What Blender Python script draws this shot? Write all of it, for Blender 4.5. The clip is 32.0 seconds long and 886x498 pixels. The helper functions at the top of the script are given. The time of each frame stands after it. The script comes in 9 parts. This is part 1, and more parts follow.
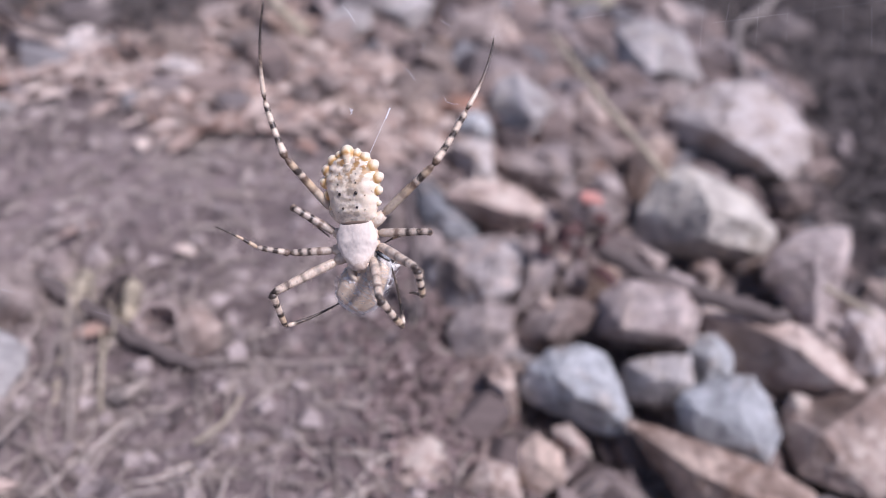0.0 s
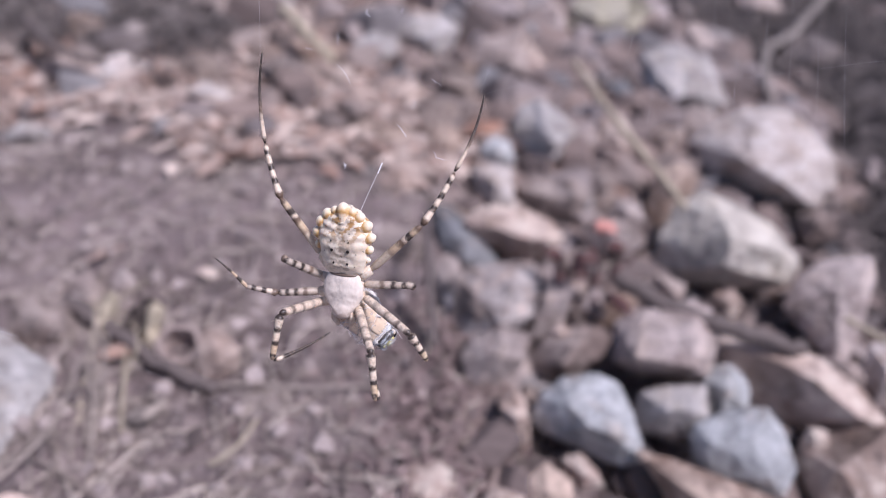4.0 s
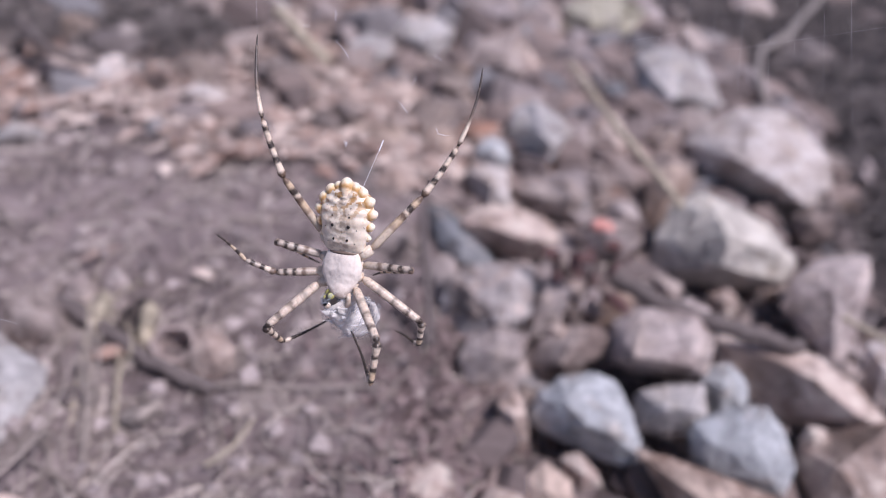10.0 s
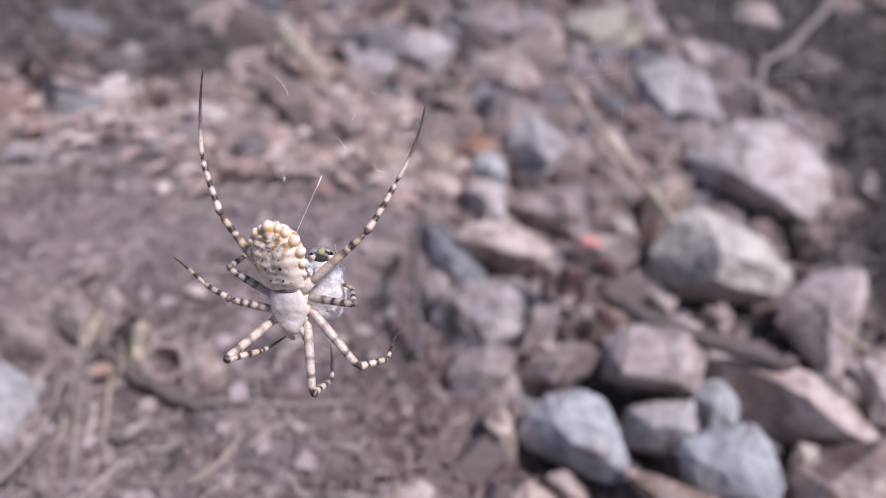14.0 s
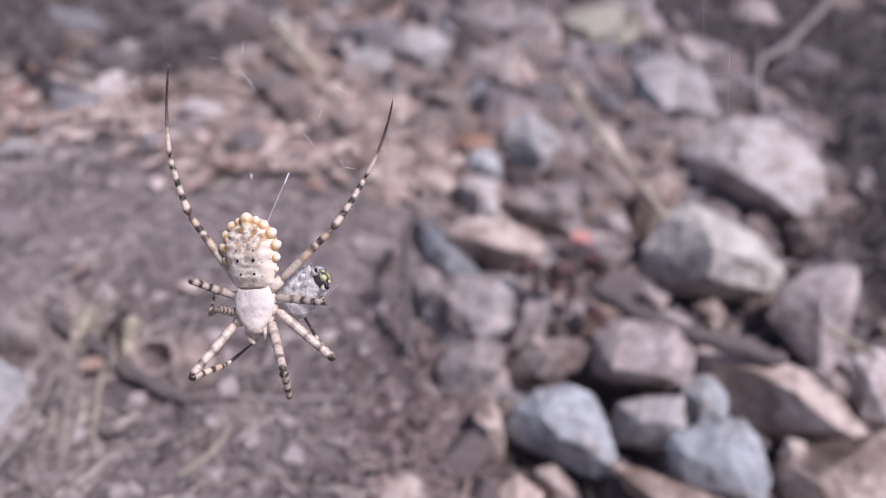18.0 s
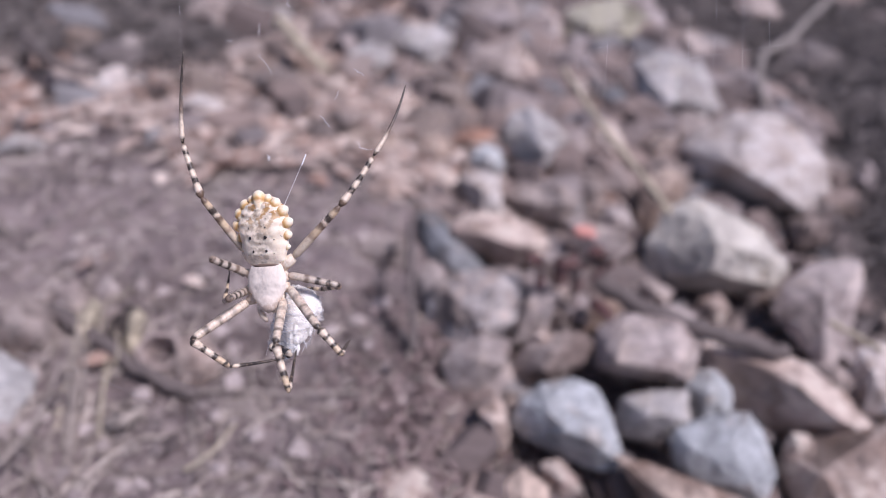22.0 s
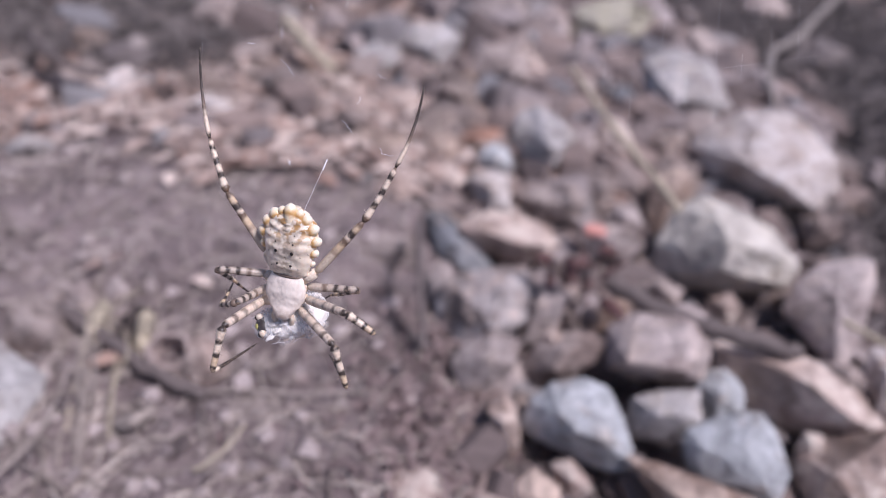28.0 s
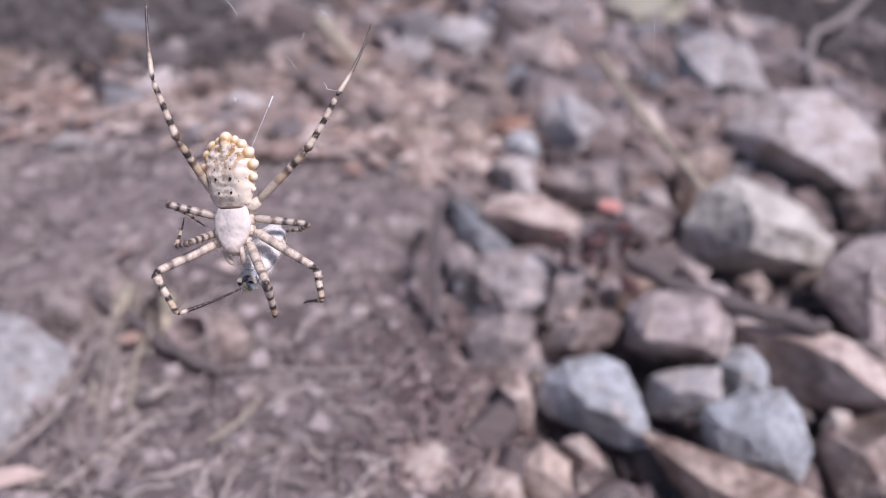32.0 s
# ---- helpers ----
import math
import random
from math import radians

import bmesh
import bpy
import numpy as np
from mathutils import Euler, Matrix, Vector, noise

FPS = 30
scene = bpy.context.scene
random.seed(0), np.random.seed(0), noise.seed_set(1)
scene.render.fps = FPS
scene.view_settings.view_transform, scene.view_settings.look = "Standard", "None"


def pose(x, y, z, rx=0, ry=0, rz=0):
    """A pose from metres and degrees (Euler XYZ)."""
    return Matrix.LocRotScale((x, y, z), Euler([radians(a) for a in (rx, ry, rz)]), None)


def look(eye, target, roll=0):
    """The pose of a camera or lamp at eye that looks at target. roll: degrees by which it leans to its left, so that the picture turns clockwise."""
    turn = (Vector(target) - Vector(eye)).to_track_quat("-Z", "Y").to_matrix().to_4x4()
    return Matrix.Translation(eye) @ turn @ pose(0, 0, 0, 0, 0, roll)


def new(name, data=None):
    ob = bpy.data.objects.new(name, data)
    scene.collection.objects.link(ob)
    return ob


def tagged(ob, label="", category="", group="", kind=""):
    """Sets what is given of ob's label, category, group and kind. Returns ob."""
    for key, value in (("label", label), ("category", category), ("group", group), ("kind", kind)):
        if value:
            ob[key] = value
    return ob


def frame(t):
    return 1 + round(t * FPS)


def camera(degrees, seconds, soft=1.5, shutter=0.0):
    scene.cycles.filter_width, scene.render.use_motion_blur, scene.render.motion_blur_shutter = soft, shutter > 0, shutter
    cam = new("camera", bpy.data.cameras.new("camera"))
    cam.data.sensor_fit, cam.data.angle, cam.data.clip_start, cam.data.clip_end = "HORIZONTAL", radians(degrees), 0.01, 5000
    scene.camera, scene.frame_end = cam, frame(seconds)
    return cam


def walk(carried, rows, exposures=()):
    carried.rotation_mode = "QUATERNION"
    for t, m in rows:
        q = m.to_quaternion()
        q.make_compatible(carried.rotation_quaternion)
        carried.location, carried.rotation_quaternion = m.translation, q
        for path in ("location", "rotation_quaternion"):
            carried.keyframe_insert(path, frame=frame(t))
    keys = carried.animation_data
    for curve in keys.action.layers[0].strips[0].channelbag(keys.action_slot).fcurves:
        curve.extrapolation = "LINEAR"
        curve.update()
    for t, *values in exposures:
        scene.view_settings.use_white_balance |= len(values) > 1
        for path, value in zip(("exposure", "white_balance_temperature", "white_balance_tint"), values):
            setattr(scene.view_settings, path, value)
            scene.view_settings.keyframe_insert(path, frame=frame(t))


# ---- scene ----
# One plan: stony ground at z = 0, a spider's web hangs about 0.13 m before the camera.
cam = camera(62.0, 32.0, soft=1.0)
cam.data.dof.use_dof = True
cam.data.dof.focus_distance = 0.127
cam.data.dof.aperture_fstop = 10
walk(cam, [
    (0, pose(-0.07446, -0.30612, 0.23975, 53.1, -7.28, 3.43)),
    (0.5, pose(-0.06984, -0.30529, 0.23959, 53.29, -6.96, 4.28)),
    (1, pose(-0.06568, -0.30524, 0.24126, 53.39, -6.61, 4.96)),
    (1.5, pose(-0.0668, -0.30254, 0.24292, 53.52, -6.49, 5.43)),
    (2, pose(-0.067, -0.30385, 0.24237, 53.74, -6.34, 5.75)),
    (2.5, pose(-0.06652, -0.30379, 0.24344, 53.85, -6.29, 5.9)),
    (3, pose(-0.06793, -0.30487, 0.24389, 54.12, -6.23, 5.89)),
    (3.5, pose(-0.06661, -0.30573, 0.24544, 54.12, -6.18, 5.89)),
    (5.5, pose(-0.0667, -0.30814, 0.25033, 54.45, -6.23, 5.66)),
    (6, pose(-0.06737, -0.30842, 0.25064, 54.55, -6.26, 5.5)),
    (6.5, pose(-0.06648, -0.30739, 0.25035, 54.54, -6.2, 5.51)),
    (7, pose(-0.06734, -0.30685, 0.25096, 54.69, -6.21, 5.39)),
    (7.5, pose(-0.06932, -0.30801, 0.25108, 54.71, -6.31, 5.27)),
    (8, pose(-0.0713, -0.30705, 0.25038, 54.69, -6.39, 5.25)),
    (8.5, pose(-0.07384, -0.30678, 0.24836, 54.69, -6.49, 5.16)),
    (9, pose(-0.0728, -0.30678, 0.24584, 54.63, -6.52, 5.19)),
    (9.5, pose(-0.07263, -0.30809, 0.24396, 54.58, -6.55, 5.19)),
    (10, pose(-0.06807, -0.30683, 0.2433, 54.65, -6.43, 5.38)),
    (10.5, pose(-0.06261, -0.30843, 0.24304, 54.79, -6.33, 5.57)),
    (11, pose(-0.06123, -0.30993, 0.24371, 54.74, -6.31, 5.58)),
    (11.5, pose(-0.05862, -0.30774, 0.24475, 55.01, -6.02, 5.9)),
    (12, pose(-0.05596, -0.30631, 0.24704, 55.08, -5.93, 6.03)),
    (12.5, pose(-0.05714, -0.30668, 0.24652, 55.2, -5.79, 6.12)),
    (13, pose(-0.05646, -0.30621, 0.24722, 55.24, -5.65, 6.23)),
    (13.5, pose(-0.05599, -0.30588, 0.24831, 55.35, -5.58, 6.3)),
    (14, pose(-0.05513, -0.3055, 0.24761, 55.48, -5.43, 6.3)),
    (14.5, pose(-0.05321, -0.30586, 0.24795, 55.42, -5.51, 6.44)),
    (16.5, pose(-0.04778, -0.30656, 0.24836, 55.5, -5.13, 6.73)),
    (17, pose(-0.05076, -0.3055, 0.24789, 55.25, -5.47, 6.5)),
    (17.5, pose(-0.04762, -0.30612, 0.24754, 55.32, -5.28, 6.67)),
    (18, pose(-0.04875, -0.30628, 0.24758, 55.32, -5.33, 6.55)),
    (18.5, pose(-0.04982, -0.30559, 0.24756, 55.29, -5.33, 6.53)),
    (19, pose(-0.05025, -0.30622, 0.24794, 55.18, -5.28, 6.57)),
    (19.5, pose(-0.04951, -0.3063, 0.24725, 55.2, -5.25, 6.64)),
    (20, pose(-0.04935, -0.30607, 0.24775, 55.03, -5.23, 6.63)),
    (20.5, pose(-0.05005, -0.30707, 0.24725, 54.99, -5.35, 6.54)),
    (21, pose(-0.04962, -0.30819, 0.24666, 55.06, -5.28, 6.52)),
    (21.5, pose(-0.05038, -0.30695, 0.24772, 54.92, -5.31, 6.48)),
    (22, pose(-0.0509, -0.30673, 0.24694, 54.97, -5.28, 6.48)),
    (22.5, pose(-0.05135, -0.30781, 0.24656, 54.93, -5.32, 6.45)),
    (23, pose(-0.05116, -0.30876, 0.2459, 54.98, -5.27, 6.45)),
    (23.5, pose(-0.05107, -0.3077, 0.2461, 54.96, -5.29, 6.47)),
    (24, pose(-0.05193, -0.30901, 0.245, 55, -5.3, 6.44)),
    (24.5, pose(-0.05032, -0.3085, 0.24445, 55.03, -5.13, 6.56)),
    (25, pose(-0.05088, -0.30869, 0.24461, 54.99, -5.21, 6.54)),
    (25.5, pose(-0.05222, -0.30675, 0.24516, 54.86, -5.25, 6.48)),
    (27.5, pose(-0.05243, -0.3057, 0.2456, 54.88, -5.1, 6.59)),
    (28, pose(-0.05252, -0.30585, 0.24561, 54.95, -4.9, 6.77)),
    (28.5, pose(-0.05371, -0.3056, 0.24399, 54.99, -4.9, 6.77)),
    (29, pose(-0.05323, -0.30622, 0.24645, 54.95, -4.82, 6.87)),
    (29.5, pose(-0.05235, -0.30744, 0.2465, 55.01, -4.84, 6.71)),
    (30, pose(-0.05266, -0.30631, 0.24757, 55.05, -4.87, 6.65)),
    (30.5, pose(-0.05256, -0.30807, 0.24506, 55.06, -4.73, 6.74)),
    (31, pose(-0.04902, -0.31298, 0.23981, 54.86, -4.22, 7.43)),
    (31.5, pose(-0.04125, -0.3121, 0.23901, 54.84, -3.41, 8.37)),
    (32, pose(-0.03132, -0.31131, 0.23584, 55.44, -1.78, 9.87)),
], exposures=[(0, 0.39, 5860, 26), (10, 0.38, 5860, 26), (17, 0.33, 5860, 26), (32, 0.33, 5860, 26)])

# ---- light ----
world = bpy.data.worlds.new("sky")
scene.world = world
world.use_nodes = True
SUN_EL, SUN_AZ = radians(61), radians(115)
sky = world.node_tree.nodes.new("ShaderNodeTexSky")
sky.sky_type = "NISHITA"
sky.sun_disc = False
sky.sun_elevation, sky.sun_rotation = SUN_EL, SUN_AZ
back = world.node_tree.nodes["Background"]
back.inputs["Strength"].default_value = 0.055
world.node_tree.links.new(sky.outputs["Color"], back.inputs["Color"])
sun = new("sun", bpy.data.lights.new("sun", "SUN"))
sun.data.energy, sun.data.angle, sun.data.color = 3.45, radians(11), (1.0, 0.95, 0.88)
sun.matrix_world = look((math.sin(SUN_AZ) * math.cos(SUN_EL), math.cos(SUN_AZ) * math.cos(SUN_EL), math.sin(SUN_EL)), (0, 0, 0))


# ---- materials ----
class Nodes:
    def __init__(self, name, rough=0.6, metal=0.0):
        self.m = bpy.data.materials.new(name)
        self.m.use_nodes = True
        self.t = self.m.node_tree
        self.b = self.t.nodes["Principled BSDF"]
        self.b.inputs["Roughness"].default_value = rough
        self.b.inputs["Metallic"].default_value = metal

    def n(self, kind, **inputs):
        node = self.t.nodes.new("ShaderNode" + kind)
        for k, v in inputs.items():
            self.put(node, k.replace("_", " "), v)
        return node

    def put(self, node, key, v):
        if isinstance(v, bpy.types.NodeSocket):
            self.t.links.new(v, node.inputs[key])
        else:
            node.inputs[key].default_value = v

    def coords(self, which="Object"):
        return self.n("TexCoord").outputs[which]

    def noise(self, vec, scale, detail=4.0, rough=0.6):
        return self.n("TexNoise", Vector=vec, Scale=scale, Detail=detail, Roughness=rough).outputs["Fac"]

    def ramp(self, fac, stops, interp="LINEAR"):
        r = self.n("ValToRGB", Fac=fac)
        r.color_ramp.interpolation = interp
        while len(r.color_ramp.elements) < len(stops):
            r.color_ramp.elements.new(0.5)
        for e, (p, c) in zip(r.color_ramp.elements, stops):
            e.position, e.color = p, (*c, 1)
        return r.outputs["Color"]

    def mix(self, fac, a, b, kind="MIX"):
        x = self.t.nodes.new("ShaderNodeMix")
        x.data_type, x.blend_type = "RGBA", kind
        for k, v in ((0, fac), (6, a), (7, b)):
            if isinstance(v, bpy.types.NodeSocket):
                self.t.links.new(v, x.inputs[k])
            else:
                x.inputs[k].default_value = v if k == 0 else (*v, 1)
        return x.outputs[2]

    def bump(self, height, strength, dist):
        node = self.n("Bump", Height=height, Strength=strength, Distance=dist)
        self.t.links.new(node.outputs["Normal"], self.b.inputs["Normal"])

    def colour(self, c):
        self.put(self.b, "Base Color", c if isinstance(c, bpy.types.NodeSocket) else (*c, 1))
        return self


def stone_material(name, light, mid, dark, stain, rough=0.85):
    k = Nodes(name, rough)
    v = k.coords()
    rnd = k.n("ObjectInfo").outputs["Random"]
    shift = k.n("VectorMath", Vector=v)
    far = k.n("Math", Value=rnd)
    far.operation = "MULTIPLY"
    far.inputs[1].default_value = 7.0
    k.t.links.new(far.outputs[0], shift.inputs[1])
    v = shift.outputs[0]
    big = k.noise(v, 30, 5, 0.66)
    fine = k.noise(v, 260, 5, 0.7)
    c = k.ramp(big, [(0.40, dark), (0.475, mid), (0.55, light)])
    st = k.ramp(k.noise(v, 80, 5, 0.68), [(0.52, (0, 0, 0)), (0.62, (1, 1, 1))])
    c = k.mix(k.mix(1.0, st, (0.75, 0.75, 0.75), "MULTIPLY"), c, stain)
    c = k.mix(0.5, c, k.ramp(k.noise(v, 150, 6, 0.72), [(0.36, (0.16, 0.16, 0.16)), (0.64, (0.84, 0.84, 0.84))]), "OVERLAY")
    tone = k.n("HueSaturation", Color=c)
    val = k.n("MapRange", Value=rnd)
    val.inputs["To Min"].default_value, val.inputs["To Max"].default_value = 0.82, 1.18
    k.t.links.new(val.outputs[0], tone.inputs["Value"])
    k.colour(tone.outputs[0])
    k.bump(k.mix(0.5, k.noise(v, 75, 5, 0.65), fine), 0.8, 0.0045)
    return k.m


STONE = {
    "pale": stone_material("pale_limestone", (0.659, 0.592, 0.551), (0.587, 0.512, 0.47), (0.453, 0.383, 0.342), (0.371, 0.279, 0.218)),
    "grey": stone_material("grey_limestone", (0.46, 0.43, 0.415), (0.37, 0.346, 0.332), (0.258, 0.229, 0.214), (0.474, 0.418, 0.361)),
    "blue": stone_material("blue_grey_limestone", (0.45, 0.463, 0.468), (0.37, 0.38, 0.383), (0.262, 0.26, 0.258), (0.43, 0.385, 0.345)),
    "tan": stone_material("tan_stone", (0.474, 0.368, 0.299), (0.35, 0.264, 0.214), (0.227, 0.159, 0.123), (0.175, 0.109, 0.076)),
    "sand": stone_material("pinkish_tan_stone", (0.597, 0.488, 0.418), (0.484, 0.383, 0.328), (0.319, 0.239, 0.199), (0.288, 0.199, 0.152)),
    "lilac": stone_material("lilac_grey_stone", (0.474, 0.403, 0.375), (0.386, 0.323, 0.299), (0.268, 0.214, 0.195), (0.453, 0.368, 0.314)),
    "brown": stone_material("brown_grey_stone", (0.381, 0.313, 0.28), (0.278, 0.224, 0.199), (0.175, 0.131, 0.114), (0.412, 0.343, 0.304)),
    "slate": stone_material("slate_grey_limestone", (0.25, 0.255, 0.265), (0.18, 0.185, 0.195), (0.11, 0.108, 0.11), (0.26, 0.23, 0.215)),
    "dark": stone_material("dark_stone", (0.196, 0.169, 0.162), (0.124, 0.104, 0.0997), (0.0618, 0.0498, 0.0475), (0.227, 0.179, 0.152)),
    "mottled": stone_material("mottled_stone", (0.412, 0.373, 0.356), (0.309, 0.274, 0.261), (0.196, 0.159, 0.142), (0.412, 0.318, 0.266)),
    "yellow": stone_material("yellowish_stone", (0.515, 0.473, 0.351), (0.433, 0.393, 0.304), (0.309, 0.269, 0.209), (0.474, 0.438, 0.399)),
    "rust": stone_material("rust_brown_stone", (0.412, 0.239, 0.171), (0.309, 0.164, 0.114), (0.185, 0.0995, 0.0712), (0.371, 0.279, 0.228)),
    "slab": stone_material("flat_grey_limestone", (0.43, 0.41, 0.395), (0.39, 0.37, 0.355), (0.33, 0.31, 0.295), (0.299, 0.261, 0.233)),
}
STONE["twotone"] = stone_material("cream_grey_stone", (0.597, 0.547, 0.475), (0.484, 0.443, 0.389), (0.371, 0.338, 0.304), (0.391, 0.358, 0.323))
STONE_WORDS = {"pale": "pale pinkish-white", "grey": "light grey", "blue": "blue-grey", "tan": "tan brown", "sand": "pinkish tan", "lilac": "lilac-grey", "brown": "brownish grey", "dark": "dark grey", "slate": "slate grey", "mottled": "mottled blue-grey and brown", "yellow": "yellowish grey", "rust": "rust brown"}


def soil_material():
    k = Nodes("dry_soil", 0.95)
    v = k.coords()
    big = k.noise(v, 9, 4, 0.6)
    mid = k.noise(v, 60, 5, 0.65)
    fine = k.noise(v, 420, 4, 0.7)
    c = k.ramp(big, [(0.38, (0.13, 0.10, 0.096)), (0.62, (0.262, 0.208, 0.202))])
    c = k.mix(k.ramp(mid, [(0.52, (0, 0, 0)), (0.64, (1, 1, 1))]), c, (0.33, 0.27, 0.256))
    c = k.mix(k.ramp(mid, [(0.30, (1, 1, 1)), (0.42, (0, 0, 0))]), c, (0.127, 0.098, 0.095))
    c = k.mix(0.5, c, k.ramp(fine, [(0.3, (0.2, 0.2, 0.2)), (0.7, (0.8, 0.8, 0.8))]), "OVERLAY")
    k.colour(c)
    k.bump(k.mix(0.5, mid, fine), 0.9, 0.006)
    return k.m


def litter_material(name, a, b, rough=0.8, between=()):
    k = Nodes(name, rough)
    isl = k.n("NewGeometry").outputs["Random Per Island"]
    stops = (a, *between, b)
    c = k.ramp(isl, [(i / (len(stops) - 1), c) for i, c in enumerate(stops)])
    k.colour(k.mix(0.4, c, k.ramp(k.noise(k.coords(), 300, 4), [(0.3, (0.25, 0.25, 0.25)), (0.7, (0.75, 0.75, 0.75))]), "OVERLAY"))
    return k.m


SOIL = soil_material()
GRAVEL = litter_material("gravel_mix", (0.09, 0.07, 0.066), (0.44, 0.37, 0.345))
RUBBLEMAT = litter_material("rubble_mix", (0.11, 0.086, 0.08), (0.36, 0.305, 0.29), 0.9, ((0.25, 0.19, 0.165), (0.13, 0.10, 0.092), (0.38, 0.31, 0.275), (0.20, 0.195, 0.20), (0.13, 0.098, 0.088), (0.31, 0.265, 0.255), (0.16, 0.12, 0.105)))
STRAW = litter_material("dry_straw", (0.17, 0.135, 0.115), (0.60, 0.52, 0.455))
GREYTWIG = litter_material("grey_twig", (0.22, 0.19, 0.17), (0.34, 0.30, 0.27))
LEAFLITTER = litter_material("dead_leaf", (0.24, 0.165, 0.135), (0.60, 0.50, 0.435), 0.8, ((0.40, 0.305, 0.26), (0.31, 0.195, 0.15), (0.50, 0.40, 0.345), (0.27, 0.21, 0.19), (0.56, 0.46, 0.40)))
TWIG = litter_material("dry_twig", (0.40, 0.34, 0.25), (0.52, 0.45, 0.34))
STUB = litter_material("weathered_stub", (0.38, 0.305, 0.275), (0.38, 0.305, 0.275), 0.9)
# near-black colour standing in for shade in a hollow
GAPSHADE = litter_material("dark_gap_shade", (0.055, 0.042, 0.036), (0.09, 0.07, 0.06), 0.9)
ROOT = litter_material("dark_root", (0.11, 0.088, 0.08), (0.17, 0.14, 0.13))
# root colour kept dark so that the mats also stand in for shade
SHADEROOT = litter_material("shade_dry_root", (0.045, 0.038, 0.036), (0.25, 0.215, 0.20))
REDBITS = litter_material("red_brown_leaf", (0.10, 0.068, 0.063), (0.30, 0.225, 0.21))
REDLEAF = litter_material("dark_red_leaf", (0.075, 0.035, 0.033), (0.19, 0.095, 0.088), 0.7)
REDFLOWER = litter_material("red_flower", (0.58, 0.26, 0.215), (0.68, 0.38, 0.33), 0.7)


def cuticle(name, stops, rough=0.42, grain=900.0, amount=0.3, sss=0.12, mottle=(0.40, 0.31, 0.23)):
    k = Nodes(name, rough)
    v = k.coords()
    y = k.n("SeparateXYZ", Vector=k.coords("Generated")).outputs["Y"]
    add = k.n("Math")
    add.operation = "ADD"
    k.t.links.new(y, add.inputs[0])
    jit = k.n("MapRange", Value=k.noise(v, 900, 3))
    jit.inputs["To Min"].default_value, jit.inputs["To Max"].default_value = -0.07, 0.07
    k.t.links.new(jit.outputs[0], add.inputs[1])
    c = k.ramp(add.outputs[0], stops)
    blot = k.ramp(k.noise(v, 1600, 3, 0.6), [(0.54, (0, 0, 0)), (0.66, (0.6, 0.6, 0.6))])
    c = k.mix(blot, c, mottle) if mottle else c
    c = k.mix(amount, c, k.ramp(k.noise(v, grain * 3, 4, 0.7), [(0.3, (0.2, 0.2, 0.2)), (0.7, (0.8, 0.8, 0.8))]), "OVERLAY")
    k.colour(c)
    k.b.inputs["Subsurface Weight"].default_value = sss
    k.b.inputs["Subsurface Radius"].default_value = (0.0006, 0.0004, 0.0003)
    k.b.inputs["Subsurface Scale"].default_value = 1.0
    k.bump(k.noise(v, grain * 4, 3), 0.35, 0.0001)
    return k.m


WHITE, CREAM, DARKB, MIDB = (0.72, 0.60, 0.475), (0.60, 0.46, 0.31), (0.052, 0.039, 0.032), (0.18, 0.13, 0.098)


BROWN = (0.15, 0.10, 0.07)
PALEGREY = (0.48, 0.405, 0.335)
CREAMY = (0.66, 0.545, 0.435)


def bands(spec):
    """Stops with narrow edges from (start, colour) pairs."""
    stops = [(spec[0][0], spec[0][1])]
    for (p0, c0), (p1, c1) in zip(spec, spec[1:]):
        stops += [(max(p1 - 0.026, p0 + 0.002), c0), (p1 + 0.026, c1)]
    return stops


LEG = {
    "rear_femur": cuticle("rear_femur", bands([(0, (0.56, 0.465, 0.36)), (0.38, (0.36, 0.27, 0.20)), (0.46, CREAM), (0.58, BROWN), (0.66, WHITE), (0.72, DARKB), (0.82, CREAM), (0.92, BROWN)])),
    "rear_tibia": cuticle("rear_tibia", bands([(0, BROWN), (0.12, WHITE), (0.25, DARKB), (0.37, WHITE), (0.51, DARKB), (0.63, WHITE), (0.77, DARKB), (0.88, WHITE), (0.95, BROWN)])),
    "rear_tarsus": cuticle("rear_tarsus", [(0, DARKB), (0.05, DARKB), (0.09, WHITE), (0.24, WHITE), (0.36, MIDB), (0.55, (0.1, 0.08, 0.07)), (0.7, DARKB), (1, DARKB)], 0.4),
    "front_femur": cuticle("front_femur", bands([(0, CREAMY), (0.25, (0.40, 0.33, 0.27)), (0.33, CREAMY), (0.5, (0.27, 0.215, 0.17)), (0.57, CREAMY), (0.72, (0.17, 0.13, 0.105)), (0.79, CREAMY), (0.93, DARKB)]), amount=0.5, mottle=(0.30, 0.235, 0.18)),
    "front_tibia": cuticle("front_tibia", bands([(0, DARKB), (0.1, WHITE), (0.27, DARKB), (0.37, WHITE), (0.56, DARKB), (0.68, CREAM), (0.86, DARKB), (0.95, CREAM)])),
    "front_tarsus": cuticle("front_tarsus", bands([(0, DARKB), (0.05, WHITE), (0.15, DARKB), (0.9, (0.03, 0.025, 0.02))]), 0.4),
    "mid_femur": cuticle("mid_femur", bands([(0, PALEGREY), (0.3, MIDB), (0.4, PALEGREY), (0.52, DARKB), (0.62, PALEGREY), (0.74, DARKB), (0.83, PALEGREY), (0.93, DARKB)])),
    "mid_tibia": cuticle("mid_tibia", bands([(0, MIDB), (0.2, WHITE), (0.36, DARKB), (0.52, PALEGREY), (0.7, DARKB), (0.84, PALEGREY)])),
    "mid_tarsus": cuticle("mid_tarsus", bands([(0, CREAM), (0.2, DARKB), (0.34, CREAM), (0.5, DARKB)]), 0.4),
}


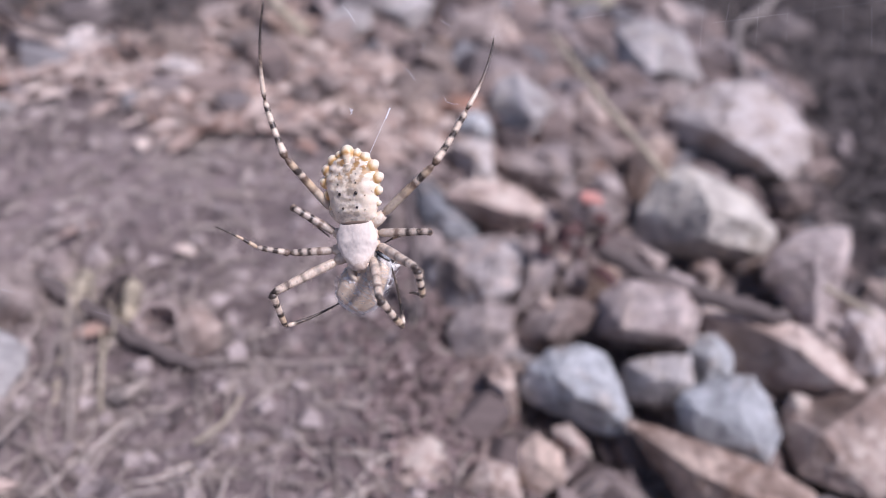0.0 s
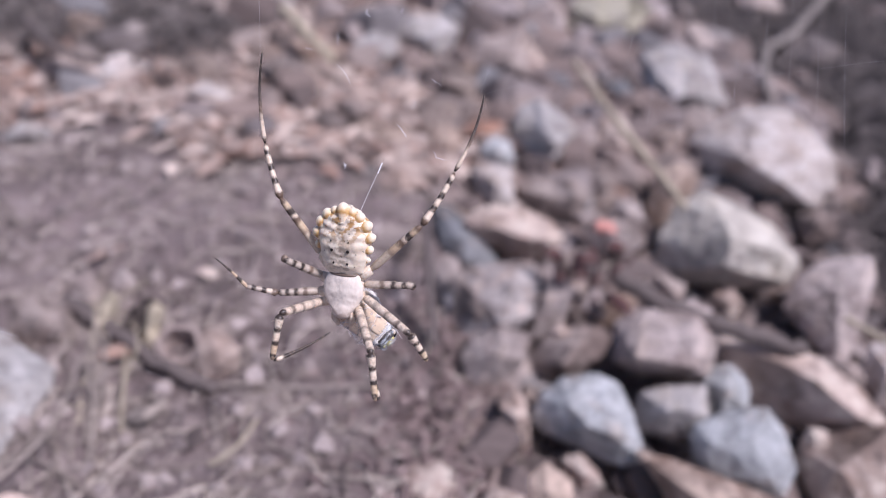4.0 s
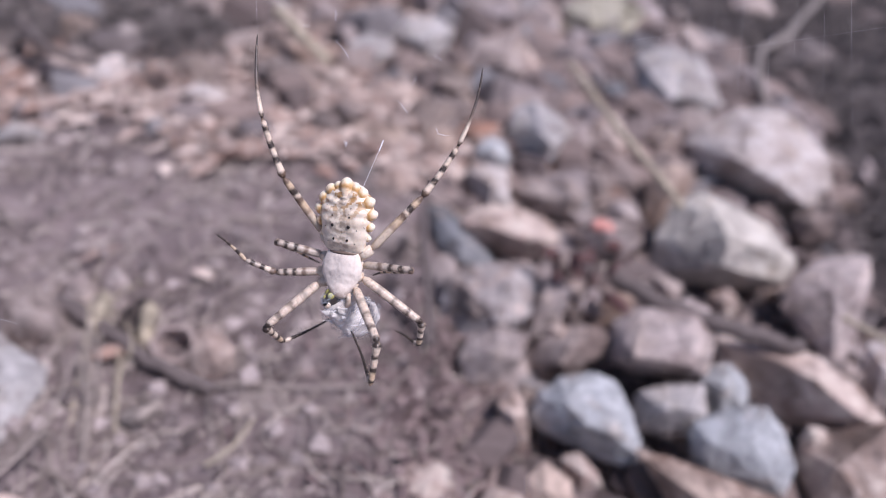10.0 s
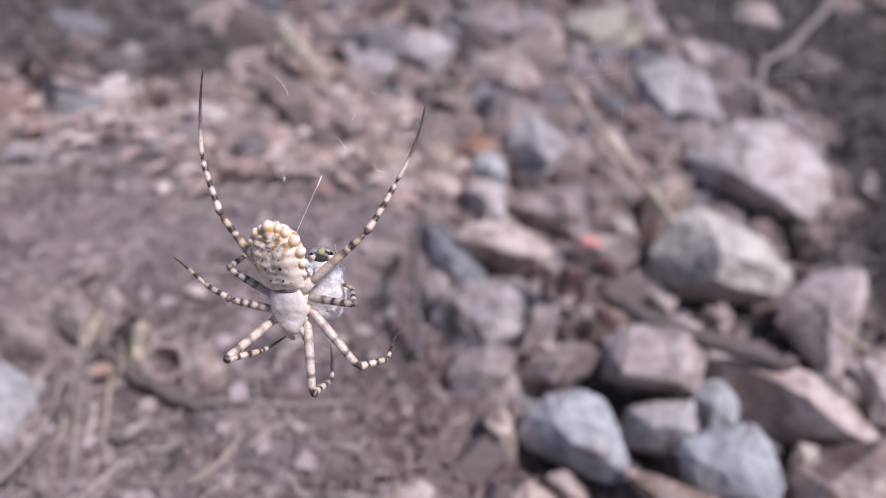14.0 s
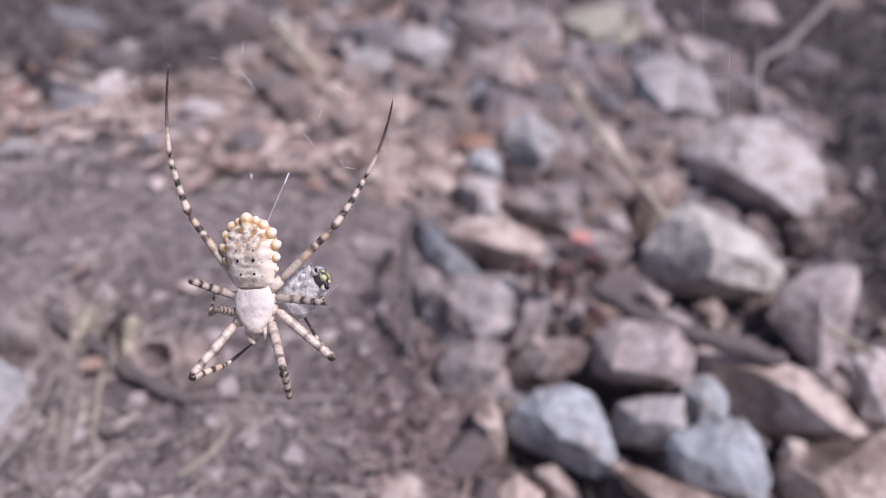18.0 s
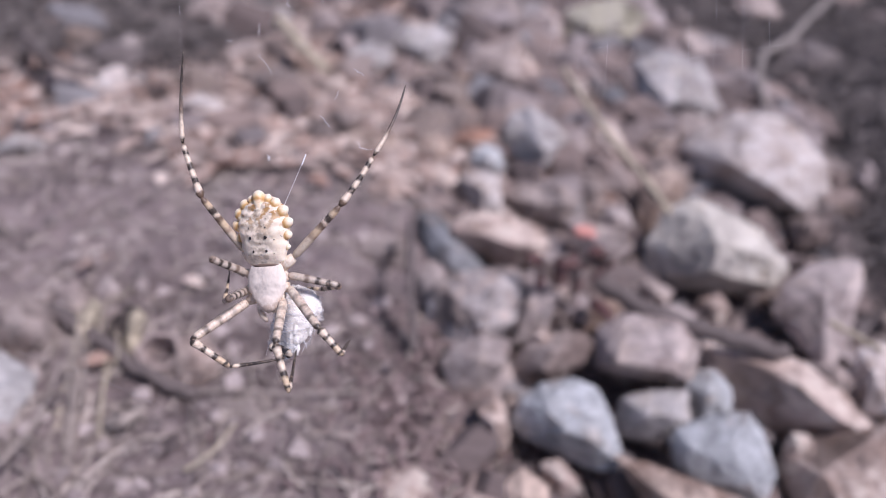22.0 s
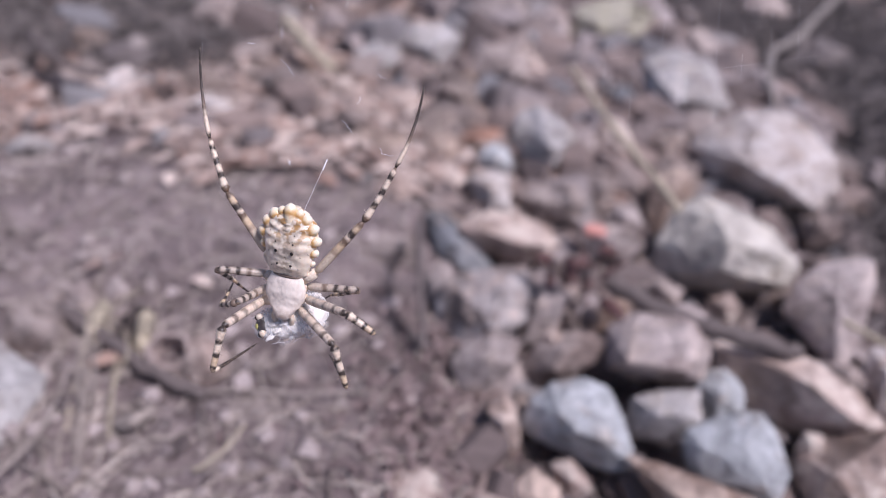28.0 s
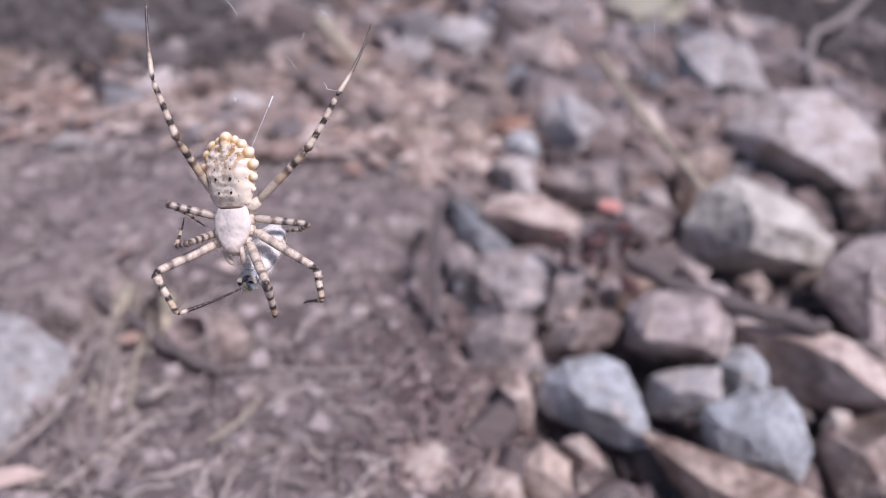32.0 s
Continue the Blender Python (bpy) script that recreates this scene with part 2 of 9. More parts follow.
def abdomen_material():
    k = Nodes("abdomen_shield", 0.45)
    v = k.coords()
    y = k.n("SeparateXYZ", Vector=v).outputs["Y"]
    k.b.inputs["Subsurface Weight"].default_value = 0.15
    k.b.inputs["Subsurface Radius"].default_value = (0.0008, 0.0006, 0.0004)
    k.b.inputs["Subsurface Scale"].default_value = 1.0
    aft = k.n("MapRange", Value=y)
    aft.inputs["From Min"].default_value, aft.inputs["From Max"].default_value = 0.0045, 0.0085
    patch = k.n("Math")
    patch.operation = "MULTIPLY"
    k.t.links.new(k.ramp(k.noise(v, 760, 3, 0.6), [(0.50, (0, 0, 0)), (0.57, (1, 1, 1))]), patch.inputs[0])
    k.t.links.new(aft.outputs[0], patch.inputs[1])
    c = k.ramp(k.noise(v, 500, 4), [(0.3, (0.84, 0.71, 0.55)), (0.7, (0.93, 0.83, 0.69))])
    c = k.mix(patch.outputs[0], c, (0.50, 0.29, 0.11))
    specks = k.ramp(k.n("TexVoronoi", Vector=v, Scale=1500.0).outputs["Distance"], [(0.12, (1, 1, 1)), (0.2, (0, 0, 0))])
    gate = k.ramp(k.noise(v, 700, 2), [(0.55, (0, 0, 0)), (0.62, (1, 1, 1))])
    c = k.mix(k.mix(1.0, specks, gate, "MULTIPLY"), c, (0.10, 0.06, 0.035))
    mid = k.n("Math", Value=k.n("SeparateXYZ", Vector=v).outputs["X"])
    mid.operation = "ABSOLUTE"
    line = k.mix(1.0, k.ramp(mid.outputs[0], [(0.0, (1, 1, 1)), (0.0002, (0, 0, 0))]), k.ramp(k.noise(v, 900, 2), [(0.4, (0, 0, 0)), (0.6, (0.7, 0.7, 0.7))]), "MULTIPLY")
    c = k.mix(line, c, (0.2, 0.14, 0.09))
    k.colour(c)
    k.bump(k.noise(v, 2600, 4), 0.3, 0.00012)
    return k.m


def plain(name, c, rough=0.5, grain=1500.0, amount=0.25, depth=0.00008):
    k = Nodes(name, rough)
    v = k.coords()
    k.colour(k.mix(amount, c, k.ramp(k.noise(v, grain, 4), [(0.3, (0.15, 0.15, 0.15)), (0.7, (0.85, 0.85, 0.85))]), "OVERLAY"))
    k.bump(k.noise(v, grain * 1.5, 3), 0.4, depth)
    return k.m


def hair_silver():
    k = Nodes("silver_haired_carapace", 0.36)
    v = k.coords()
    st = k.n("Mapping", Vector=v)
    st.inputs["Scale"].default_value = (2200, 700, 1500)
    fibre = k.noise(st.outputs[0], 1.0, 4, 0.7)
    c = k.ramp(fibre, [(0.3, (0.80, 0.685, 0.585)), (0.65, (0.885, 0.79, 0.695))])
    c = k.mix(k.ramp(k.noise(v, 520, 3), [(0.38, (0.7, 0.7, 0.7)), (0.52, (0, 0, 0))]), c, (0.58, 0.505, 0.45))
    fore = k.n("MapRange", Value=k.n("SeparateXYZ", Vector=v).outputs["Y"])
    fore.inputs["From Min"].default_value, fore.inputs["From Max"].default_value = -0.0052, -0.0072
    brow = k.mix(1.0, k.ramp(k.noise(v, 1300, 4, 0.7), [(0.42, (0.15, 0.15, 0.15)), (0.58, (0.8, 0.8, 0.8))]), fore.outputs[0], "MULTIPLY")
    c = k.mix(brow, c, (0.50, 0.375, 0.285))
    k.colour(c)
    k.b.inputs["Sheen Weight"].default_value = 0.25
    k.b.inputs["Coat Weight"].default_value = 0.85
    k.b.inputs["Coat Roughness"].default_value = 0.2
    k.bump(k.noise(v, 210, 3, 0.45), 0.75, 0.0012)
    return k.m


ABDOMEN = abdomen_material()


def lobe_material():
    k = Nodes("lobe", 0.35)
    v = k.coords()
    axes = k.n("SeparateXYZ", Vector=k.coords("Generated"))
    z = k.n("Math")
    z.operation = "ADD"
    jit = k.n("MapRange", Value=k.noise(v, 1200, 3))
    jit.inputs["To Min"].default_value, jit.inputs["To Max"].default_value = -0.14, 0.14
    k.t.links.new(axes.outputs["Y"], z.inputs[0])
    k.t.links.new(jit.outputs[0], z.inputs[1])
    c = k.ramp(z.outputs[0], [(0.5, (0.82, 0.68, 0.50)), (0.62, (0.50, 0.27, 0.08)), (0.70, (0.66, 0.43, 0.19)), (0.80, (0.85, 0.70, 0.49)), (0.95, (0.90, 0.80, 0.64))])
    c = k.mix(k.ramp(k.noise(v, 2600, 3), [(0.55, (0, 0, 0)), (0.68, (0.5, 0.5, 0.5))]), c, (0.55, 0.38, 0.2))
    k.colour(c)
    k.b.inputs["Subsurface Weight"].default_value = 0.2
    k.b.inputs["Subsurface Radius"].default_value = (0.0006, 0.0004, 0.0003)
    k.b.inputs["Subsurface Scale"].default_value = 1.0
    k.bump(k.noise(v, 2800, 3), 0.35, 0.0001)
    return k.m


LOBE = lobe_material()
SIGIL = plain("sigillum_black", (0.02, 0.015, 0.012), 0.35)
CARAPACE = hair_silver()
EYE = plain("eye_black", (0.012, 0.01, 0.01), 0.1, 1500, 0.0)
TANSKIN = plain("tan_cuticle", (0.66, 0.55, 0.435), 0.45, 1500, 0.5)
GREYSKIN = plain("grey_brown_cuticle", (0.20, 0.145, 0.11), 0.5)
PREYDARK = plain("dark_prey_body", (0.05, 0.042, 0.04), 0.35)
YELLOW = plain("yellow_face", (0.46, 0.43, 0.13), 0.35, 900, 0.8)


def silk_material(name, white, alpha=None, scale=(900, 2600, 900), under_colour=(0.42, 0.34, 0.27)):
    k = Nodes(name, 0.35)
    v = k.coords()
    st = k.n("Mapping", Vector=v)
    st.inputs["Scale"].default_value = scale
    st.inputs["Rotation"].default_value = (0.2, 0.3, 0.6)
    f = k.noise(st.outputs[0], 1.0, 5, 0.75)
    k.colour(k.ramp(f, [(0.3, tuple(x * 0.8 for x in white)), (0.65, white)]))
    if not alpha:
        under = k.ramp(k.noise(v, 420, 4, 0.65), [(0.51, (0, 0, 0)), (0.66, (0.5, 0.5, 0.5))])
        base = k.b.inputs["Base Color"].links[0].from_socket
        k.colour(k.mix(under, base, under_colour))
    k.b.inputs["Sheen Weight"].default_value = 0.4
    k.b.inputs["Subsurface Weight"].default_value = 0.5
    k.b.inputs["Subsurface Radius"].default_value = (0.0012, 0.0012, 0.0012)
    k.b.inputs["Subsurface Scale"].default_value = 1.0
    if alpha:
        k.put(k.b, "Alpha", k.ramp(f, alpha))
        k.b.inputs["Roughness"].default_value = 0.6
        k.b.inputs["Specular IOR Level"].default_value = 0.15
    k.bump(f, 0.8, 0.00014)
    return k.m


HEADVEIL = silk_material("loose_head_silk", (0.80, 0.87, 0.93), [(0.48, (0.0, 0.0, 0.0)), (0.68, (0.75, 0.75, 0.75))], (330, 900, 330))
SILK = silk_material("wrapping_silk", (0.89, 0.845, 0.79), None, (600, 1500, 600), (0.55, 0.465, 0.385))
PREYTAN = silk_material("veined_tan_wing", (0.80, 0.63, 0.47), None, (1100, 150, 1100), (0.22, 0.13, 0.08))
VEIL = silk_material("thin_silk_veil", (0.91, 0.91, 0.93), [(0.46, (0.0, 0.0, 0.0)), (0.66, (0.32, 0.32, 0.32))], (420, 1100, 420))
THREAD = plain("web_thread", (0.85, 0.85, 0.88), 0.25, 800, 0.0)


# ---- mesh helpers ----
def part(name, bm, material, parent=None, label="", smooth=True):
    me = bpy.data.meshes.new(name)
    bm.to_mesh(me)
    bm.free()
    me.materials.append(material)
    if smooth:
        me.shade_smooth()
    ob = new(name, me)
    ob.parent = parent
    if label:
        tagged(ob, label)
    return ob


def tube(bm, pts, radii, seg=8, squash=1.0):
    """A closed tube through the points."""
    pts = [Vector(p) for p in pts]
    rings = []
    side = None
    for i, p in enumerate(pts):
        d = (pts[min(i + 1, len(pts) - 1)] - pts[max(i - 1, 0)]).normalized()
        if side is None:
            side = d.orthogonal().normalized()
        side = (side - d * side.dot(d)).normalized()
        up = d.cross(side)
        rings.append([bm.verts.new(p + radii[i] * (math.cos(a) * side + squash * math.sin(a) * up)) for a in (math.tau * k / seg for k in range(seg))])
    for a, b in zip(rings, rings[1:]):
        for k in range(seg):
            bm.faces.new((a[k], a[(k + 1) % seg], b[(k + 1) % seg], b[k]))
    bm.faces.new(rings[0][::-1])
    bm.faces.new(rings[-1])
    return bm


def blob(bm, centre, radii, u=12, v=8, turn=None):
    m = Matrix.Translation(centre) @ (turn.to_4x4() if turn else Matrix.Identity(4)) @ Matrix.Diagonal((*radii, 1))
    bmesh.ops.create_uvsphere(bm, u_segments=u, v_segments=v, radius=1, matrix=m)
    return bm


def loft(bm, rings):
    rows = [[bm.verts.new(p) for p in r] for r in rings]
    n = len(rows[0])
    for a, b in zip(rows, rows[1:]):
        for k in range(n):
            bm.faces.new((a[k], b[k], b[(k + 1) % n], a[(k + 1) % n]))
    bm.faces.new(rows[0])
    bm.faces.new(rows[-1][::-1])
    return bm


def curve_points(pts, n):
    """n points of a smooth line through pts."""
    pts = [Vector(p) for p in pts]
    res = []
    for i in range(n):
        f = i / (n - 1) * (len(pts) - 1)
        j = min(int(f), len(pts) - 2)
        w = f - j
        p0, p1, p2, p3 = pts[max(j - 1, 0)], pts[j], pts[j + 1], pts[min(j + 2, len(pts) - 1)]
        res.append(0.5 * ((2 * p1) + (p2 - p0) * w + (2 * p0 - 5 * p1 + 4 * p2 - p3) * w * w + (3 * p1 - p0 - 3 * p2 + p3) * w ** 3))
    return res


# ---- the ground ----
def relief(x, y):
    h = 0.005 * noise.noise((x * 9, y * 9, 0.3)) + 0.0055 * noise.noise((x * 34, y * 34, 1.7)) + 0.0032 * noise.noise((x * 85, y * 85, 4.1))
    heap = min(1, max(0, (x + 0.075 + 0.2 * y) / 0.05)) * min(1, max(0, (0.2 - y) / 0.12)) * min(1, max(0, (0.3 - x) / 0.08))
    h -= 0.018 * heap
    far = math.hypot(x, y - 0.3)
    return h + (0.05 * noise.noise((x * 0.7, y * 0.7, 9.0)) * min(1, max(0, far - 1.5)))


def axis(lo, hi, step):
    near = list(np.arange(lo, hi, step))
    out, d, p = [], step, hi
    while p < 400:
        out.append(p)
        d *= 1.35
        p += d
    neg, d, p = [], step, lo - step
    while p > -400:
        neg.append(p)
        d *= 1.35
        p -= d
    return neg[::-1] + near + out


def build_ground():
    xs, ys = axis(-0.6, 0.6, 0.005), axis(-0.25, 0.9, 0.005)
    verts = [(x, y, relief(x, y)) for y in ys for x in xs]
    w = len(xs)
    faces = [(j * w + i, j * w + i + 1, (j + 1) * w + i + 1, (j + 1) * w + i) for j in range(len(ys) - 1) for i in range(w - 1)]
    me = bpy.data.meshes.new("ground")
    me.from_pydata(verts, [], faces)
    me.materials.append(SOIL)
    me.shade_smooth()
    tagged(new("ground", me), "dry mauve-brown soil strewn with grit", "ground", kind="structure")


build_ground()


# ---- stones ----
MM = 0.001


def hull_stone(seed, sx, sy, sz, cuts=10, rough=0.085):
    """An angular broken stone: a block with its corners split off by flat breaks, the edges worn."""
    rng = random.Random(seed)
    planes = []
    for k in range(3):
        for e in (-1, 1):
            d = Vector([0.0, 0.0, 0.0])
            d[k] = e
            d += Vector((rng.gauss(0, 0.34), rng.gauss(0, 0.34), rng.gauss(0, 0.34)))
            planes.append((d.normalized(), rng.uniform(0.88, 1.0)))
    for _ in range(cuts):
        d = Vector((rng.gauss(0, 1), rng.gauss(0, 1), rng.gauss(0, 0.9))).normalized()
        planes.append((d, rng.uniform(0.80, 1.08)))
    bm = bmesh.new()
    for i in range(len(planes)):
        for j in range(i):
            for k in range(j):
                m = Matrix((planes[i][0], planes[j][0], planes[k][0]))
                if abs(m.determinant()) < 0.06:
                    continue
                p = m.inverted() @ Vector((planes[i][1], planes[j][1], planes[k][1]))
                if all(n.dot(p) < w + 1e-5 for n, w in planes) and p.length < 1.75:
                    bm.verts.new((p.x * sx / 2, p.y * sy / 2, p.z * sz / 2))
    size = min(sx, sy, sz)
    bmesh.ops.remove_doubles(bm, verts=bm.verts, dist=size * 0.05)
    bmesh.ops.convex_hull(bm, input=bm.verts)
    bmesh.ops.delete(bm, geom=[v for v in bm.verts if not v.link_faces], context="VERTS")
    bmesh.ops.dissolve_limit(bm, angle_limit=radians(6), verts=bm.verts, edges=bm.edges)
    bmesh.ops.bevel(bm, geom=bm.edges[:], offset=size * 0.022, segments=1, affect="EDGES")
    bmesh.ops.triangulate(bm, faces=bm.faces[:])
    for _ in range(2):
        bmesh.ops.subdivide_edges(bm, edges=[e for e in bm.edges if e.calc_length() > size * 0.2], cuts=1)
        bmesh.ops.triangulate(bm, faces=bm.faces[:])
    o = rng.uniform(0, 50)
    for v in bm.verts:
        q = v.co / size
        d = noise.noise(q * 2.2 + Vector((o, o, o))) + 0.5 * noise.noise(q * 5.5 + Vector((o, 0, o)))
        v.co += v.co.normalized() * size * rough * d
    return bm


FOOT = []


def crowded(x, y, r):
    return any((x - a) ** 2 + (y - b) ** 2 < (0.8 * c + 0.5 * r) ** 2 for a, b, c in FOOT)


def stone(place, lean, turn, corners, crest, depth, tone, seed, label=""):
    """A broken stone: corners (degrees, mm, mm) round and above its leaning middle plane, a crest (mm) that splits its upper side into faces, a narrower foot."""
    rng = random.Random(seed)
    bm = bmesh.new()
    for a, r, z in corners:
        p = Vector((r * math.cos(radians(a)), r * math.sin(radians(a)), 0)) * MM
        bm.verts.new(p + Vector((0, 0, MM * z)))
        bm.verts.new(p * rng.uniform(0.72, 0.85) + MM * depth * Vector((0, 0.4, -rng.uniform(0.85, 1.1))))
    for x, y, h in crest:
        bm.verts.new((MM * x, MM * y, MM * h))
    size = MM * 1.7 * sum(r for _, r, _ in corners) / len(corners)
    bmesh.ops.convex_hull(bm, input=bm.verts)
    bmesh.ops.delete(bm, geom=[v for v in bm.verts if not v.link_faces], context="VERTS")
    for _ in range(3):
        d = Vector((rng.gauss(0, 1), rng.gauss(0, 1), rng.gauss(0.3, 0.8))).normalized()
        reach = max(v.co.dot(d) for v in bm.verts)
        bmesh.ops.bisect_plane(bm, geom=bm.verts[:] + bm.edges[:] + bm.faces[:], plane_co=d * reach * rng.uniform(0.93, 0.98), plane_no=d, clear_outer=True)
        bmesh.ops.convex_hull(bm, input=bm.verts)
        bmesh.ops.delete(bm, geom=[v for v in bm.verts if not v.link_faces], context="VERTS")
    bmesh.ops.remove_doubles(bm, verts=bm.verts, dist=size * 0.02)
    bmesh.ops.dissolve_limit(bm, angle_limit=radians(5), verts=bm.verts, edges=bm.edges)
    bmesh.ops.bevel(bm, geom=bm.edges[:], offset=size * 0.01, segments=1, affect="EDGES")
    bmesh.ops.triangulate(bm, faces=bm.faces[:])
    for limit in (0.2, 0.2, 0.09, 0.06):
        bmesh.ops.subdivide_edges(bm, edges=[e for e in bm.edges if e.calc_length() > size * limit], cuts=1)
        bmesh.ops.triangulate(bm, faces=bm.faces[:])
    o = Vector((seed * 3.7, seed * 1.3, 11.0))
    for v in bm.verts:
        q = v.co / size
        d = 0.3 * noise.noise(q * 2.2 + o) + 0.5 * noise.noise(q * 5.5 + o) + 0.2 * (0.4 - abs(noise.noise(q * 4.1 - o))) + 0.3 * noise.noise(q * 13 + o)
        v.co += v.co.normalized() * size * (0.08 if tone == "mottled" else 0.045) * d
    ob = part("stone", bm, STONE[tone], smooth=False)
    ob.matrix_basis = pose(*place, lean, 0, turn)
    FOOT.append((place[0], place[1], size * 0.5))
    word = "large" if size > 0.05 else "small" if size < 0.028 else "medium"
    tagged(ob, label or f"{word} {STONE_WORDS[tone]} angular broken stone lying on soil", "stone", "stones on the ground")
    return ob


stone((0.1395, 0.1741, 0.0229), 40, -23, [(172, 51.6, 0), (135, 42.4, 1), (107, 40.2, 0), (79, 38.1, 0), (34, 37.4, -1), (17, 42.2, 0), (346, 54.2, -17), (333, 54.6, -14), (315, 39.8, -14), (238, 36.4, -17), (209, 48.8, -15), (187, 53.9, 0)], [(-13.6, -21.4, 28), (16.5, -31.4, 31.7), (-11, 13.4, 14.9), (25.3, -2.6, 18.6)], 31, "pale", 0, "large pale pinkish-white angular stone with a brown underside")
stone((0.0885, 0.0658, 0.0117), 35, -22, [(192, 37.4, -1), (156, 39.3, 1), (123, 39.7, -3), (88, 30.7, -1), (47, 33.3, -2), (10, 42.9, -2), (350, 41.2, -2), (339, 32.2, -15), (290, 15, -14), (241, 29, -14), (214, 40.8, -14)], [(-8.8, 9.9, 20.6), (3.4, -5.4, 27), (4, -20.2, 19.8)], 24, "twotone", 1, "large broken stone, one face grey, the other cream")
stone((0.0982, 0.2893, 0.0179), 32, -15, [(196, 40.7, -19), (143, 55.3, -4), (110, 47.4, 0), (74, 44.6, -1), (31, 31.9, -1), (358, 40.5, -2), (328, 40.5, -21), (290, 34.3, -18), (234, 45.8, -20)], [(-4.3, -28.7, 26.8), (18.4, -18, 21.4)], 33, "grey", 2)
stone((-0.0194, 0.1775, 0.0124), 32, -4, [(177, 21.9, 0), (135, 27.6, 0), (104, 32.6, -1), (63, 25, 0), (16, 26.3, 1), (338, 22.3, -9), (298, 25.9, -12), (260, 22.6, -11), (214, 19.6, -12)], [(-3.9, 0.6, 13.1), (10.2, -14.5, 15.5)], 20, "grey", 3, "medium pale grey angular stone among smaller stones")
stone((-0.0366, 0.0469, 0.0139), 38, -3, [(183, 29.8, 1), (163, 26.7, 0), (136, 19.8, 1), (77, 15.2, 0), (31, 20.9, 0), (5, 29.8, -1), (344, 27.9, -6), (311, 17.7, -8), (259, 12.3, -7), (202, 19.3, -7)], [(-15.9, -0.8, 7.7), (5.8, -6.8, 11.6), (20, -4.9, 8.5)], 22, "sand", 4, "flat pale tan stone with a dark underside")
stone((-0.0467, -0.0182, 0.0102), 32, -1, [(193, 24.3, -12), (150, 24.8, 1), (102, 24.4, -1), (59, 31.9, 1), (37, 31.7, 0), (353, 22, 0), (301, 17.5, -10), (254, 22.8, -11), (232, 25.5, -12)], [(-7.5, 0.5, 12.4), (7, 4.6, 16.1), (5.5, -12.9, 15.5)], 19, "mottled", 5)
stone((-0.0426, -0.0538, 0.0082), 42, -2, [(192, 15.5, 1), (151, 14.5, -1), (86, 14, 1), (40, 20.8, -1), (4, 14.5, -1), (289, 13, -7), (245, 18.4, -7)], [(0.1, 1.5, 11.1)], 16, "lilac", 6, "lilac-grey stone chunk below a mottled one")
stone((-0.0191, -0.0055, 0.0086), 32, -7, [(130, 21.5, -1), (89, 20.8, 0), (30, 17.8, 0), (321, 15.4, -6), (266, 20.5, -5), (215, 14.9, -6)], [(0.8, -2.1, 11.1)], 17, "lilac", 7, "mottled brown stone chunk under a red plant")
stone((-0.0046, -0.0377, 0.0052), 32, -10, [(205, 21.2, -7), (173, 15.5, 1), (103, 13, 1), (57, 20.3, 0), (32, 22.2, -1), (6, 14.8, -2), (288, 11.7, -8), (235, 18.6, -8)], [(-0.5, -0.8, 13.5), (-3.3, -10.8, 11.2)], 14, "brown", 8)
stone((0.0371, -0.0342, 0.0167), 35, -19, [(202, 26.2, -12), (177, 24.6, 0), (133, 20.9, 0), (77, 26.7, -2), (54, 29.1, -2), (31, 27.3, -1), (346, 27.3, -10), (323, 20.4, -11), (252, 16.9, -12), (216, 25.9, -11)], [(-9.4, -15.7, 16.1), (15.4, -11.6, 19), (10, 9.4, 15), (-11.7, 3.5, 11.5)], 25, "lilac", 9, "large flat-topped lilac-grey block of broken stone")
stone((0.0012, -0.0832, 0.0082), 32, -14, [(192, 26.1, -8), (170, 25.1, -2), (140, 22.6, 0), (101, 21.7, 0), (68, 20.8, 0), (32, 18.7, -1), (357, 22.7, -1), (341, 25.5, -8), (321, 20.8, -9), (289, 13.3, -10), (208, 21.7, -8)], [(-0.5, -5.9, 14.6), (-12.6, 1.8, 10.7), (11.1, -5.4, 14.6)], 16, "blue", 10, "large blue-grey rounded angular stone beside blocks")
stone((0.0378, -0.0674, 0.0033), 32, -21, [(204, 15.6, -8), (160, 15.3, -1), (104, 13.1, 0), (60, 23, 0), (18, 18.6, 0), (343, 12.3, -7), (271, 9, -8), (231, 14.8, -7)], [(-1.6, -1.9, 11.4), (9.3, 3.3, 10.2)], 12, "grey", 11, "medium light grey stone wedged among blue-grey stones")
stone((0.0644, -0.0890, 0.0097), 44, -30, [(194, 21.8, -1), (175, 20.9, 0), (124, 18.7, -1), (85, 22, 0), (52, 19.3, -2), (11, 21.9, 1), (340, 25, -1), (316, 17, -3), (250, 16.4, -1), (231, 20.1, -3)], [(-12.5, -2.6, 5.8), (1.3, 5.4, 5.8), (15.1, -4.3, 4.8)], 18, "blue", 12, "large blue-grey block of broken stone with a brown edge")
stone((0.0651, -0.0524, 0.0088), 32, -25, [(177, 10.8, 0), (134, 12.7, -1), (97, 13.7, 0), (39, 11.7, 1), (349, 13.9, -5), (285, 12.9, -5), (244, 11, -5)], [(0.4, -2.4, 7.8)], 17, "blue", 13)
stone((0.0995, -0.0486, 0.0131), 40, -32, [(179, 48.1, 0), (162, 34.1, 0), (139, 21.9, 1), (84, 18.3, -2), (35, 24.7, -1), (6, 39.3, 1), (358, 36.7, 0), (337, 21.9, -9), (290, 15.7, -8), (250, 17.9, -9), (212, 23.6, -7)], [(-11.6, 4.2, 13.1), (6.1, 3.7, 15.4), (25.5, -1, 11.7)], 21, "sand", 14, "long tan wedge-shaped stone with a ridge")
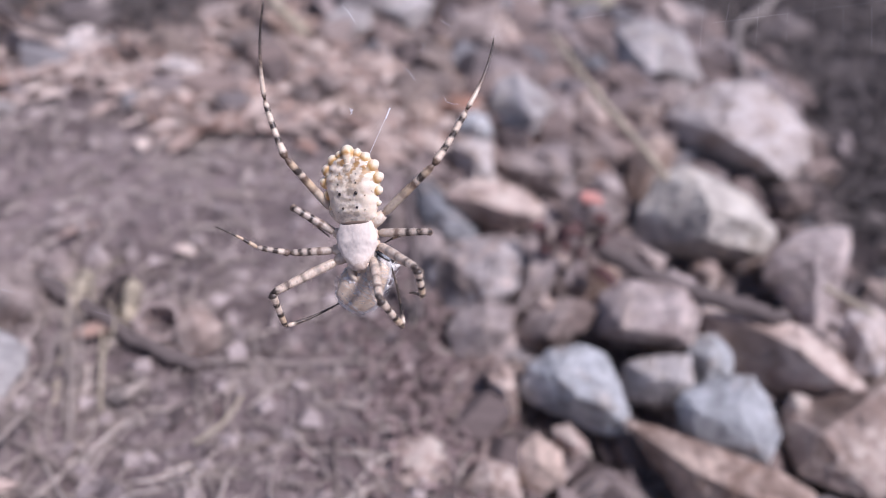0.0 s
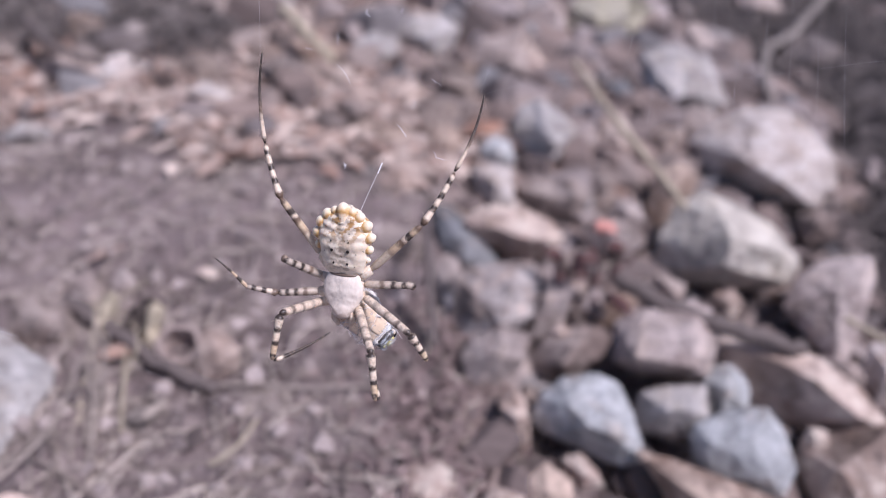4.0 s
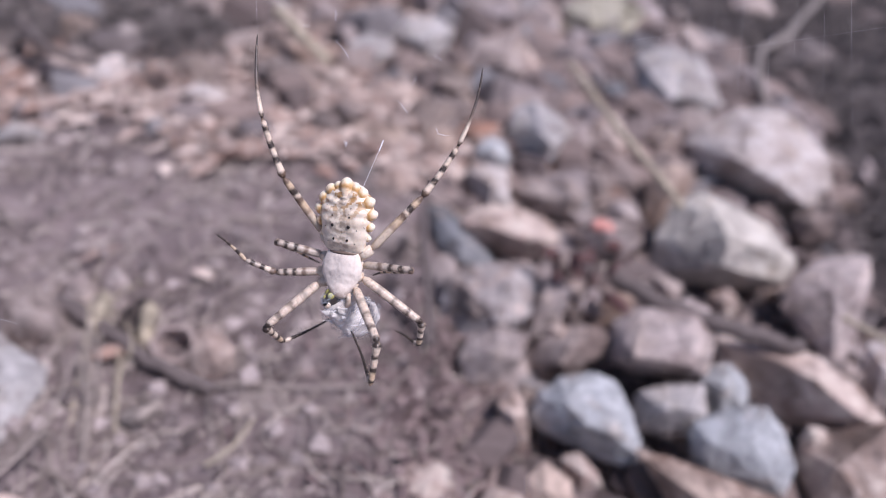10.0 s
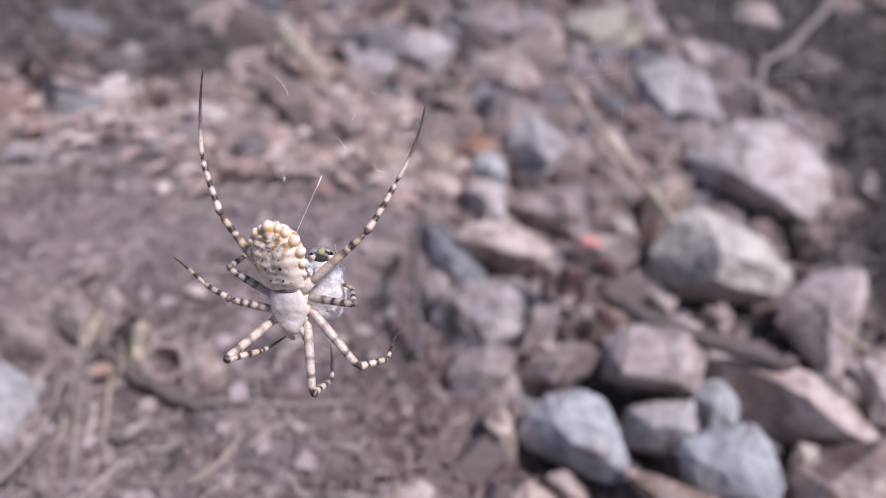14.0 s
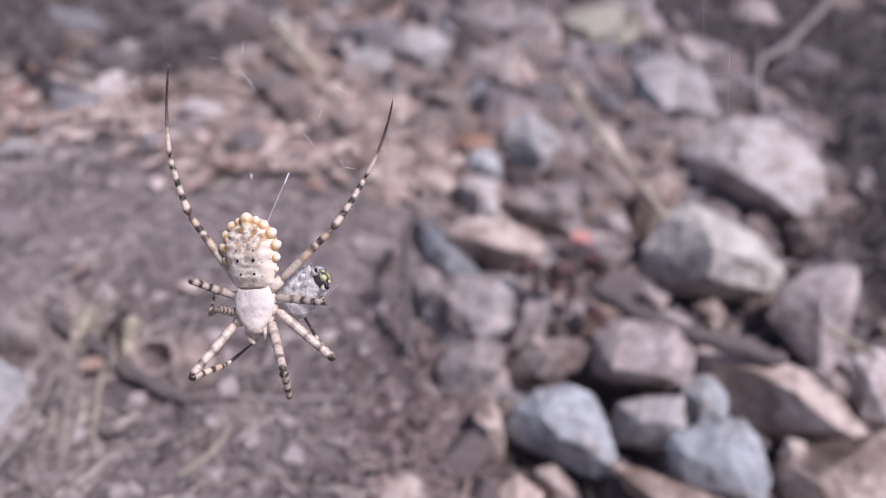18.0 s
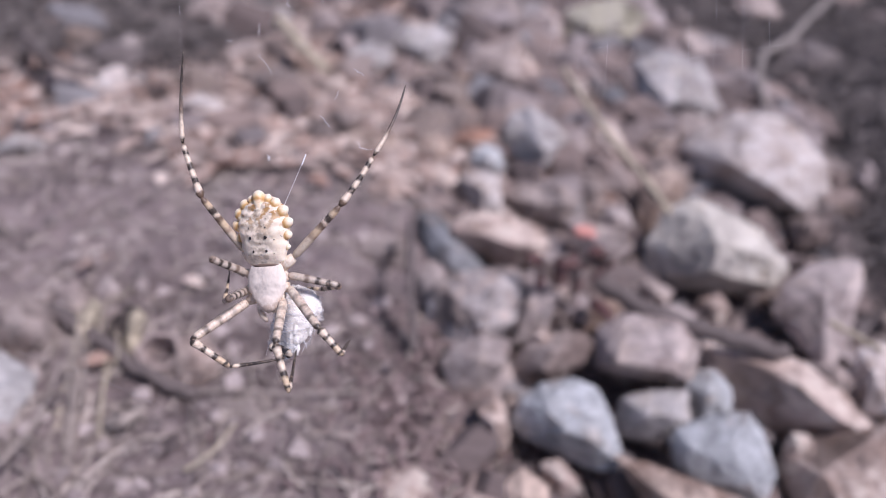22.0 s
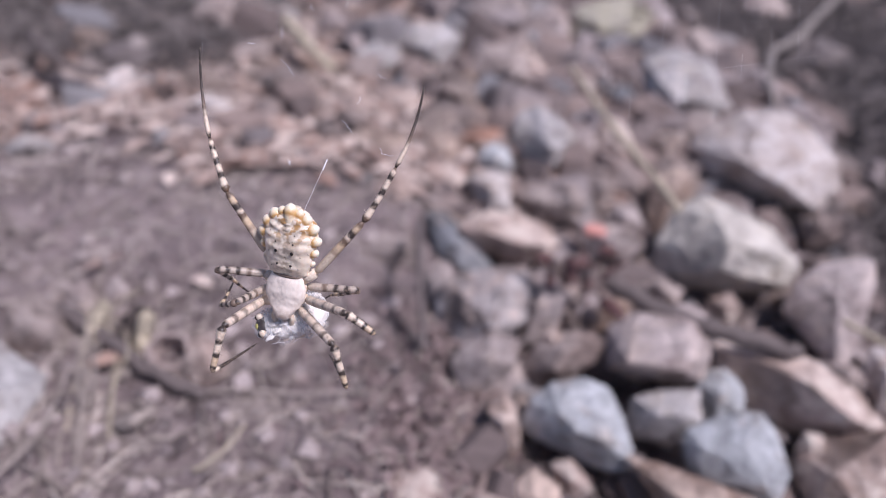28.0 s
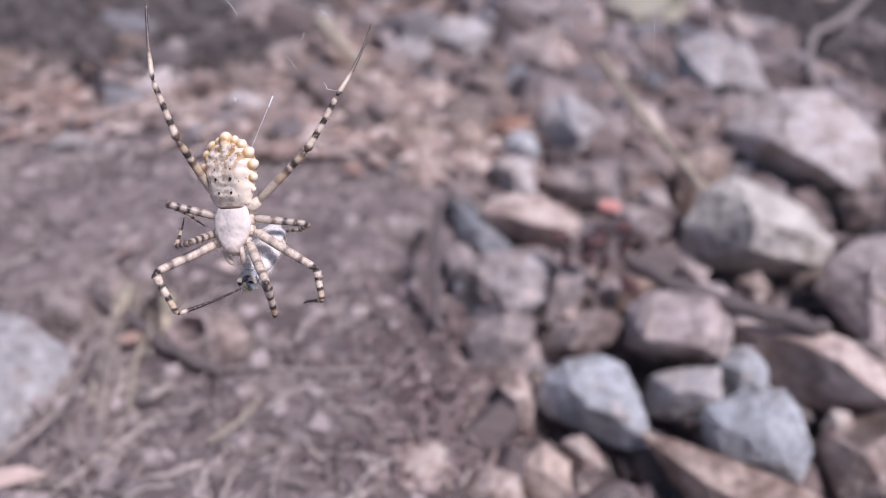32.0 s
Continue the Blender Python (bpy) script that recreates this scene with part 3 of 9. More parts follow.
stone((0.1387, 0.0196, 0.0169), 38, -32, [(215, 27.3, -1), (161, 24, -1), (127, 25.6, -2), (97, 29.4, -1), (82, 33.5, -1), (59, 21.4, 0), (341, 16.5, -1), (303, 31.9, -3), (292, 35.2, -3), (275, 23.8, -3)], [(-4, 6.5, 7.1), (6.1, -16.1, 7.1), (6.5, 12.2, 7.1)], 25, "lilac", 15)
stone((0.1571, -0.0192, 0.0071), 32, -37, [(213, 13, -7), (152, 16.6, 0), (113, 19, 0), (76, 17.9, -1), (4, 13.8, -1), (318, 18.2, -7), (274, 16, -6)], [(-2.9, -4.8, 10.8)], 15, "pale", 16)
stone((0.1176, -0.0871, 0.0070), 22, -40, [(207, 27.1, -4), (194, 25.1, 0), (166, 19.7, -2), (112, 20.8, -2), (86, 33.5, 1), (64, 36.9, 0), (5, 31.6, 0), (323, 27.2, -3), (294, 23.9, -5), (257, 25.7, -4)], [(-7.2, -10.4, 9.9), (7.6, 6.6, 8.5), (8.4, -16.7, 7.1)], 22, "sand", 17, "large pinkish tan block of broken stone")
stone((0.0521, -0.1161, 0.0070), 32, -31, [(178, 39.4, 0), (170, 29.3, 0), (167, 15.5, 1), (60, 10.5, -1), (32, 25.9, 1), (20, 38.8, 0), (1, 37.5, 0), (300, 18.6, -6), (242, 15.3, -8), (203, 21.7, -8)], [(-6.9, -5.1, 10.3), (14.4, -3.2, 10.3)], 15, "tan", 18)
stone((-0.0027, -0.1071, 0.0016), 32, -14, [(159, 10.6, -1), (111, 8.5, 0), (25, 6.8, 0), (352, 9.6, -4), (296, 6.2, -4), (208, 6.3, -4)], [(0.6, -0.6, 5.7)], 10, "sand", 19)
stone((-0.0308, -0.0903, 0.0055), 50, -6, [(142, 12.1, 0), (106, 11.9, 0), (60, 6.5, 0), (317, 10.5, -3), (291, 10.5, -4), (254, 7.1, -4)], [(-0.9, 4.1, 6.5)], 14, "sand", 20)
stone((-0.0513, 0.1004, 0.0104), 45, -0, [(150, 17.7, -1), (111, 15.6, -1), (48, 17.9, 0), (327, 19.6, -8), (279, 17.6, -8), (204, 11.4, -8)], [(1.8, -1.5, 12.1)], 18, "pale", 21)
stone((-0.0096, 0.1076, 0.0055), 32, -6, [(178, 27.5, -1), (143, 18.5, 0), (52, 19.7, 0), (8, 23, 1), (332, 18.9, -8), (238, 17.4, -8)], [(-3.9, -8, 10.5), (8.2, -4.2, 8.4)], 14, "brown", 22)
stone((0.0372, 0.1876, 0.0099), 32, -11, [(133, 24.8, 0), (100, 25.5, 1), (44, 13.9, 0), (344, 19.9, -9), (298, 21.6, -9), (259, 17.3, -7), (186, 14.9, -1)], [(1.2, -7.8, 11.5)], 18, "sand", 23)
stone((0.0648, 0.1173, 0.0130), 45, -16, [(148, 17.1, 1), (95, 23.4, 0), (56, 21.1, 1), (19, 13.7, -1), (290, 14.6, -6), (266, 24.3, -6), (230, 18, -5)], [(0.4, 4.6, 8.7)], 21, "tan", 24)
stone((-0.0482, 0.3021, 0.0134), 32, -1, [(196, 35.8, 1), (141, 35.2, 0), (85, 35.9, -2), (41, 33.8, -2), (346, 36.1, -1), (300, 26.2, -17), (240, 29.4, -14)], [(1.7, -16.5, 23.4)], 26, "brown", 25, "medium brown-grey block of stone among gravel")
stone((-0.1233, 0.3342, 0.0138), 32, 6, [(171, 30.4, -1), (120, 28, 0), (65, 31.1, 1), (26, 34.8, 1), (324, 26.1, -12), (271, 26, -15), (213, 26, -14)], [(1.1, -17.9, 21.5)], 23, "grey", 26)
stone((-0.1606, 0.3001, 0.0091), 32, 10, [(160, 21.9, -1), (102, 20.4, 1), (47, 24.5, 0), (343, 24.6, 1), (277, 18.5, -10), (217, 21.9, -8)], [(1.4, -11.1, 13.5)], 17, "grey", 27)
stone((0.0469, 0.4338, 0.0198), 32, -8, [(201, 52.2, -19), (161, 46.5, 0), (106, 42.9, -3), (69, 50.1, -1), (22, 50.9, 1), (345, 40.3, -1), (298, 29.1, -23), (252, 43.3, -18)], [(-8.8, -27, 30.1), (15.9, -9.3, 24.1)], 37, "yellow", 28)
stone((0.0884, 0.2315, 0.0031), 32, -15, [(176, 16.8, 0), (87, 11.3, -1), (23, 15.8, -1), (327, 11.8, -4), (225, 11.6, -5)], [(0.8, -4, 6.7)], 11, "pale", 29)
stone((-0.0492, 0.1542, 0.0045), 32, -0, [(171, 13, 0), (109, 15.2, 0), (54, 14, 0), (348, 13.2, -1), (294, 11.7, -5), (230, 12.3, -6)], [(0.7, -2.7, 8.2)], 13, "blue", 30)
stone((-0.1083, 0.0916, 0.0072), 32, 8, [(192, 13.4, -1), (117, 17, 1), (79, 19.1, 0), (14, 15.1, 1), (304, 16.3, -7), (248, 17.4, -7)], [(0.7, -3.7, 8.8)], 15, "sand", 31)
stone((-0.1002, 0.0282, 0.0040), 32, 8, [(175, 15.4, 0), (119, 14, 0), (49, 15.8, 0), (348, 17.1, 1), (295, 10.9, -5), (222, 12.8, -5)], [(0.5, -1.8, 7.6)], 12, "brown", 32)
stone((-0.0651, 0.0454, 0.0055), 25, 2, [(135, 29.2, -1), (113, 22.5, 0), (1, 12.9, -1), (329, 27.9, -3), (284, 16.9, -1), (208, 13, -3)], [(-1, -4.6, 7.6)], 15, "slate", 33, "slanting slate-blue slab of stone under a tan one")
stone((0.0239, 0.0710, 0.0048), 32, -12, [(190, 22, -1), (132, 14.5, 0), (60, 16, -1), (12, 22.2, 0), (330, 15.7, -7), (225, 16.8, -5)], [(0.1, -3.6, 8.7)], 13, "lilac", 34)
stone((0.0841, 0.0232, 0.0023), 32, -23, [(172, 9.7, 0), (92, 10.5, 0), (27, 10, -1), (315, 8.1, -4), (236, 8.2, -4)], [(0, -1.2, 5.9)], 10, "sand", 35)
stone((0.0996, -0.0767, 0.0108), 32, -34, [(226, 6.9, -2), (143, 6.2, 0), (76, 6.6, 0), (17, 6, 0), (294, 5.6, -2)], [(-0.6, -0.7, 3.4)], 9, "sand", 36)
stone((0.0223, 0.0048, 0.0049), 45, -14, [(237, 16.1, -3), (158, 6.9, 0), (83, 14.3, -1), (38, 11.7, 0), (295, 10.2, -4)], [(-0.1, 0.2, 5.7)], 13, "tan", 37)
stone((0.0365, 0.1022, 0.0032), 32, -12, [(197, 10.9, -5), (131, 10.9, 0), (59, 11.8, 1), (349, 12.2, 0), (267, 9.4, -5)], [(-0.2, -2.8, 6.8)], 11, "lilac", 38)
stone((-0.2500, -0.1150, 0.0068), 12, 51, [(118, 40.7, 0), (94, 40.3, 0), (69, 35.4, 0), (54, 31.1, -1), (349, 28.1, 0), (330, 26.2, -1), (306, 20.6, -2), (273, 26.6, -2), (251, 39.4, -1), (227, 40.5, -1), (181, 32.1, 0)], [(1.4, 7, 8.6), (4, -11.5, 10.3), (-13.1, -4.2, 8.6)], 15, "slab", 39, "large flat pale grey slab half sunk in soil")
stone((-0.2236, -0.0455, 0.0063), 42, 34, [(206, 8.6, -3), (111, 7.8, -1), (76, 12.9, 0), (37, 8.3, 0), (301, 7.6, -3), (255, 12.7, -3)], [(0.9, 0.7, 4.5)], 12, "lilac", 40)
stone((-0.2397, -0.0489, 0.0046), 42, 37, [(195, 8.2, -4), (112, 9.5, -1), (72, 12.6, 0), (19, 8.2, -1), (296, 10.7, -4), (241, 10.4, -3)], [(0.9, 0.3, 5)], 13, "lilac", 41)
stone((-0.2461, -0.0752, 0.0064), 32, 41, [(121, 18.7, -1), (79, 21.1, 1), (41, 14.8, 0), (339, 14.5, -6), (289, 15.3, -7), (238, 14.8, -7), (190, 16.4, -8)], [(-0.3, 1.1, 9.4), (4.3, -6.9, 7.5)], 14, "brown", 42)
stone((-0.1643, -0.0797, 0.0097), 44, 27, [(157, 9.7, -1), (107, 11.2, 0), (63, 10.6, -1), (6, 9.4, -1), (319, 10.1, -4), (264, 11.3, -4), (210, 9.6, -4)], [(-0.5, 2.2, 5.8), (1, -4.2, 4.6)], 16, "sand", 43)
stone((-0.3376, 0.1895, 0.0063), 24, 30, [(185, 25.7, -8), (134, 20.7, -2), (70, 23, 0), (16, 27.2, -1), (330, 18.2, -10), (237, 18.5, -9)], [(1.1, -7.2, 10.8)], 17, "pale", 44)
stone((-0.2632, 0.1815, 0.0039), 32, 24, [(167, 16.5, 1), (106, 14.2, 0), (28, 14.5, -1), (351, 17.2, -6), (285, 10, -6), (200, 13.5, -6)], [(0.4, -3.2, 8.1)], 12, "pale", 45)
stone((-0.3445, 0.0900, 0.0033), 26, 37, [(173, 18.4, 0), (108, 14.2, 0), (31, 11.7, -1), (338, 16.1, -5), (257, 9.9, -6)], [(-1.4, -4.2, 6.7)], 11, "grey", 46)
stone((-0.2754, 0.3844, 0.0068), 32, 18, [(186, 29.6, -1), (123, 20.3, 1), (32, 20.7, 0), (350, 24, -8), (267, 14.7, -7)], [(-2.7, -9, 11.1)], 15, "grey", 47)
stone((-0.3193, 0.3458, 0.0122), 32, 23, [(165, 25.2, -2), (102, 28.1, 1), (56, 27.5, -1), (345, 25.6, -1), (284, 25.3, -10), (225, 22, -12)], [(0, -12.8, 15.6)], 20, "brown", 48)
stone((-0.1776, 0.2356, 0.0060), 32, 13, [(141, 14.8, -1), (78, 17.9, -1), (359, 14.3, 1), (286, 14.4, -5), (218, 13.1, -5)], [(1.3, -3.6, 8.2)], 14, "sand", 49)
stone((-0.0595, 0.1893, 0.0028), 26, 1, [(184, 24.6, 0), (122, 13.5, -1), (33, 23.8, -1), (358, 26.6, 0), (297, 9.4, -5), (201, 20.4, -4)], [(0.7, -3.2, 6.1)], 11, "rust", 50)
stone((0.2308, 0.5890, 0.0133), 32, -18, [(197, 27.7, 0), (125, 36.1, -3), (73, 40, -1), (4, 34.8, 0), (301, 26.8, -15), (244, 30.7, -11)], [(3, -16.3, 19.4)], 24, "brown", 51)
stone((0.1461, 0.4666, 0.0082), 32, -15, [(204, 18.3, -7), (116, 22.6, -2), (67, 21.8, -1), (348, 19.1, -7), (268, 18.4, -9)], [(-0.4, -10, 11.2)], 16, "brown", 52)
stone((-0.0085, 0.4238, 0.0148), 32, -4, [(185, 22.7, 1), (106, 33.3, 0), (63, 22.8, 0), (331, 24.3, -10), (271, 30.8, -9)], [(-1.3, -13.1, 13.9)], 23, "lilac", 53)
stone((-0.0251, 0.2979, 0.0144), 45, -3, [(148, 19.9, 0), (107, 32.9, -1), (53, 11.3, -1), (320, 24.2, -8), (287, 23.7, -9), (237, 10.4, -7)], [(3.3, -6.5, 9)], 22, "sand", 54)
stone((0.2498, 0.4237, 0.0133), 32, -23, [(174, 31.1, -3), (109, 34.5, 2), (56, 33.2, -1), (350, 33.9, -2), (286, 26.8, -14), (227, 25.1, -15)], [(0.9, -13.3, 16.3)], 25, "dark", 55)
stone((-0.0688, 0.0016, 0.0069), 32, 3, [(76, 13.1, 0), (103, 16.1, 0), (153, 9.9, 0), (256, 13.9, -4), (287, 16.6, -4), (356, 7.8, 0)], [(-0.1, -2.7, 4.2)], 14, "lilac", 56)
stone((-0.1322, 0.1559, 0.0046), 26, 10, [(165, 25.1, -1), (117, 17.2, -1), (33, 21.5, 0), (352, 27.2, -1), (296, 13.6, -7), (204, 21, -7)], [(1.2, -4.7, 7.8)], 13, "tan", 57)
stone((-0.2170, 0.2810, 0.0050), 24, 16, [(171, 32.2, -1), (109, 20.9, 0), (26, 32.3, 0), (357, 33.4, -10), (282, 13.9, -8), (195, 27.7, -9)], [(0.6, -7.4, 9.6)], 15, "tan", 58)
stone((-0.1277, 0.2237, 0.0052), 32, 8, [(167, 18, 1), (103, 17.7, -1), (33, 18.1, 1), (350, 18.6, -8), (281, 11.9, -7), (207, 16.1, -7)], [(1.3, -2.3, 7.9)], 13, "sand", 59)
stone((0.0808, -0.0614, 0.0029), 32, -29, [(159, 25.8, 0), (205, 4.9, -1), (12, 12.9, 0), (355, 18.4, 0), (329, 8.9, -1), (193, 10.3, -1)], [(1.1, -3.1, 2.7)], 11, "dark", 60)
stone((0.1341, -0.0208, 0.0032), 32, -34, [(174, 14.2, 0), (170, 6.3, -1), (74, 8.4, 0), (13, 10.9, 0), (325, 11.2, -3), (245, 4.3, -4)], [(1.4, -1.4, 4)], 11, "brown", 61)
stone((-0.0176, -0.1211, 0.0022), 24, -11, [(170, 11, -1), (107, 14.1, 0), (50, 12.3, 0), (346, 12.7, 0), (286, 8.7, -5), (220, 10.1, -5)], [(0.1, 0.7, 5.9)], 10, "tan", 62)
stone((-0.0637, -0.1270, 0.0024), 20, 4, [(195, 14.9, 0), (136, 12.4, 0), (78, 13, -1), (25, 14.1, 0), (330, 13.5, -2), (254, 13.7, -1)], [(-0.9, 0.5, 5)], 10, "sand", 63)
stone((-0.0339, -0.1321, 0.0020), 20, -6, [(191, 12.8, 0), (120, 12.2, 0), (55, 10.8, 0), (342, 11.6, 0), (279, 9.4, -5)], [(-1.2, -1.7, 5.9)], 10, "sand", 64)
stone((-0.2978, 0.1613, 0.0020), 24, 28, [(167, 23.4, -1), (95, 13, -1), (9, 21.9, -1), (334, 17.5, -6), (204, 14.7, -6)], [(0, -1.9, 6)], 10, "sand", 65)
stone((-0.3423, 0.1484, 0.0008), 24, 33, [(166, 18.5, -1), (82, 10.9, -1), (2, 18.1, 0), (327, 12.6, -4), (193, 12.7, -5)], [(0.5, -1.5, 5)], 9, "sand", 66)
stone((-0.1279, 0.1045, 0.0017), 32, 11, [(167, 8.5, 0), (94, 10.1, 0), (18, 8.5, 0), (315, 7.9, -4), (231, 7.6, -4)], [(0.3, -0, 4.2)], 10, "grey", 67)
stone((-0.1760, 0.1405, 0.0011), 24, 16, [(170, 14.2, 0), (87, 10.9, -1), (14, 15.4, 0), (328, 10, -5), (211, 11.5, -4)], [(0.4, -1.5, 4.7)], 9, "sand", 68)
stone((0.0233, 0.1351, 0.0042), 32, -10, [(162, 12.8, -1), (98, 15, 0), (24, 12.5, 0), (312, 12.3, -5), (243, 11.8, -5)], [(0.5, -2.2, 7.5)], 12, "brown", 69)
stone((0.0182, 0.1878, 0.0046), 32, -8, [(172, 11.1, 1), (99, 17.2, 0), (41, 11.7, 0), (313, 13.8, -4), (251, 13.8, -5)], [(0.2, -2.3, 6.5)], 13, "lilac", 70)
stone((0.0185, 0.2909, 0.0097), 32, -7, [(157, 22.9, -1), (103, 25.6, -1), (31, 20, 1), (320, 21.8, -9), (253, 24.1, -7)], [(1, -8.4, 12.1)], 18, "brown", 71)
stone((0.0499, 0.2776, 0.0077), 32, -10, [(144, 15.8, -1), (101, 20.8, 0), (41, 12.5, 0), (305, 19.1, -6), (259, 17.8, -5)], [(-0.4, -3.1, 7.6)], 16, "slate", 72)
stone((-0.0858, 0.1563, 0.0062), 32, 4, [(145, 15.1, 0), (84, 18.1, 0), (9, 11.9, 0), (297, 15.3, -5), (232, 13.4, -5)], [(1.2, -4, 7.6)], 14, "tan", 73)
stone((-0.0742, 0.1139, 0.0042), 32, 3, [(153, 13.5, -1), (93, 12.7, 0), (21, 10.9, 0), (313, 13, -5), (236, 11, -5)], [(-0.3, -3.2, 7)], 12, "sand", 74)
stone((-0.0021, 0.0018, 0.0111), 32, -9, [(171, 7.4, 0), (102, 7.5, -1), (32, 7.3, 0), (325, 7.1, -3), (242, 6.8, -3)], [(-0.1, -1.1, 4.3)], 11, "sand", 75)
stone((0.0093, -0.0057, 0.0070), 32, -11, [(165, 5.9, 0), (96, 7, 0), (31, 5.9, 0), (313, 5.7, -3), (243, 5.7, -3)], [(0.1, -0.2, 3.4)], 9, "sand", 76)
stone((-0.0122, -0.0337, 0.0125), 32, -8, [(168, 5.2, 0), (91, 5.6, 0), (23, 5.5, 0), (307, 4.5, -3), (232, 4.3, -3)], [(0.4, -0.6, 3.2)], 9, "sand", 77)
stone((0.0548, 0.0319, 0.0016), 32, -18, [(149, 13, -1), (85, 2.7, 0), (31, 9.4, 0), (332, 8.7, -3), (238, 9, -3)], [(0.3, -3.1, 4.8)], 10, "brown", 78)
stone((0.1660, 0.1231, 0.0036), 26, -27, [(178, 15.1, 0), (114, 14.5, 0), (45, 14.7, 0), (350, 14, -7), (258, 14.9, -6)], [(-0.9, -4.7, 7.3)], 12, "brown", 79)


def bare(x, y):
    """The open soil with few stones: the wide patch at one side, and a dusty strip beyond the heap."""
    open_patch = x < -0.065 - 0.2 * y and y < 0.12
    strip = y > 0.08 and x > (0.19 + 0.04 * y if y < 0.32 else 0.15 if y < 0.46 else 0.10)
    return open_patch or strip


# smaller stones between the large ones, from a few shapes
def filler_stones():
    rng = random.Random(5)
    shapes = []
    for k in range(12):
        ob_bm = hull_stone(300 + k, 1.0, rng.uniform(0.65, 0.95), rng.uniform(0.5, 0.8), 7)
        me = bpy.data.meshes.new("stone")
        ob_bm.to_mesh(me)
        ob_bm.free()
        shapes.append(me)
    variants = []
    for tone in ("sand", "lilac", "tan", "brown", "sand", "brown"):
        for me in shapes[:: 2]:
            c = me.copy()
            c.materials.append(STONE[tone])
            variants.append((tone, c))
        shapes = shapes[1:] + shapes[:1]
    for _ in range(620):
        y = -0.16 + 0.5 * rng.random() ** 1.2
        x = rng.uniform(-0.1, 0.2 + 0.4 * max(0, y)) if rng.random() < 0.8 else rng.uniform(-0.75, 0.0)
        if bare(x, y):
            continue
        tone, me = rng.choice(variants)
        s = rng.uniform(0.011, 0.027) * (1.0 if y < 0.15 else 1.35)
        if crowded(x, y, s):
            continue
        ob = new("stone", me)
        ob.matrix_basis = pose(x, y, relief(x, y) + s * 0.22, rng.uniform(-25, 25), rng.uniform(-25, 25), rng.uniform(0, 360)) @ Matrix.Diagonal((s, s, s, 1))
        tagged(ob, f"small {STONE_WORDS[tone]} angular stone among larger stones", "stone", "stones on the ground")


filler_stones()


def scatter(name, count, make, material, label, category):
    verts, faces = [], []
    rng = random.Random(name)
    for _ in range(count):
        v, f = make(rng)
        o = len(verts)
        verts += [tuple(p) for p in v]
        faces += [tuple(i + o for i in q) for q in f]
    me = bpy.data.meshes.new(name)
    me.from_pydata(verts, [], faces)
    me.materials.append(material)
    tagged(new(name, me), label, category, kind="stuff")


def spot(rng):
    y = -0.17 + 1.1 * rng.random() ** 1.5
    half = 0.33 + 0.45 * max(0, y + 0.15)
    return rng.uniform(-half * 1.05, half), y


OCTA = [(1, 0, 0), (-1, 0, 0), (0, 1, 0), (0, -1, 0), (0, 0, 1), (0, 0, -1)]
OCTF = [(0, 2, 4), (2, 1, 4), (1, 3, 4), (3, 0, 4), (2, 0, 5), (1, 2, 5), (3, 1, 5), (0, 3, 5)]


RUBBLE = []
for k in range(10):
    r_bm = hull_stone(500 + k, 1.0, 0.8, 0.65, 6, 0.04)
    bmesh.ops.dissolve_limit(r_bm, angle_limit=radians(14), verts=r_bm.verts, edges=r_bm.edges)
    r_bm.verts.index_update()
    RUBBLE.append(([v.co.copy() for v in r_bm.verts], [[v.index for v in f.verts] for f in r_bm.faces]))
    r_bm.free()


def rubble_stone(rng):
    while True:
        y = -0.17 + 1.25 * rng.random() ** 1.35
        x = rng.uniform(-0.33 - 0.45 * max(0, y), 0.26 + 0.55 * max(0, y))
        if crowded(x, y, 0.014) or (x < -0.02 - 0.15 * y and y > 0.1 and rng.random() < 0.93):
            continue
        if not bare(x, y) or y > 0.1 and rng.random() < 0.02:
            break
    s = 0.007 + 0.021 * rng.random() ** 1.4
    s *= 1.0 + 1.3 * min(1.0, max(0.0, y - 0.08) / 0.3)
    v, f = rng.choice(RUBBLE)
    m = pose(x, y, relief(x, y) + s * 0.13, rng.uniform(-30, 30), rng.uniform(-30, 30), rng.uniform(0, 360))
    return [m @ (p * s) for p in v], f


def pebble(rng):
    x, y = spot(rng)
    while y > 0.08 and x > 0.18 + 0.16 * (y - 0.1) and rng.random() < 0.75:
        x, y = spot(rng)
    s = 0.0011 + 0.0055 * rng.random() ** (3 if x > 0.02 else 5)
    m = Euler([rng.uniform(0, 6) for _ in range(3)]).to_matrix()
    pts = [m @ Vector([c * s * rng.uniform(0.6, 1.3) for c in q]) for q in OCTA]
    pts = [Vector((x, y, relief(x, y) + s * 0.3)) + Vector((p.x, p.y, p.z * 0.75)) for p in pts]
    return pts, OCTF


def straw(rng):
    while True:
        x, y = spot(rng)
        if x < 0.05 + 0.1 * rng.random() or rng.random() < 0.25:
            break
    a, L, bend = rng.uniform(0, math.tau), rng.uniform(0.012, 0.05), rng.uniform(-0.9, 0.9)
    w = rng.uniform(0.00025, 0.0008)
    v, f = [], []
    for i in range(6):
        u = i / 5
        px, py = x + L * u * math.cos(a + bend * u), y + L * u * math.sin(a + bend * u)
        n = Vector((-math.sin(a + bend * u), math.cos(a + bend * u), 0)) * w * (1 - 0.6 * u)
        z = relief(px, py) + 0.0015 + 0.004 * math.sin(u * 3) * rng.random()
        v += [Vector((px, py, z)) + n, Vector((px, py, z + w)), Vector((px, py, z)) - n]
        if i:
            o = 3 * i
            f += [(o - 3, o - 2, o + 1, o), (o - 2, o - 1, o + 2, o + 1), (o - 1, o - 3, o, o + 2)]
    return v, f


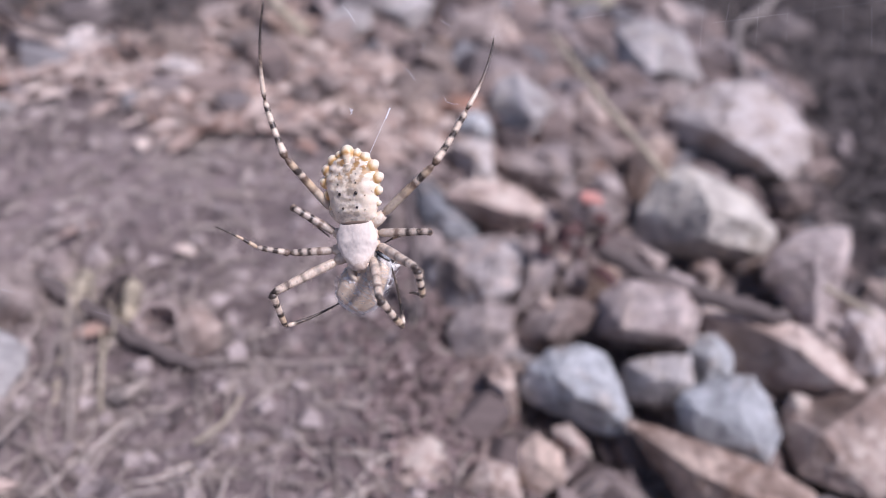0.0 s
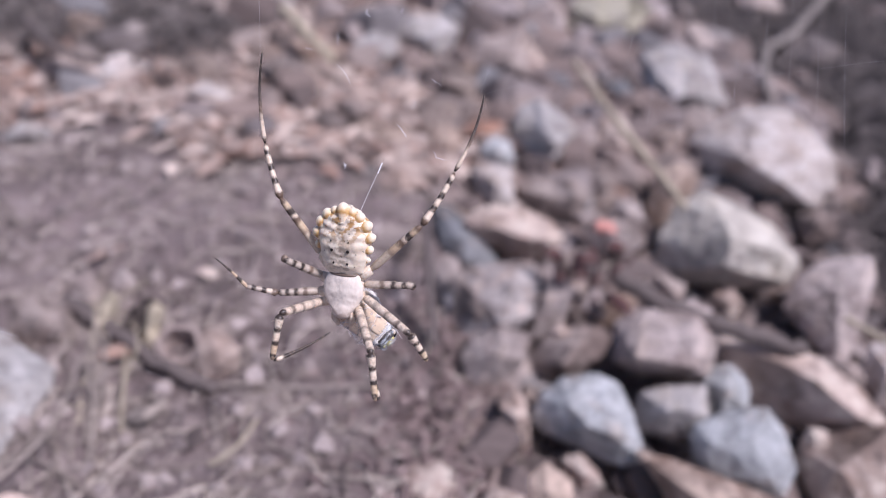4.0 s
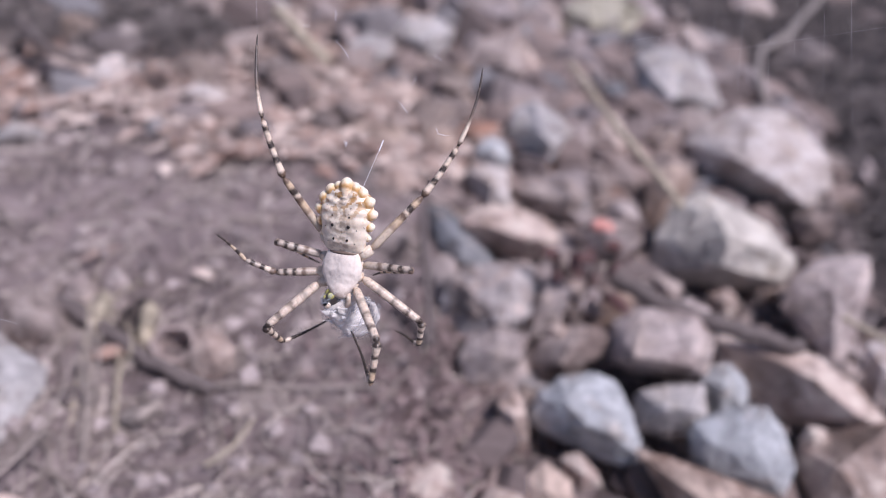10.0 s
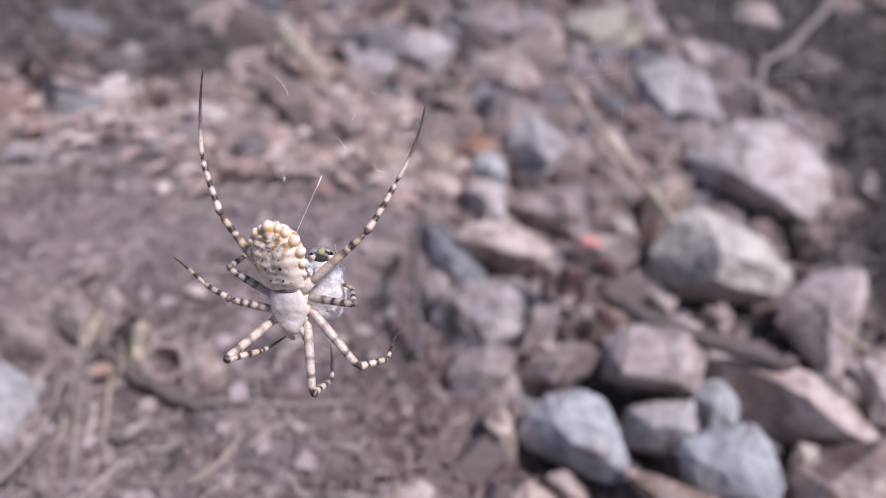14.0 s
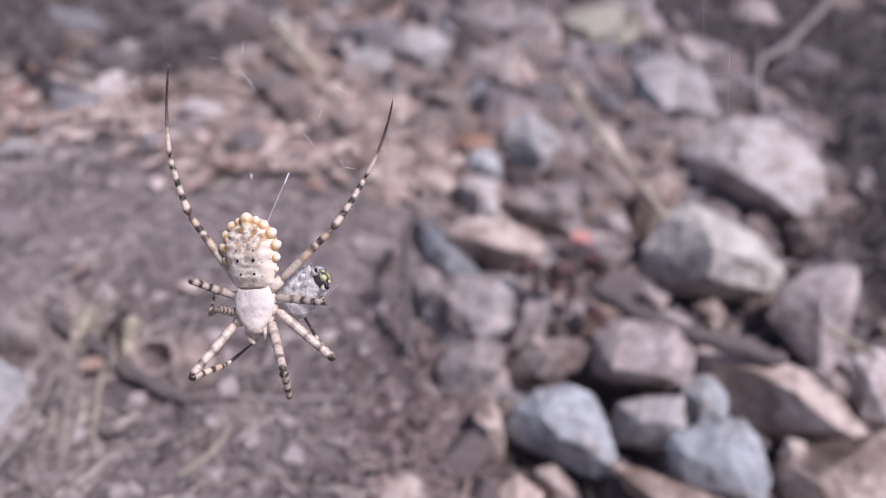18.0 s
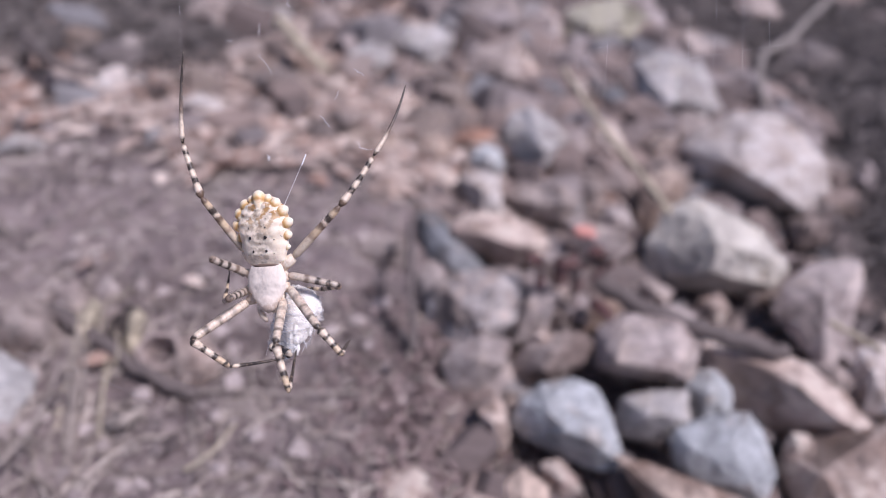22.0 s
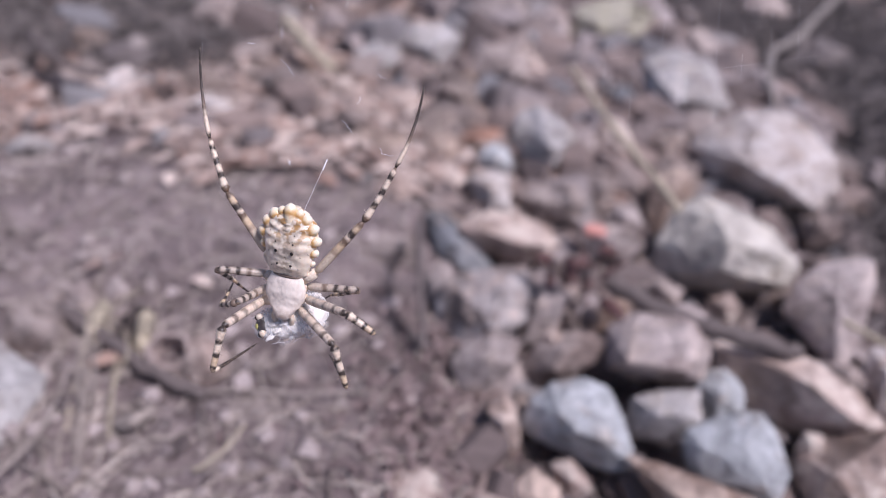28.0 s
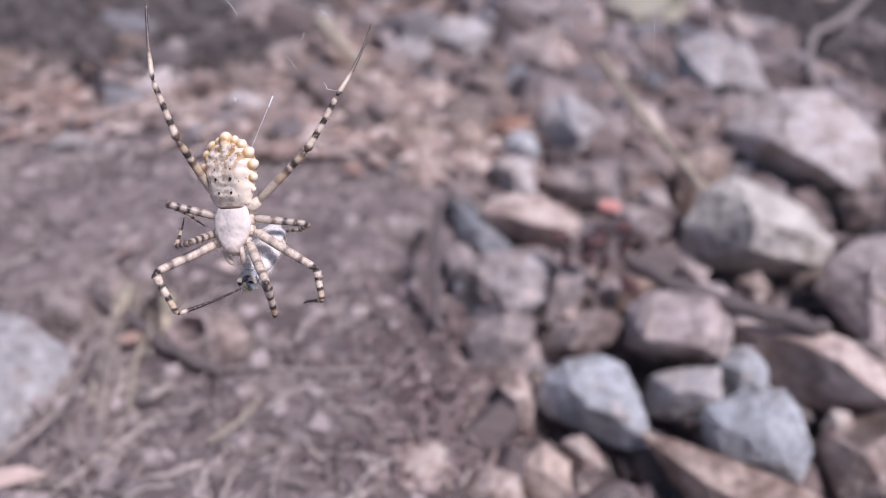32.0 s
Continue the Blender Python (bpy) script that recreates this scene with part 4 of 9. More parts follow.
def leaf_bit(rng):
    x = rng.uniform(-0.5, 0.04)
    y = 0.12 + 0.03 * noise.noise((x * 14, 0.5, 2.0)) + rng.gauss(0, 0.016) + 0.4 * rng.random() ** 1.3
    if rng.random() < 0.035:
        x, y = spot(rng)
    L, w, a = rng.uniform(0.007, 0.028), rng.uniform(0.003, 0.011), rng.uniform(0, math.tau)
    c, s, t = math.cos(a), math.sin(a), rng.uniform(-0.3, 0.5)
    v = []
    for u, k in ((0, 0.1), (0.3, 0.9), (0.65, 1.0), (1, 0.12)):
        for e in (-1, 0, 1):
            lx, ly = (u - 0.5) * L, e * w * k * 0.5
            lz = abs(e) * w * 0.35 * k + t * lx * 0.6
            v.append(Vector((x + c * lx - s * ly, y + s * lx + c * ly, relief(x, y) + 0.004 + lz)))
    f = []
    for i in range(3):
        for e in range(2):
            o = 3 * i + e
            f.append((o, o + 1, o + 4, o + 3))
    return v, f


scatter("rubble", 2100, rubble_stone, RUBBLEMAT, "loose grey and brown broken stones between larger ones", "stones")
def dark_strand(rng):
    """Thin dry roots and stems in a loose mat, dense and dark to imitate shade."""
    u, v0 = rng.random(), rng.random()
    x, y = 0.18 + 0.03 * v0 + (0.12 + 0.32 * v0) * u, 0.08 + 0.75 * v0
    pick = rng.random()
    if pick < 0.22:
        x, y = rng.uniform(-0.55, -0.30), rng.uniform(0.24, 0.42)
    elif pick < 0.5:
        x, y = rng.uniform(0.09, 0.5), rng.uniform(0.32, 0.95)
    a, L, bend = rng.uniform(0, math.tau), rng.uniform(0.02, 0.09), rng.uniform(-1.6, 1.6)
    w = rng.uniform(0.0005, 0.0016)
    v, f = [], []
    for i in range(8):
        q = i / 7
        px, py = x + L * q * math.cos(a + bend * q), y + L * q * math.sin(a + bend * q)
        n = Vector((-math.sin(a + bend * q), math.cos(a + bend * q), 0)) * w * (1 - 0.5 * q)
        z = relief(px, py) + 0.002 + 0.02 * math.sin(q * 3) * rng.random()
        v += [Vector((px, py, z)) + n, Vector((px, py, z + w * 1.5)), Vector((px, py, z)) - n]
        if i:
            o = 3 * i
            f += [(o - 3, o - 2, o + 1, o), (o - 2, o - 1, o + 2, o + 1), (o - 1, o - 3, o, o + 2)]
    return v, f


def red_bit(rng):
    """Small dark red-brown leaves heaped beside the stones."""
    x, y = rng.gauss(-0.055, 0.026), rng.gauss(-0.075, 0.036)
    if rng.random() < 0.35:
        x, y = rng.gauss(0.0, 0.03), rng.gauss(0.0, 0.03)
    L, w, a = rng.uniform(0.003, 0.010), rng.uniform(0.0015, 0.004), rng.uniform(0, math.tau)
    c, s, t = math.cos(a), math.sin(a), rng.uniform(-0.8, 0.8)
    lift = rng.uniform(0.001, 0.006)
    v = []
    for u, k in ((0, 0.1), (0.35, 1.0), (0.7, 0.8), (1, 0.1)):
        for e in (-1, 0, 1):
            lx, ly = (u - 0.5) * L, e * w * k * 0.5
            v.append(Vector((x + c * lx - s * ly, y + s * lx + c * ly, relief(x, y) + lift + abs(e) * w * 0.3 * k + t * lx)))
    f = []
    for i in range(3):
        for e in range(2):
            o = 3 * i + e
            f.append((o, o + 1, o + 4, o + 3))
    return v, f


scatter("root_mat", 6600, dark_strand, SHADEROOT, "tangled dry roots and stems on the ground, darkened to imitate shade", "dry roots")
scatter("red_leaf_litter", 1300, red_bit, REDBITS, "dark red-brown small dead leaves beside the stones", "leaf litter")
scatter("gravel", 12000, pebble, GRAVEL, "fine grey-brown grit and pebbles on the soil", "gravel")
scatter("dry_grass", 3400, straw, STRAW, "dry straw and grass fibres lying on soil", "dry grass")
scatter("leaf_litter", 3600, leaf_bit, LEAFLITTER, "reddish-brown dead leaf fragments among stones", "leaf litter")


def twig(name, pts, r0, r1, material, label, seg=7):
    bm = bmesh.new()
    p = curve_points(pts, 24)
    rng = random.Random(len(label) + int(1e4 * abs(pts[0][0])))
    p = [q + Vector((rng.uniform(-1, 1), rng.uniform(-1, 1), rng.uniform(-1, 1))) * r0 * 0.25 for q in p]
    tube(bm, p, [(r0 + (r1 - r0) * i / 23) * rng.uniform(0.85, 1.15) for i in range(24)], seg)
    tagged(part(name, bm, material), label, name.replace("_", " "))


twig("twig", [(-0.0061, 0.1884, 0.065), (0.0097, 0.1232, 0.065), (0.0243, 0.0877, 0.06), (0.0399, 0.0559, 0.055), (0.049, 0.037, 0.051)], 0.00212, 0.00212, TWIG, "straight pale tan dry twig leaning across stones")
# half-buried root, made thick and dark to include the shadow band along it
twig("dry_root", [(-0.2473, -0.0573, 0.006), (-0.2205, -0.0685, 0.007), (-0.193, -0.0848, 0.007), (-0.1742, -0.0919, 0.006), (-0.1579, -0.0937, 0.003)], 0.0042, 0.0024, ROOT, "dark curved dry root half buried in soil")
twig("twig", [(-0.1622, -0.0916, 0.004), (-0.1422, -0.0888, 0.006), (-0.1205, -0.0868, 0.006), (-0.0899, -0.0763, 0.004)], 0.00098, 0.00074, STRAW, "thin pale dry stalk on soil")
twig("twig", [(0.3768, 0.7418, 0.02), (0.2428, 0.4709, 0.03), (0.1927, 0.3927, 0.03), (0.1676, 0.3075, 0.03), (0.1717, 0.2791, 0.02)], 0.00410, 0.00287, GREYTWIG, "curved grey-brown dry twig among stones")
twig("twig", [(-0.0858, 0.0278, 0.03), (-0.0792, -0.0194, 0.03), (-0.0715, -0.0551, 0.012)], 0.00243, 0.00208, ROOT, "thin upright brown dry stem beside stones")
twig("twig", [(-0.2192, -0.1599, 0.01), (-0.2139, -0.1442, 0.01), (-0.2106, -0.1278, 0.012), (-0.2158, -0.0962, 0.015)], 0.00092, 0.00062, STRAW, "thin pale dry stem on soil")
twig("twig", [(-0.2455, 0.3115, 0.03), (-0.2147, 0.2664, 0.03), (-0.186, 0.2413, 0.02)], 0.00496, 0.00386, TWIG, "short pale dry stick on stones")
twig("twig", [(0.127, -0.0114, 0.03), (0.1364, -0.0199, 0.03), (0.1454, -0.028, 0.03)], 0.00159, 0.00127, TWIG, "thin yellowish dry stem among stones")
twig("branch", [(0.0107, -0.007, 0.03), (0.0354, -0.0214, 0.03), (0.0657, -0.0334, 0.03), (0.0983, -0.04, 0.03)], 0.00483, 0.00354, ROOT, "thick dark grey dry branch lying across stones")
twig("twig", [(-0.4136, 0.2132, 0.03), (-0.3693, 0.1704, 0.03), (-0.3375, 0.1764, 0.02)], 0.00434, 0.00289, ROOT, "dark bent dry stick on soil")
twig("twig", [(-0.1489, -0.1332, 0.006), (-0.1403, -0.1254, 0.01), (-0.138, -0.1071, 0.006)], 0.00088, 0.00066, TWIG, "pale dry grass stalk on soil")
twig("twig", [(-0.187, -0.1163, 0.004), (-0.1795, -0.1163, 0.01), (-0.1775, -0.1062, 0.006)], 0.00323, 0.00207, STRAW, "pale curled dry leaf flake on soil")

for i in range(11):
    stem_rng = random.Random(40 + i)
    x0, y0 = -0.197 + stem_rng.uniform(-0.012, 0.010), -0.126 + stem_rng.uniform(-0.012, 0.03)
    twig("twig", [(x0, y0, 0.002), (x0 - 0.006, y0 + 0.018, 0.006 + 0.006 * stem_rng.random()), (x0 - 0.018 + stem_rng.uniform(-0.008, 0.008), y0 + 0.045, 0.010), (x0 - 0.026 + stem_rng.uniform(-0.01, 0.01), y0 + 0.066, 0.006)], 0.0007, 0.0004, STRAW if i % 3 else TWIG, "thin pale dry stem on soil")


def hollow_stub(x, y, r, h, tilt, turn):
    """A broken plant stub, hollow inside, with an uneven rim."""
    rings = []
    for rad, z in ((1.15, -0.3), (1.05, 0.3), (1.0, 0.8), (0.96, 1.0), (0.8, 1.02), (0.7, 0.8), (0.62, 0.3), (0.4, 0.05)):
        ring = []
        for k in range(22):
            a = math.tau * k / 22
            q = rad * (1 + 0.22 * noise.noise((math.cos(a) * 1.6, math.sin(a) * 1.6, z)))
            ring.append((r * q * math.cos(a), r * q * math.sin(a) * 0.85, h * z * (1 + 0.3 * noise.noise((math.cos(a) * 2, math.sin(a) * 2, 5.0)))))
        rings.append(ring)
    ob = part("hollow_stub", loft(bmesh.new(), rings[::-1]), STUB, smooth=False)
    ob.matrix_basis = pose(x, y, 0.0, tilt, 0, turn)
    tagged(ob, "broken hollow brown plant stub in soil", "plant stub")


hollow_stub(-0.1842, -0.0690, 0.0102, 0.014, 38, 10)


twig("bark_flake", [(-0.1992, -0.0705, 0.004), (-0.1985, -0.0670, 0.012), (-0.1972, -0.0645, 0.020)], 0.0042, 0.0026, TWIG, "curled yellowish flake of dry bark beside a hollow stub")
twig("bark_flake", [(-0.2230, -0.0720, 0.003), (-0.2215, -0.0660, 0.010), (-0.2190, -0.0600, 0.018)], 0.0036, 0.0022, TWIG, "upright yellowish flake of dry bark on soil")
# dark lump put in for the shaded hollow between the two flakes
twig("bark_flake", [(-0.2105, -0.0650, 0.002), (-0.2080, -0.0590, 0.006), (-0.2040, -0.0540, 0.010)], 0.0060, 0.0042, GAPSHADE, "dark decayed chunk of bark on soil")


def red_plant(x, y, z):
    """A low plant of dark red leaves with one red flower, growing between stones."""
    plant = tagged(new("small_plant"), "small dark red-leaved plant with one red flower", "plant")
    plant.matrix_basis = pose(x, y, z)
    rng = random.Random(3)
    for i in range(15):
        a, L, lift = rng.uniform(0, math.tau), rng.uniform(0.008, 0.018), rng.uniform(0.2, 1.1)
        bm = bmesh.new()
        d = Vector((math.cos(a) * math.cos(lift), math.sin(a) * math.cos(lift), math.sin(lift)))
        base = Vector((rng.uniform(-0.016, 0.016), rng.uniform(-0.012, 0.012), rng.uniform(-0.01, 0.012)))
        tube(bm, [base + d * L * u + Vector((0, 0, -0.006 * u * u)) for u in (0, 0.25, 0.55, 0.85, 1)], [0.0006, 0.0026, 0.0034, 0.002, 0.0003], 6, 0.25)
        part("leaf", bm, REDLEAF, plant)
    stem = bmesh.new()
    tube(stem, [(0, 0, -0.01), (0.002, 0, 0.012), (0.0, 0.0, 0.028)], [0.001, 0.0008, 0.0006], 6)
    part("stem", stem, ROOT, plant)
    flower = bmesh.new()
    for i in range(7):
        a = math.tau * i / 7
        tube(flower, [(0, 0, 0.027), (0.0035 * math.cos(a), 0.0035 * math.sin(a), 0.031), (0.0062 * math.cos(a), 0.0062 * math.sin(a), 0.030)], [0.0012, 0.0025, 0.0008], 6, 0.4)
    part("flower", flower, REDFLOWER, plant, "coral red flower head")


red_plant(-0.0003, -0.0148, 0.034)


# ---- the spider ----


def lerp_profile(prof, t):
    for (a, x), (b, y) in zip(prof, prof[1:]):
        if t <= b:
            w = (t - a) / (b - a)
            w = w * w * (3 - 2 * w)
            return x + (y - x) * w
    return prof[-1][1]


def build_spider():
    spider = tagged(new("spider"), "cream-white lobed spider with brown-banded legs hanging in its web", "spider")
    # abdomen: a flat shield, widest behind its middle, with swollen rows across the back that end in knobs round the edge
    wide = [(0, 2.5), (0.07, 3.35), (0.3, 4.0), (0.58, 4.45), (0.78, 3.95), (0.92, 2.6), (1, 1.0)]
    up = [(0, 0.9), (0.18, 2.1), (0.5, 2.8), (0.8, 2.35), (1, 0.8)]
    swells = []
    for e in (-1, 1):
        swells += [(e * 2.5, 3.3, 0.18, 1.05, 0.8), (e * 2.9, 5.0, 0.28, 1.15, 0.66), (e * 1.2, 4.9, 0.12, 0.8, 0.7), (e * 2.9, 6.7, 0.38, 1.1, 0.6), (e * 1.15, 6.6, 0.2, 0.7, 0.55), (e * 2.5, 8.3, 0.46, 1.0, 0.56), (e * 1.0, 8.0, 0.3, 0.7, 0.48), (e * 1.7, 9.7, 0.46, 0.8, 0.55), (e * 3.9, 2.6, 0.12, 0.7, 0.6)]
    swells += [(0, 9.1, 0.4, 0.6, 0.3), (0, 9.9, 0.55, 0.7, 0.32), (0, 8.3, 0.3, 0.5, 0.28), (0, 7.5, 0.2, 0.45, 0.26)]
    rings = []
    for i in range(97):
        t = i / 96
        w, h, y = lerp_profile(wide, t), lerp_profile(up, t), 11.6 * t
        ring = []
        for k in range(80):
            a = math.tau * k / 80
            c, s = math.cos(a), math.sin(a)
            x, z = w * math.copysign(abs(c) ** 0.85, c), h * s * (1 if s > 0 else 0.85)
            out = Vector((c * 0.5, 0, s)).normalized()
            if s > -0.15:
                lift = sum(amp * math.exp(-((x - bx) / sx) ** 2 - ((y - by - 0.12 * abs(x)) / sy) ** 2) for bx, by, amp, sx, sy in swells)
                lift += 0.05 * noise.noise((x * 1.6, y * 1.6, z * 1.6)) - 0.09 * math.exp(-(x / 0.12) ** 2) * (1 if 1.5 < y < 7.6 else 0)
                x, z = x + out.x * lift * 0.6, z + out.z * lift
            ring.append((MM * x, MM * y, MM * z))
        rings.append(ring)
    abdomen = part("abdomen", loft(bmesh.new(), rings), ABDOMEN, spider, "cream-white knobbed shield with amber marks at its scalloped rear")
    lb = bmesh.new()
    tube(lb, [(0, MM * y, 0) for y in (-2.7, -2.2, -1.6, -1.0, -0.45, 0.1, 0.5, 0.78, 0.93, 1.0)], [MM * r for r in (0.2, 0.5, 0.72, 0.82, 0.9, 0.93, 0.8, 0.54, 0.28, 0.05)], 16)
    first = part("lobe", lb, LOBE, abdomen, "rounded cream lobe with amber root")
    spots = []
    for x, y, a, s, z in ((3.75, 2.9, 86, 0.6, 0.1), (4.15, 4.8, 80, 0.86, 0.45), (4.3, 6.75, 66, 1.0, 0.7), (3.7, 8.65, 50, 1.08, 0.95), (2.6, 9.95, 34, 1.02, 1.1), (1.4, 10.7, 20, 0.8, 1.2)):
        spots += [(x, y, -a, s, z), (-x, y, a, s, z)]
    spots.append((0, 11.1, 0, 1.25, 1.5))
    for i, (x, y, a, s, z) in enumerate(spots):
        ob = first if i == 0 else first.copy()
        if i:
            scene.collection.objects.link(ob)
        ob.matrix_basis = pose(MM * x, MM * y, MM * z, 0, 0, a) @ pose(0, 0, 0, -8, 0, 8 * math.sin(7.0 * i)) @ Matrix.Diagonal((s * (0.98 + 0.08 * math.sin(3.0 * i)), s * (1.05 + 0.1 * math.cos(5.0 * i)), s * 0.98, 1))
    sg = blob(bmesh.new(), (0, 0, 0), (MM * 0.27, MM * 0.3, MM * 0.12), 10, 6)
    sig = part("sigillum", sg, SIGIL, abdomen, "small black pit")
    for i, (x, y, s) in enumerate(((1.35, 4.55, 1.0), (-1.35, 4.55, 1.0), (1.15, 2.35, 0.75), (-1.15, 2.35, 0.75), (1.45, 6.1, 0.5), (-1.45, 6.1, 0.5), (2.6, 4.1, 0.34), (-2.7, 4.2, 0.34), (0.3, 3.4, 0.22), (2.3, 1.9, 0.3), (-2.2, 1.8, 0.3), (1.5, 7.5, 0.32), (-1.5, 7.5, 0.32))):
        ob = sig if i == 0 else sig.copy()
        if i:
            scene.collection.objects.link(ob)
        t = y / 11.6
        z = lerp_profile(up, t) * math.sqrt(1 - min(1, abs(x) / lerp_profile(wide, t)) ** 2.35)
        z += 0.6 * sum(amp * math.exp(-((x - bx) / sx) ** 2 - ((y - by - 0.12 * abs(x)) / sy) ** 2) for bx, by, amp, sx, sy in swells)
        ob.matrix_basis = pose(MM * x, MM * y, MM * (z + 0.1), 0, 14 * x, 0) @ Matrix.Diagonal((s, s, s, 1))
    spin = bmesh.new()
    blob(spin, (0, MM * 9.5, MM * -2.3), (MM * 0.9, MM * 0.9, MM * 0.8), 10, 8)
    part("spinneret", spin, GREYSKIN, abdomen)
    abdomen.scale = (1.09, 1.07, 1.0)
    # carapace with its head
    wide2 = [(0, 2.7), (0.08, 3.2), (0.28, 3.75), (0.5, 3.65), (0.66, 3.0), (0.78, 2.25), (0.88, 1.85), (0.95, 1.55), (1, 0.9)]
    up2 = [(0, 0.6), (0.15, 1.15), (0.4, 1.4), (0.62, 1.3), (0.82, 1.65), (0.93, 1.5), (1, 0.7)]
    rings = []
    for i in range(23):
        t = i / 22
        w, h = lerp_profile(wide2, t), lerp_profile(up2, t)
        ring = []
        for k in range(28):
            a = -math.tau * k / 28
            c, s = math.cos(a), math.sin(a)
            dip = 1 - 0.16 * math.exp(-(c * 3.2) ** 2) * math.exp(-((t - 0.35) * 7) ** 2)
            groove = 1 - 0.09 * abs(math.sin(5 * t * math.pi)) * (abs(c) > 0.35) * (t < 0.7)
            ring.append((MM * w * c, MM * (0.3 - 8.3 * t), MM * (0.2 + h * s * dip * groove * (1 if s > 0 else 0.6))))
        rings.append(ring)
    carapace = part("carapace", loft(bmesh.new(), rings), CARAPACE, spider, "silvery white furred head shield")
    part("waist", blob(bmesh.new(), (0, MM * 0.1, MM * 0.15), (MM * 2.75, MM * 0.5, MM * 1.0), 20, 10), GREYSKIN, spider, "dark seam between fore body and abdomen")
    ey = blob(bmesh.new(), (0, 0, 0), (MM * 0.17,) * 3, 8, 6)
    eye = part("eye", ey, EYE, carapace)
    for i, (x, y, z) in enumerate(((0.35, -7.0, 1.32), (-0.35, -7.0, 1.32), (0.4, -7.5, 0.95), (-0.4, -7.5, 0.95), (1.15, -7.0, 0.95), (-1.15, -7.0, 0.95))):
        ob = eye if i == 0 else eye.copy()
        if i:
            scene.collection.objects.link(ob)
        ob.location = (MM * x, MM * y, MM * z)
    for hx, hy, hz in HIPS:
        cx = tube(bmesh.new(), [(MM * hx * 0.45, MM * (hy * 0.6 - 1.4), MM * -0.9), (MM * hx * 0.8, MM * (hy * 0.85 - 0.5), MM * (hz * 0.7 - 0.2)), (MM * hx, MM * hy, MM * hz), (MM * hx * 1.04, MM * hy * 1.02, MM * hz)], [MM * r for r in (0.95, 1.05, 0.86, 0.3)], 12)
        part("coxa", cx, TANSKIN, spider)
    st = blob(bmesh.new(), (0, MM * -3.2, MM * -0.9), (MM * 2.3, MM * 3.0, MM * 0.9), 14, 8)
    part("sternum", st, GREYSKIN, spider, "grey-brown underside of the fore body")
    for e in (-1, 1):
        ch = tube(bmesh.new(), [(MM * e * 0.55, MM * y, MM * z) for y, z in ((-6.6, 0.2), (-7.4, -0.1), (-8.0, -0.8), (-8.2, -1.5))], [MM * r for r in (0.6, 0.65, 0.5, 0.2)], 10)
        part("chelicera", ch, TANSKIN, spider)
        pp = tube(bmesh.new(), curve_points([(MM * e * 1.1, MM * -6.3, 0), (MM * e * 1.75, MM * -7.6, MM * 0.3), (MM * e * 1.5, MM * -8.9, MM * -0.4), (MM * e * 1.0, MM * -9.9, MM * -1.0)], 9), [MM * r for r in (0.45, 0.52, 0.5, 0.42, 0.5, 0.54, 0.5, 0.38, 0.12)], 10)
        part("pedipalp", pp, TANSKIN, spider, "short cream feeler")
    return spider


def leg_segment(name, length, radii, mat, spider, bow=0.0, spines=10, seed=0, knee=0.0):
    """A leg joint along +y, rounded at both ends, with short bristles."""
    rng = random.Random(seed)
    n = 15
    pts, rr = [], []
    for i in range(n):
        t = i / (n - 1)
        f = t * (len(radii) - 1)
        j = min(int(f), len(radii) - 2)
        r = radii[j] + (radii[j + 1] - radii[j]) * (f - j)
        end = min(1.0, math.sqrt(max(0.0, 1 - (1 - min(t, 1 - t) / 0.04) ** 2)) if min(t, 1 - t) < 0.04 else 1.0)
        pts.append((bow * length * MM * 4 * t * (1 - t), length * MM * t, 0))
        rr.append(MM * max(0.05, r * (0.45 + 0.55 * end)) * (1 + knee * math.exp(-(t / 0.16) ** 2)))
    bm = tube(bmesh.new(), pts, rr, 12)
    for _ in range(spines):
        t, a = rng.uniform(0.08, 0.95), rng.uniform(0, math.tau)
        j = int(t * (n - 1))
        p = Vector(pts[j])
        d = Vector((math.cos(a), 0.55, math.sin(a))).normalized()
        o = p + Vector((math.cos(a), 0, math.sin(a))) * rr[j] * 0.8
        tube(bm, [o, o + d * MM * rng.uniform(0.45, 0.9)], [MM * 0.045, MM * 0.012], 3)
    return part(name, bm, mat, spider)


HIPS = [(-4.8, 2.72, -1.2), (-4.65, -1.25, -1.5), (-5.05, -4.26, -1.5), (-4.54, -6.1, -1.2), (2.24, -6.01, -1.2), (3.35, -4.01, -1.2), (3.13, -1.85, -1.5), (4.55, 1.17, -1.2)]
spider = build_spider()
left_rear_femur = leg_segment("femur", 12.48, [0.701, 0.746, 0.655, 0.565], LEG["rear_femur"], spider, 0.0, 10, 2, 0.0)
left_rear_tibia = leg_segment("tibia", 10.28, [0.633, 0.52, 0.497, 0.452], LEG["rear_tibia"], spider, -0.02, 10, 3, 0.25)
left_rear_tarsus = leg_segment("tarsus", 15.44, [0.452, 0.305, 0.226, 0.158], LEG["rear_tarsus"], spider, -0.05, 6, 4, 0.0)
left_third_femur = leg_segment("femur", 8.56, [0.678, 0.746, 0.655, 0.542], LEG["mid_femur"], spider, 0, 10, 5, 0.0)
left_third_tibia = leg_segment("tibia", 5.5, [0.588, 0.497, 0.475, 0.407], LEG["mid_tibia"], spider, 0, 10, 6, 0.25)
left_third_tarsus = leg_segment("tarsus", 7.5, [0.384, 0.271, 0.181, 0.113], LEG["mid_tarsus"], spider, 0.03, 6, 7, 0.0)
left_second_femur = leg_segment("femur", 7.61, [0.678, 0.746, 0.655, 0.542], LEG["mid_femur"], spider, 0, 10, 8, 0.0)
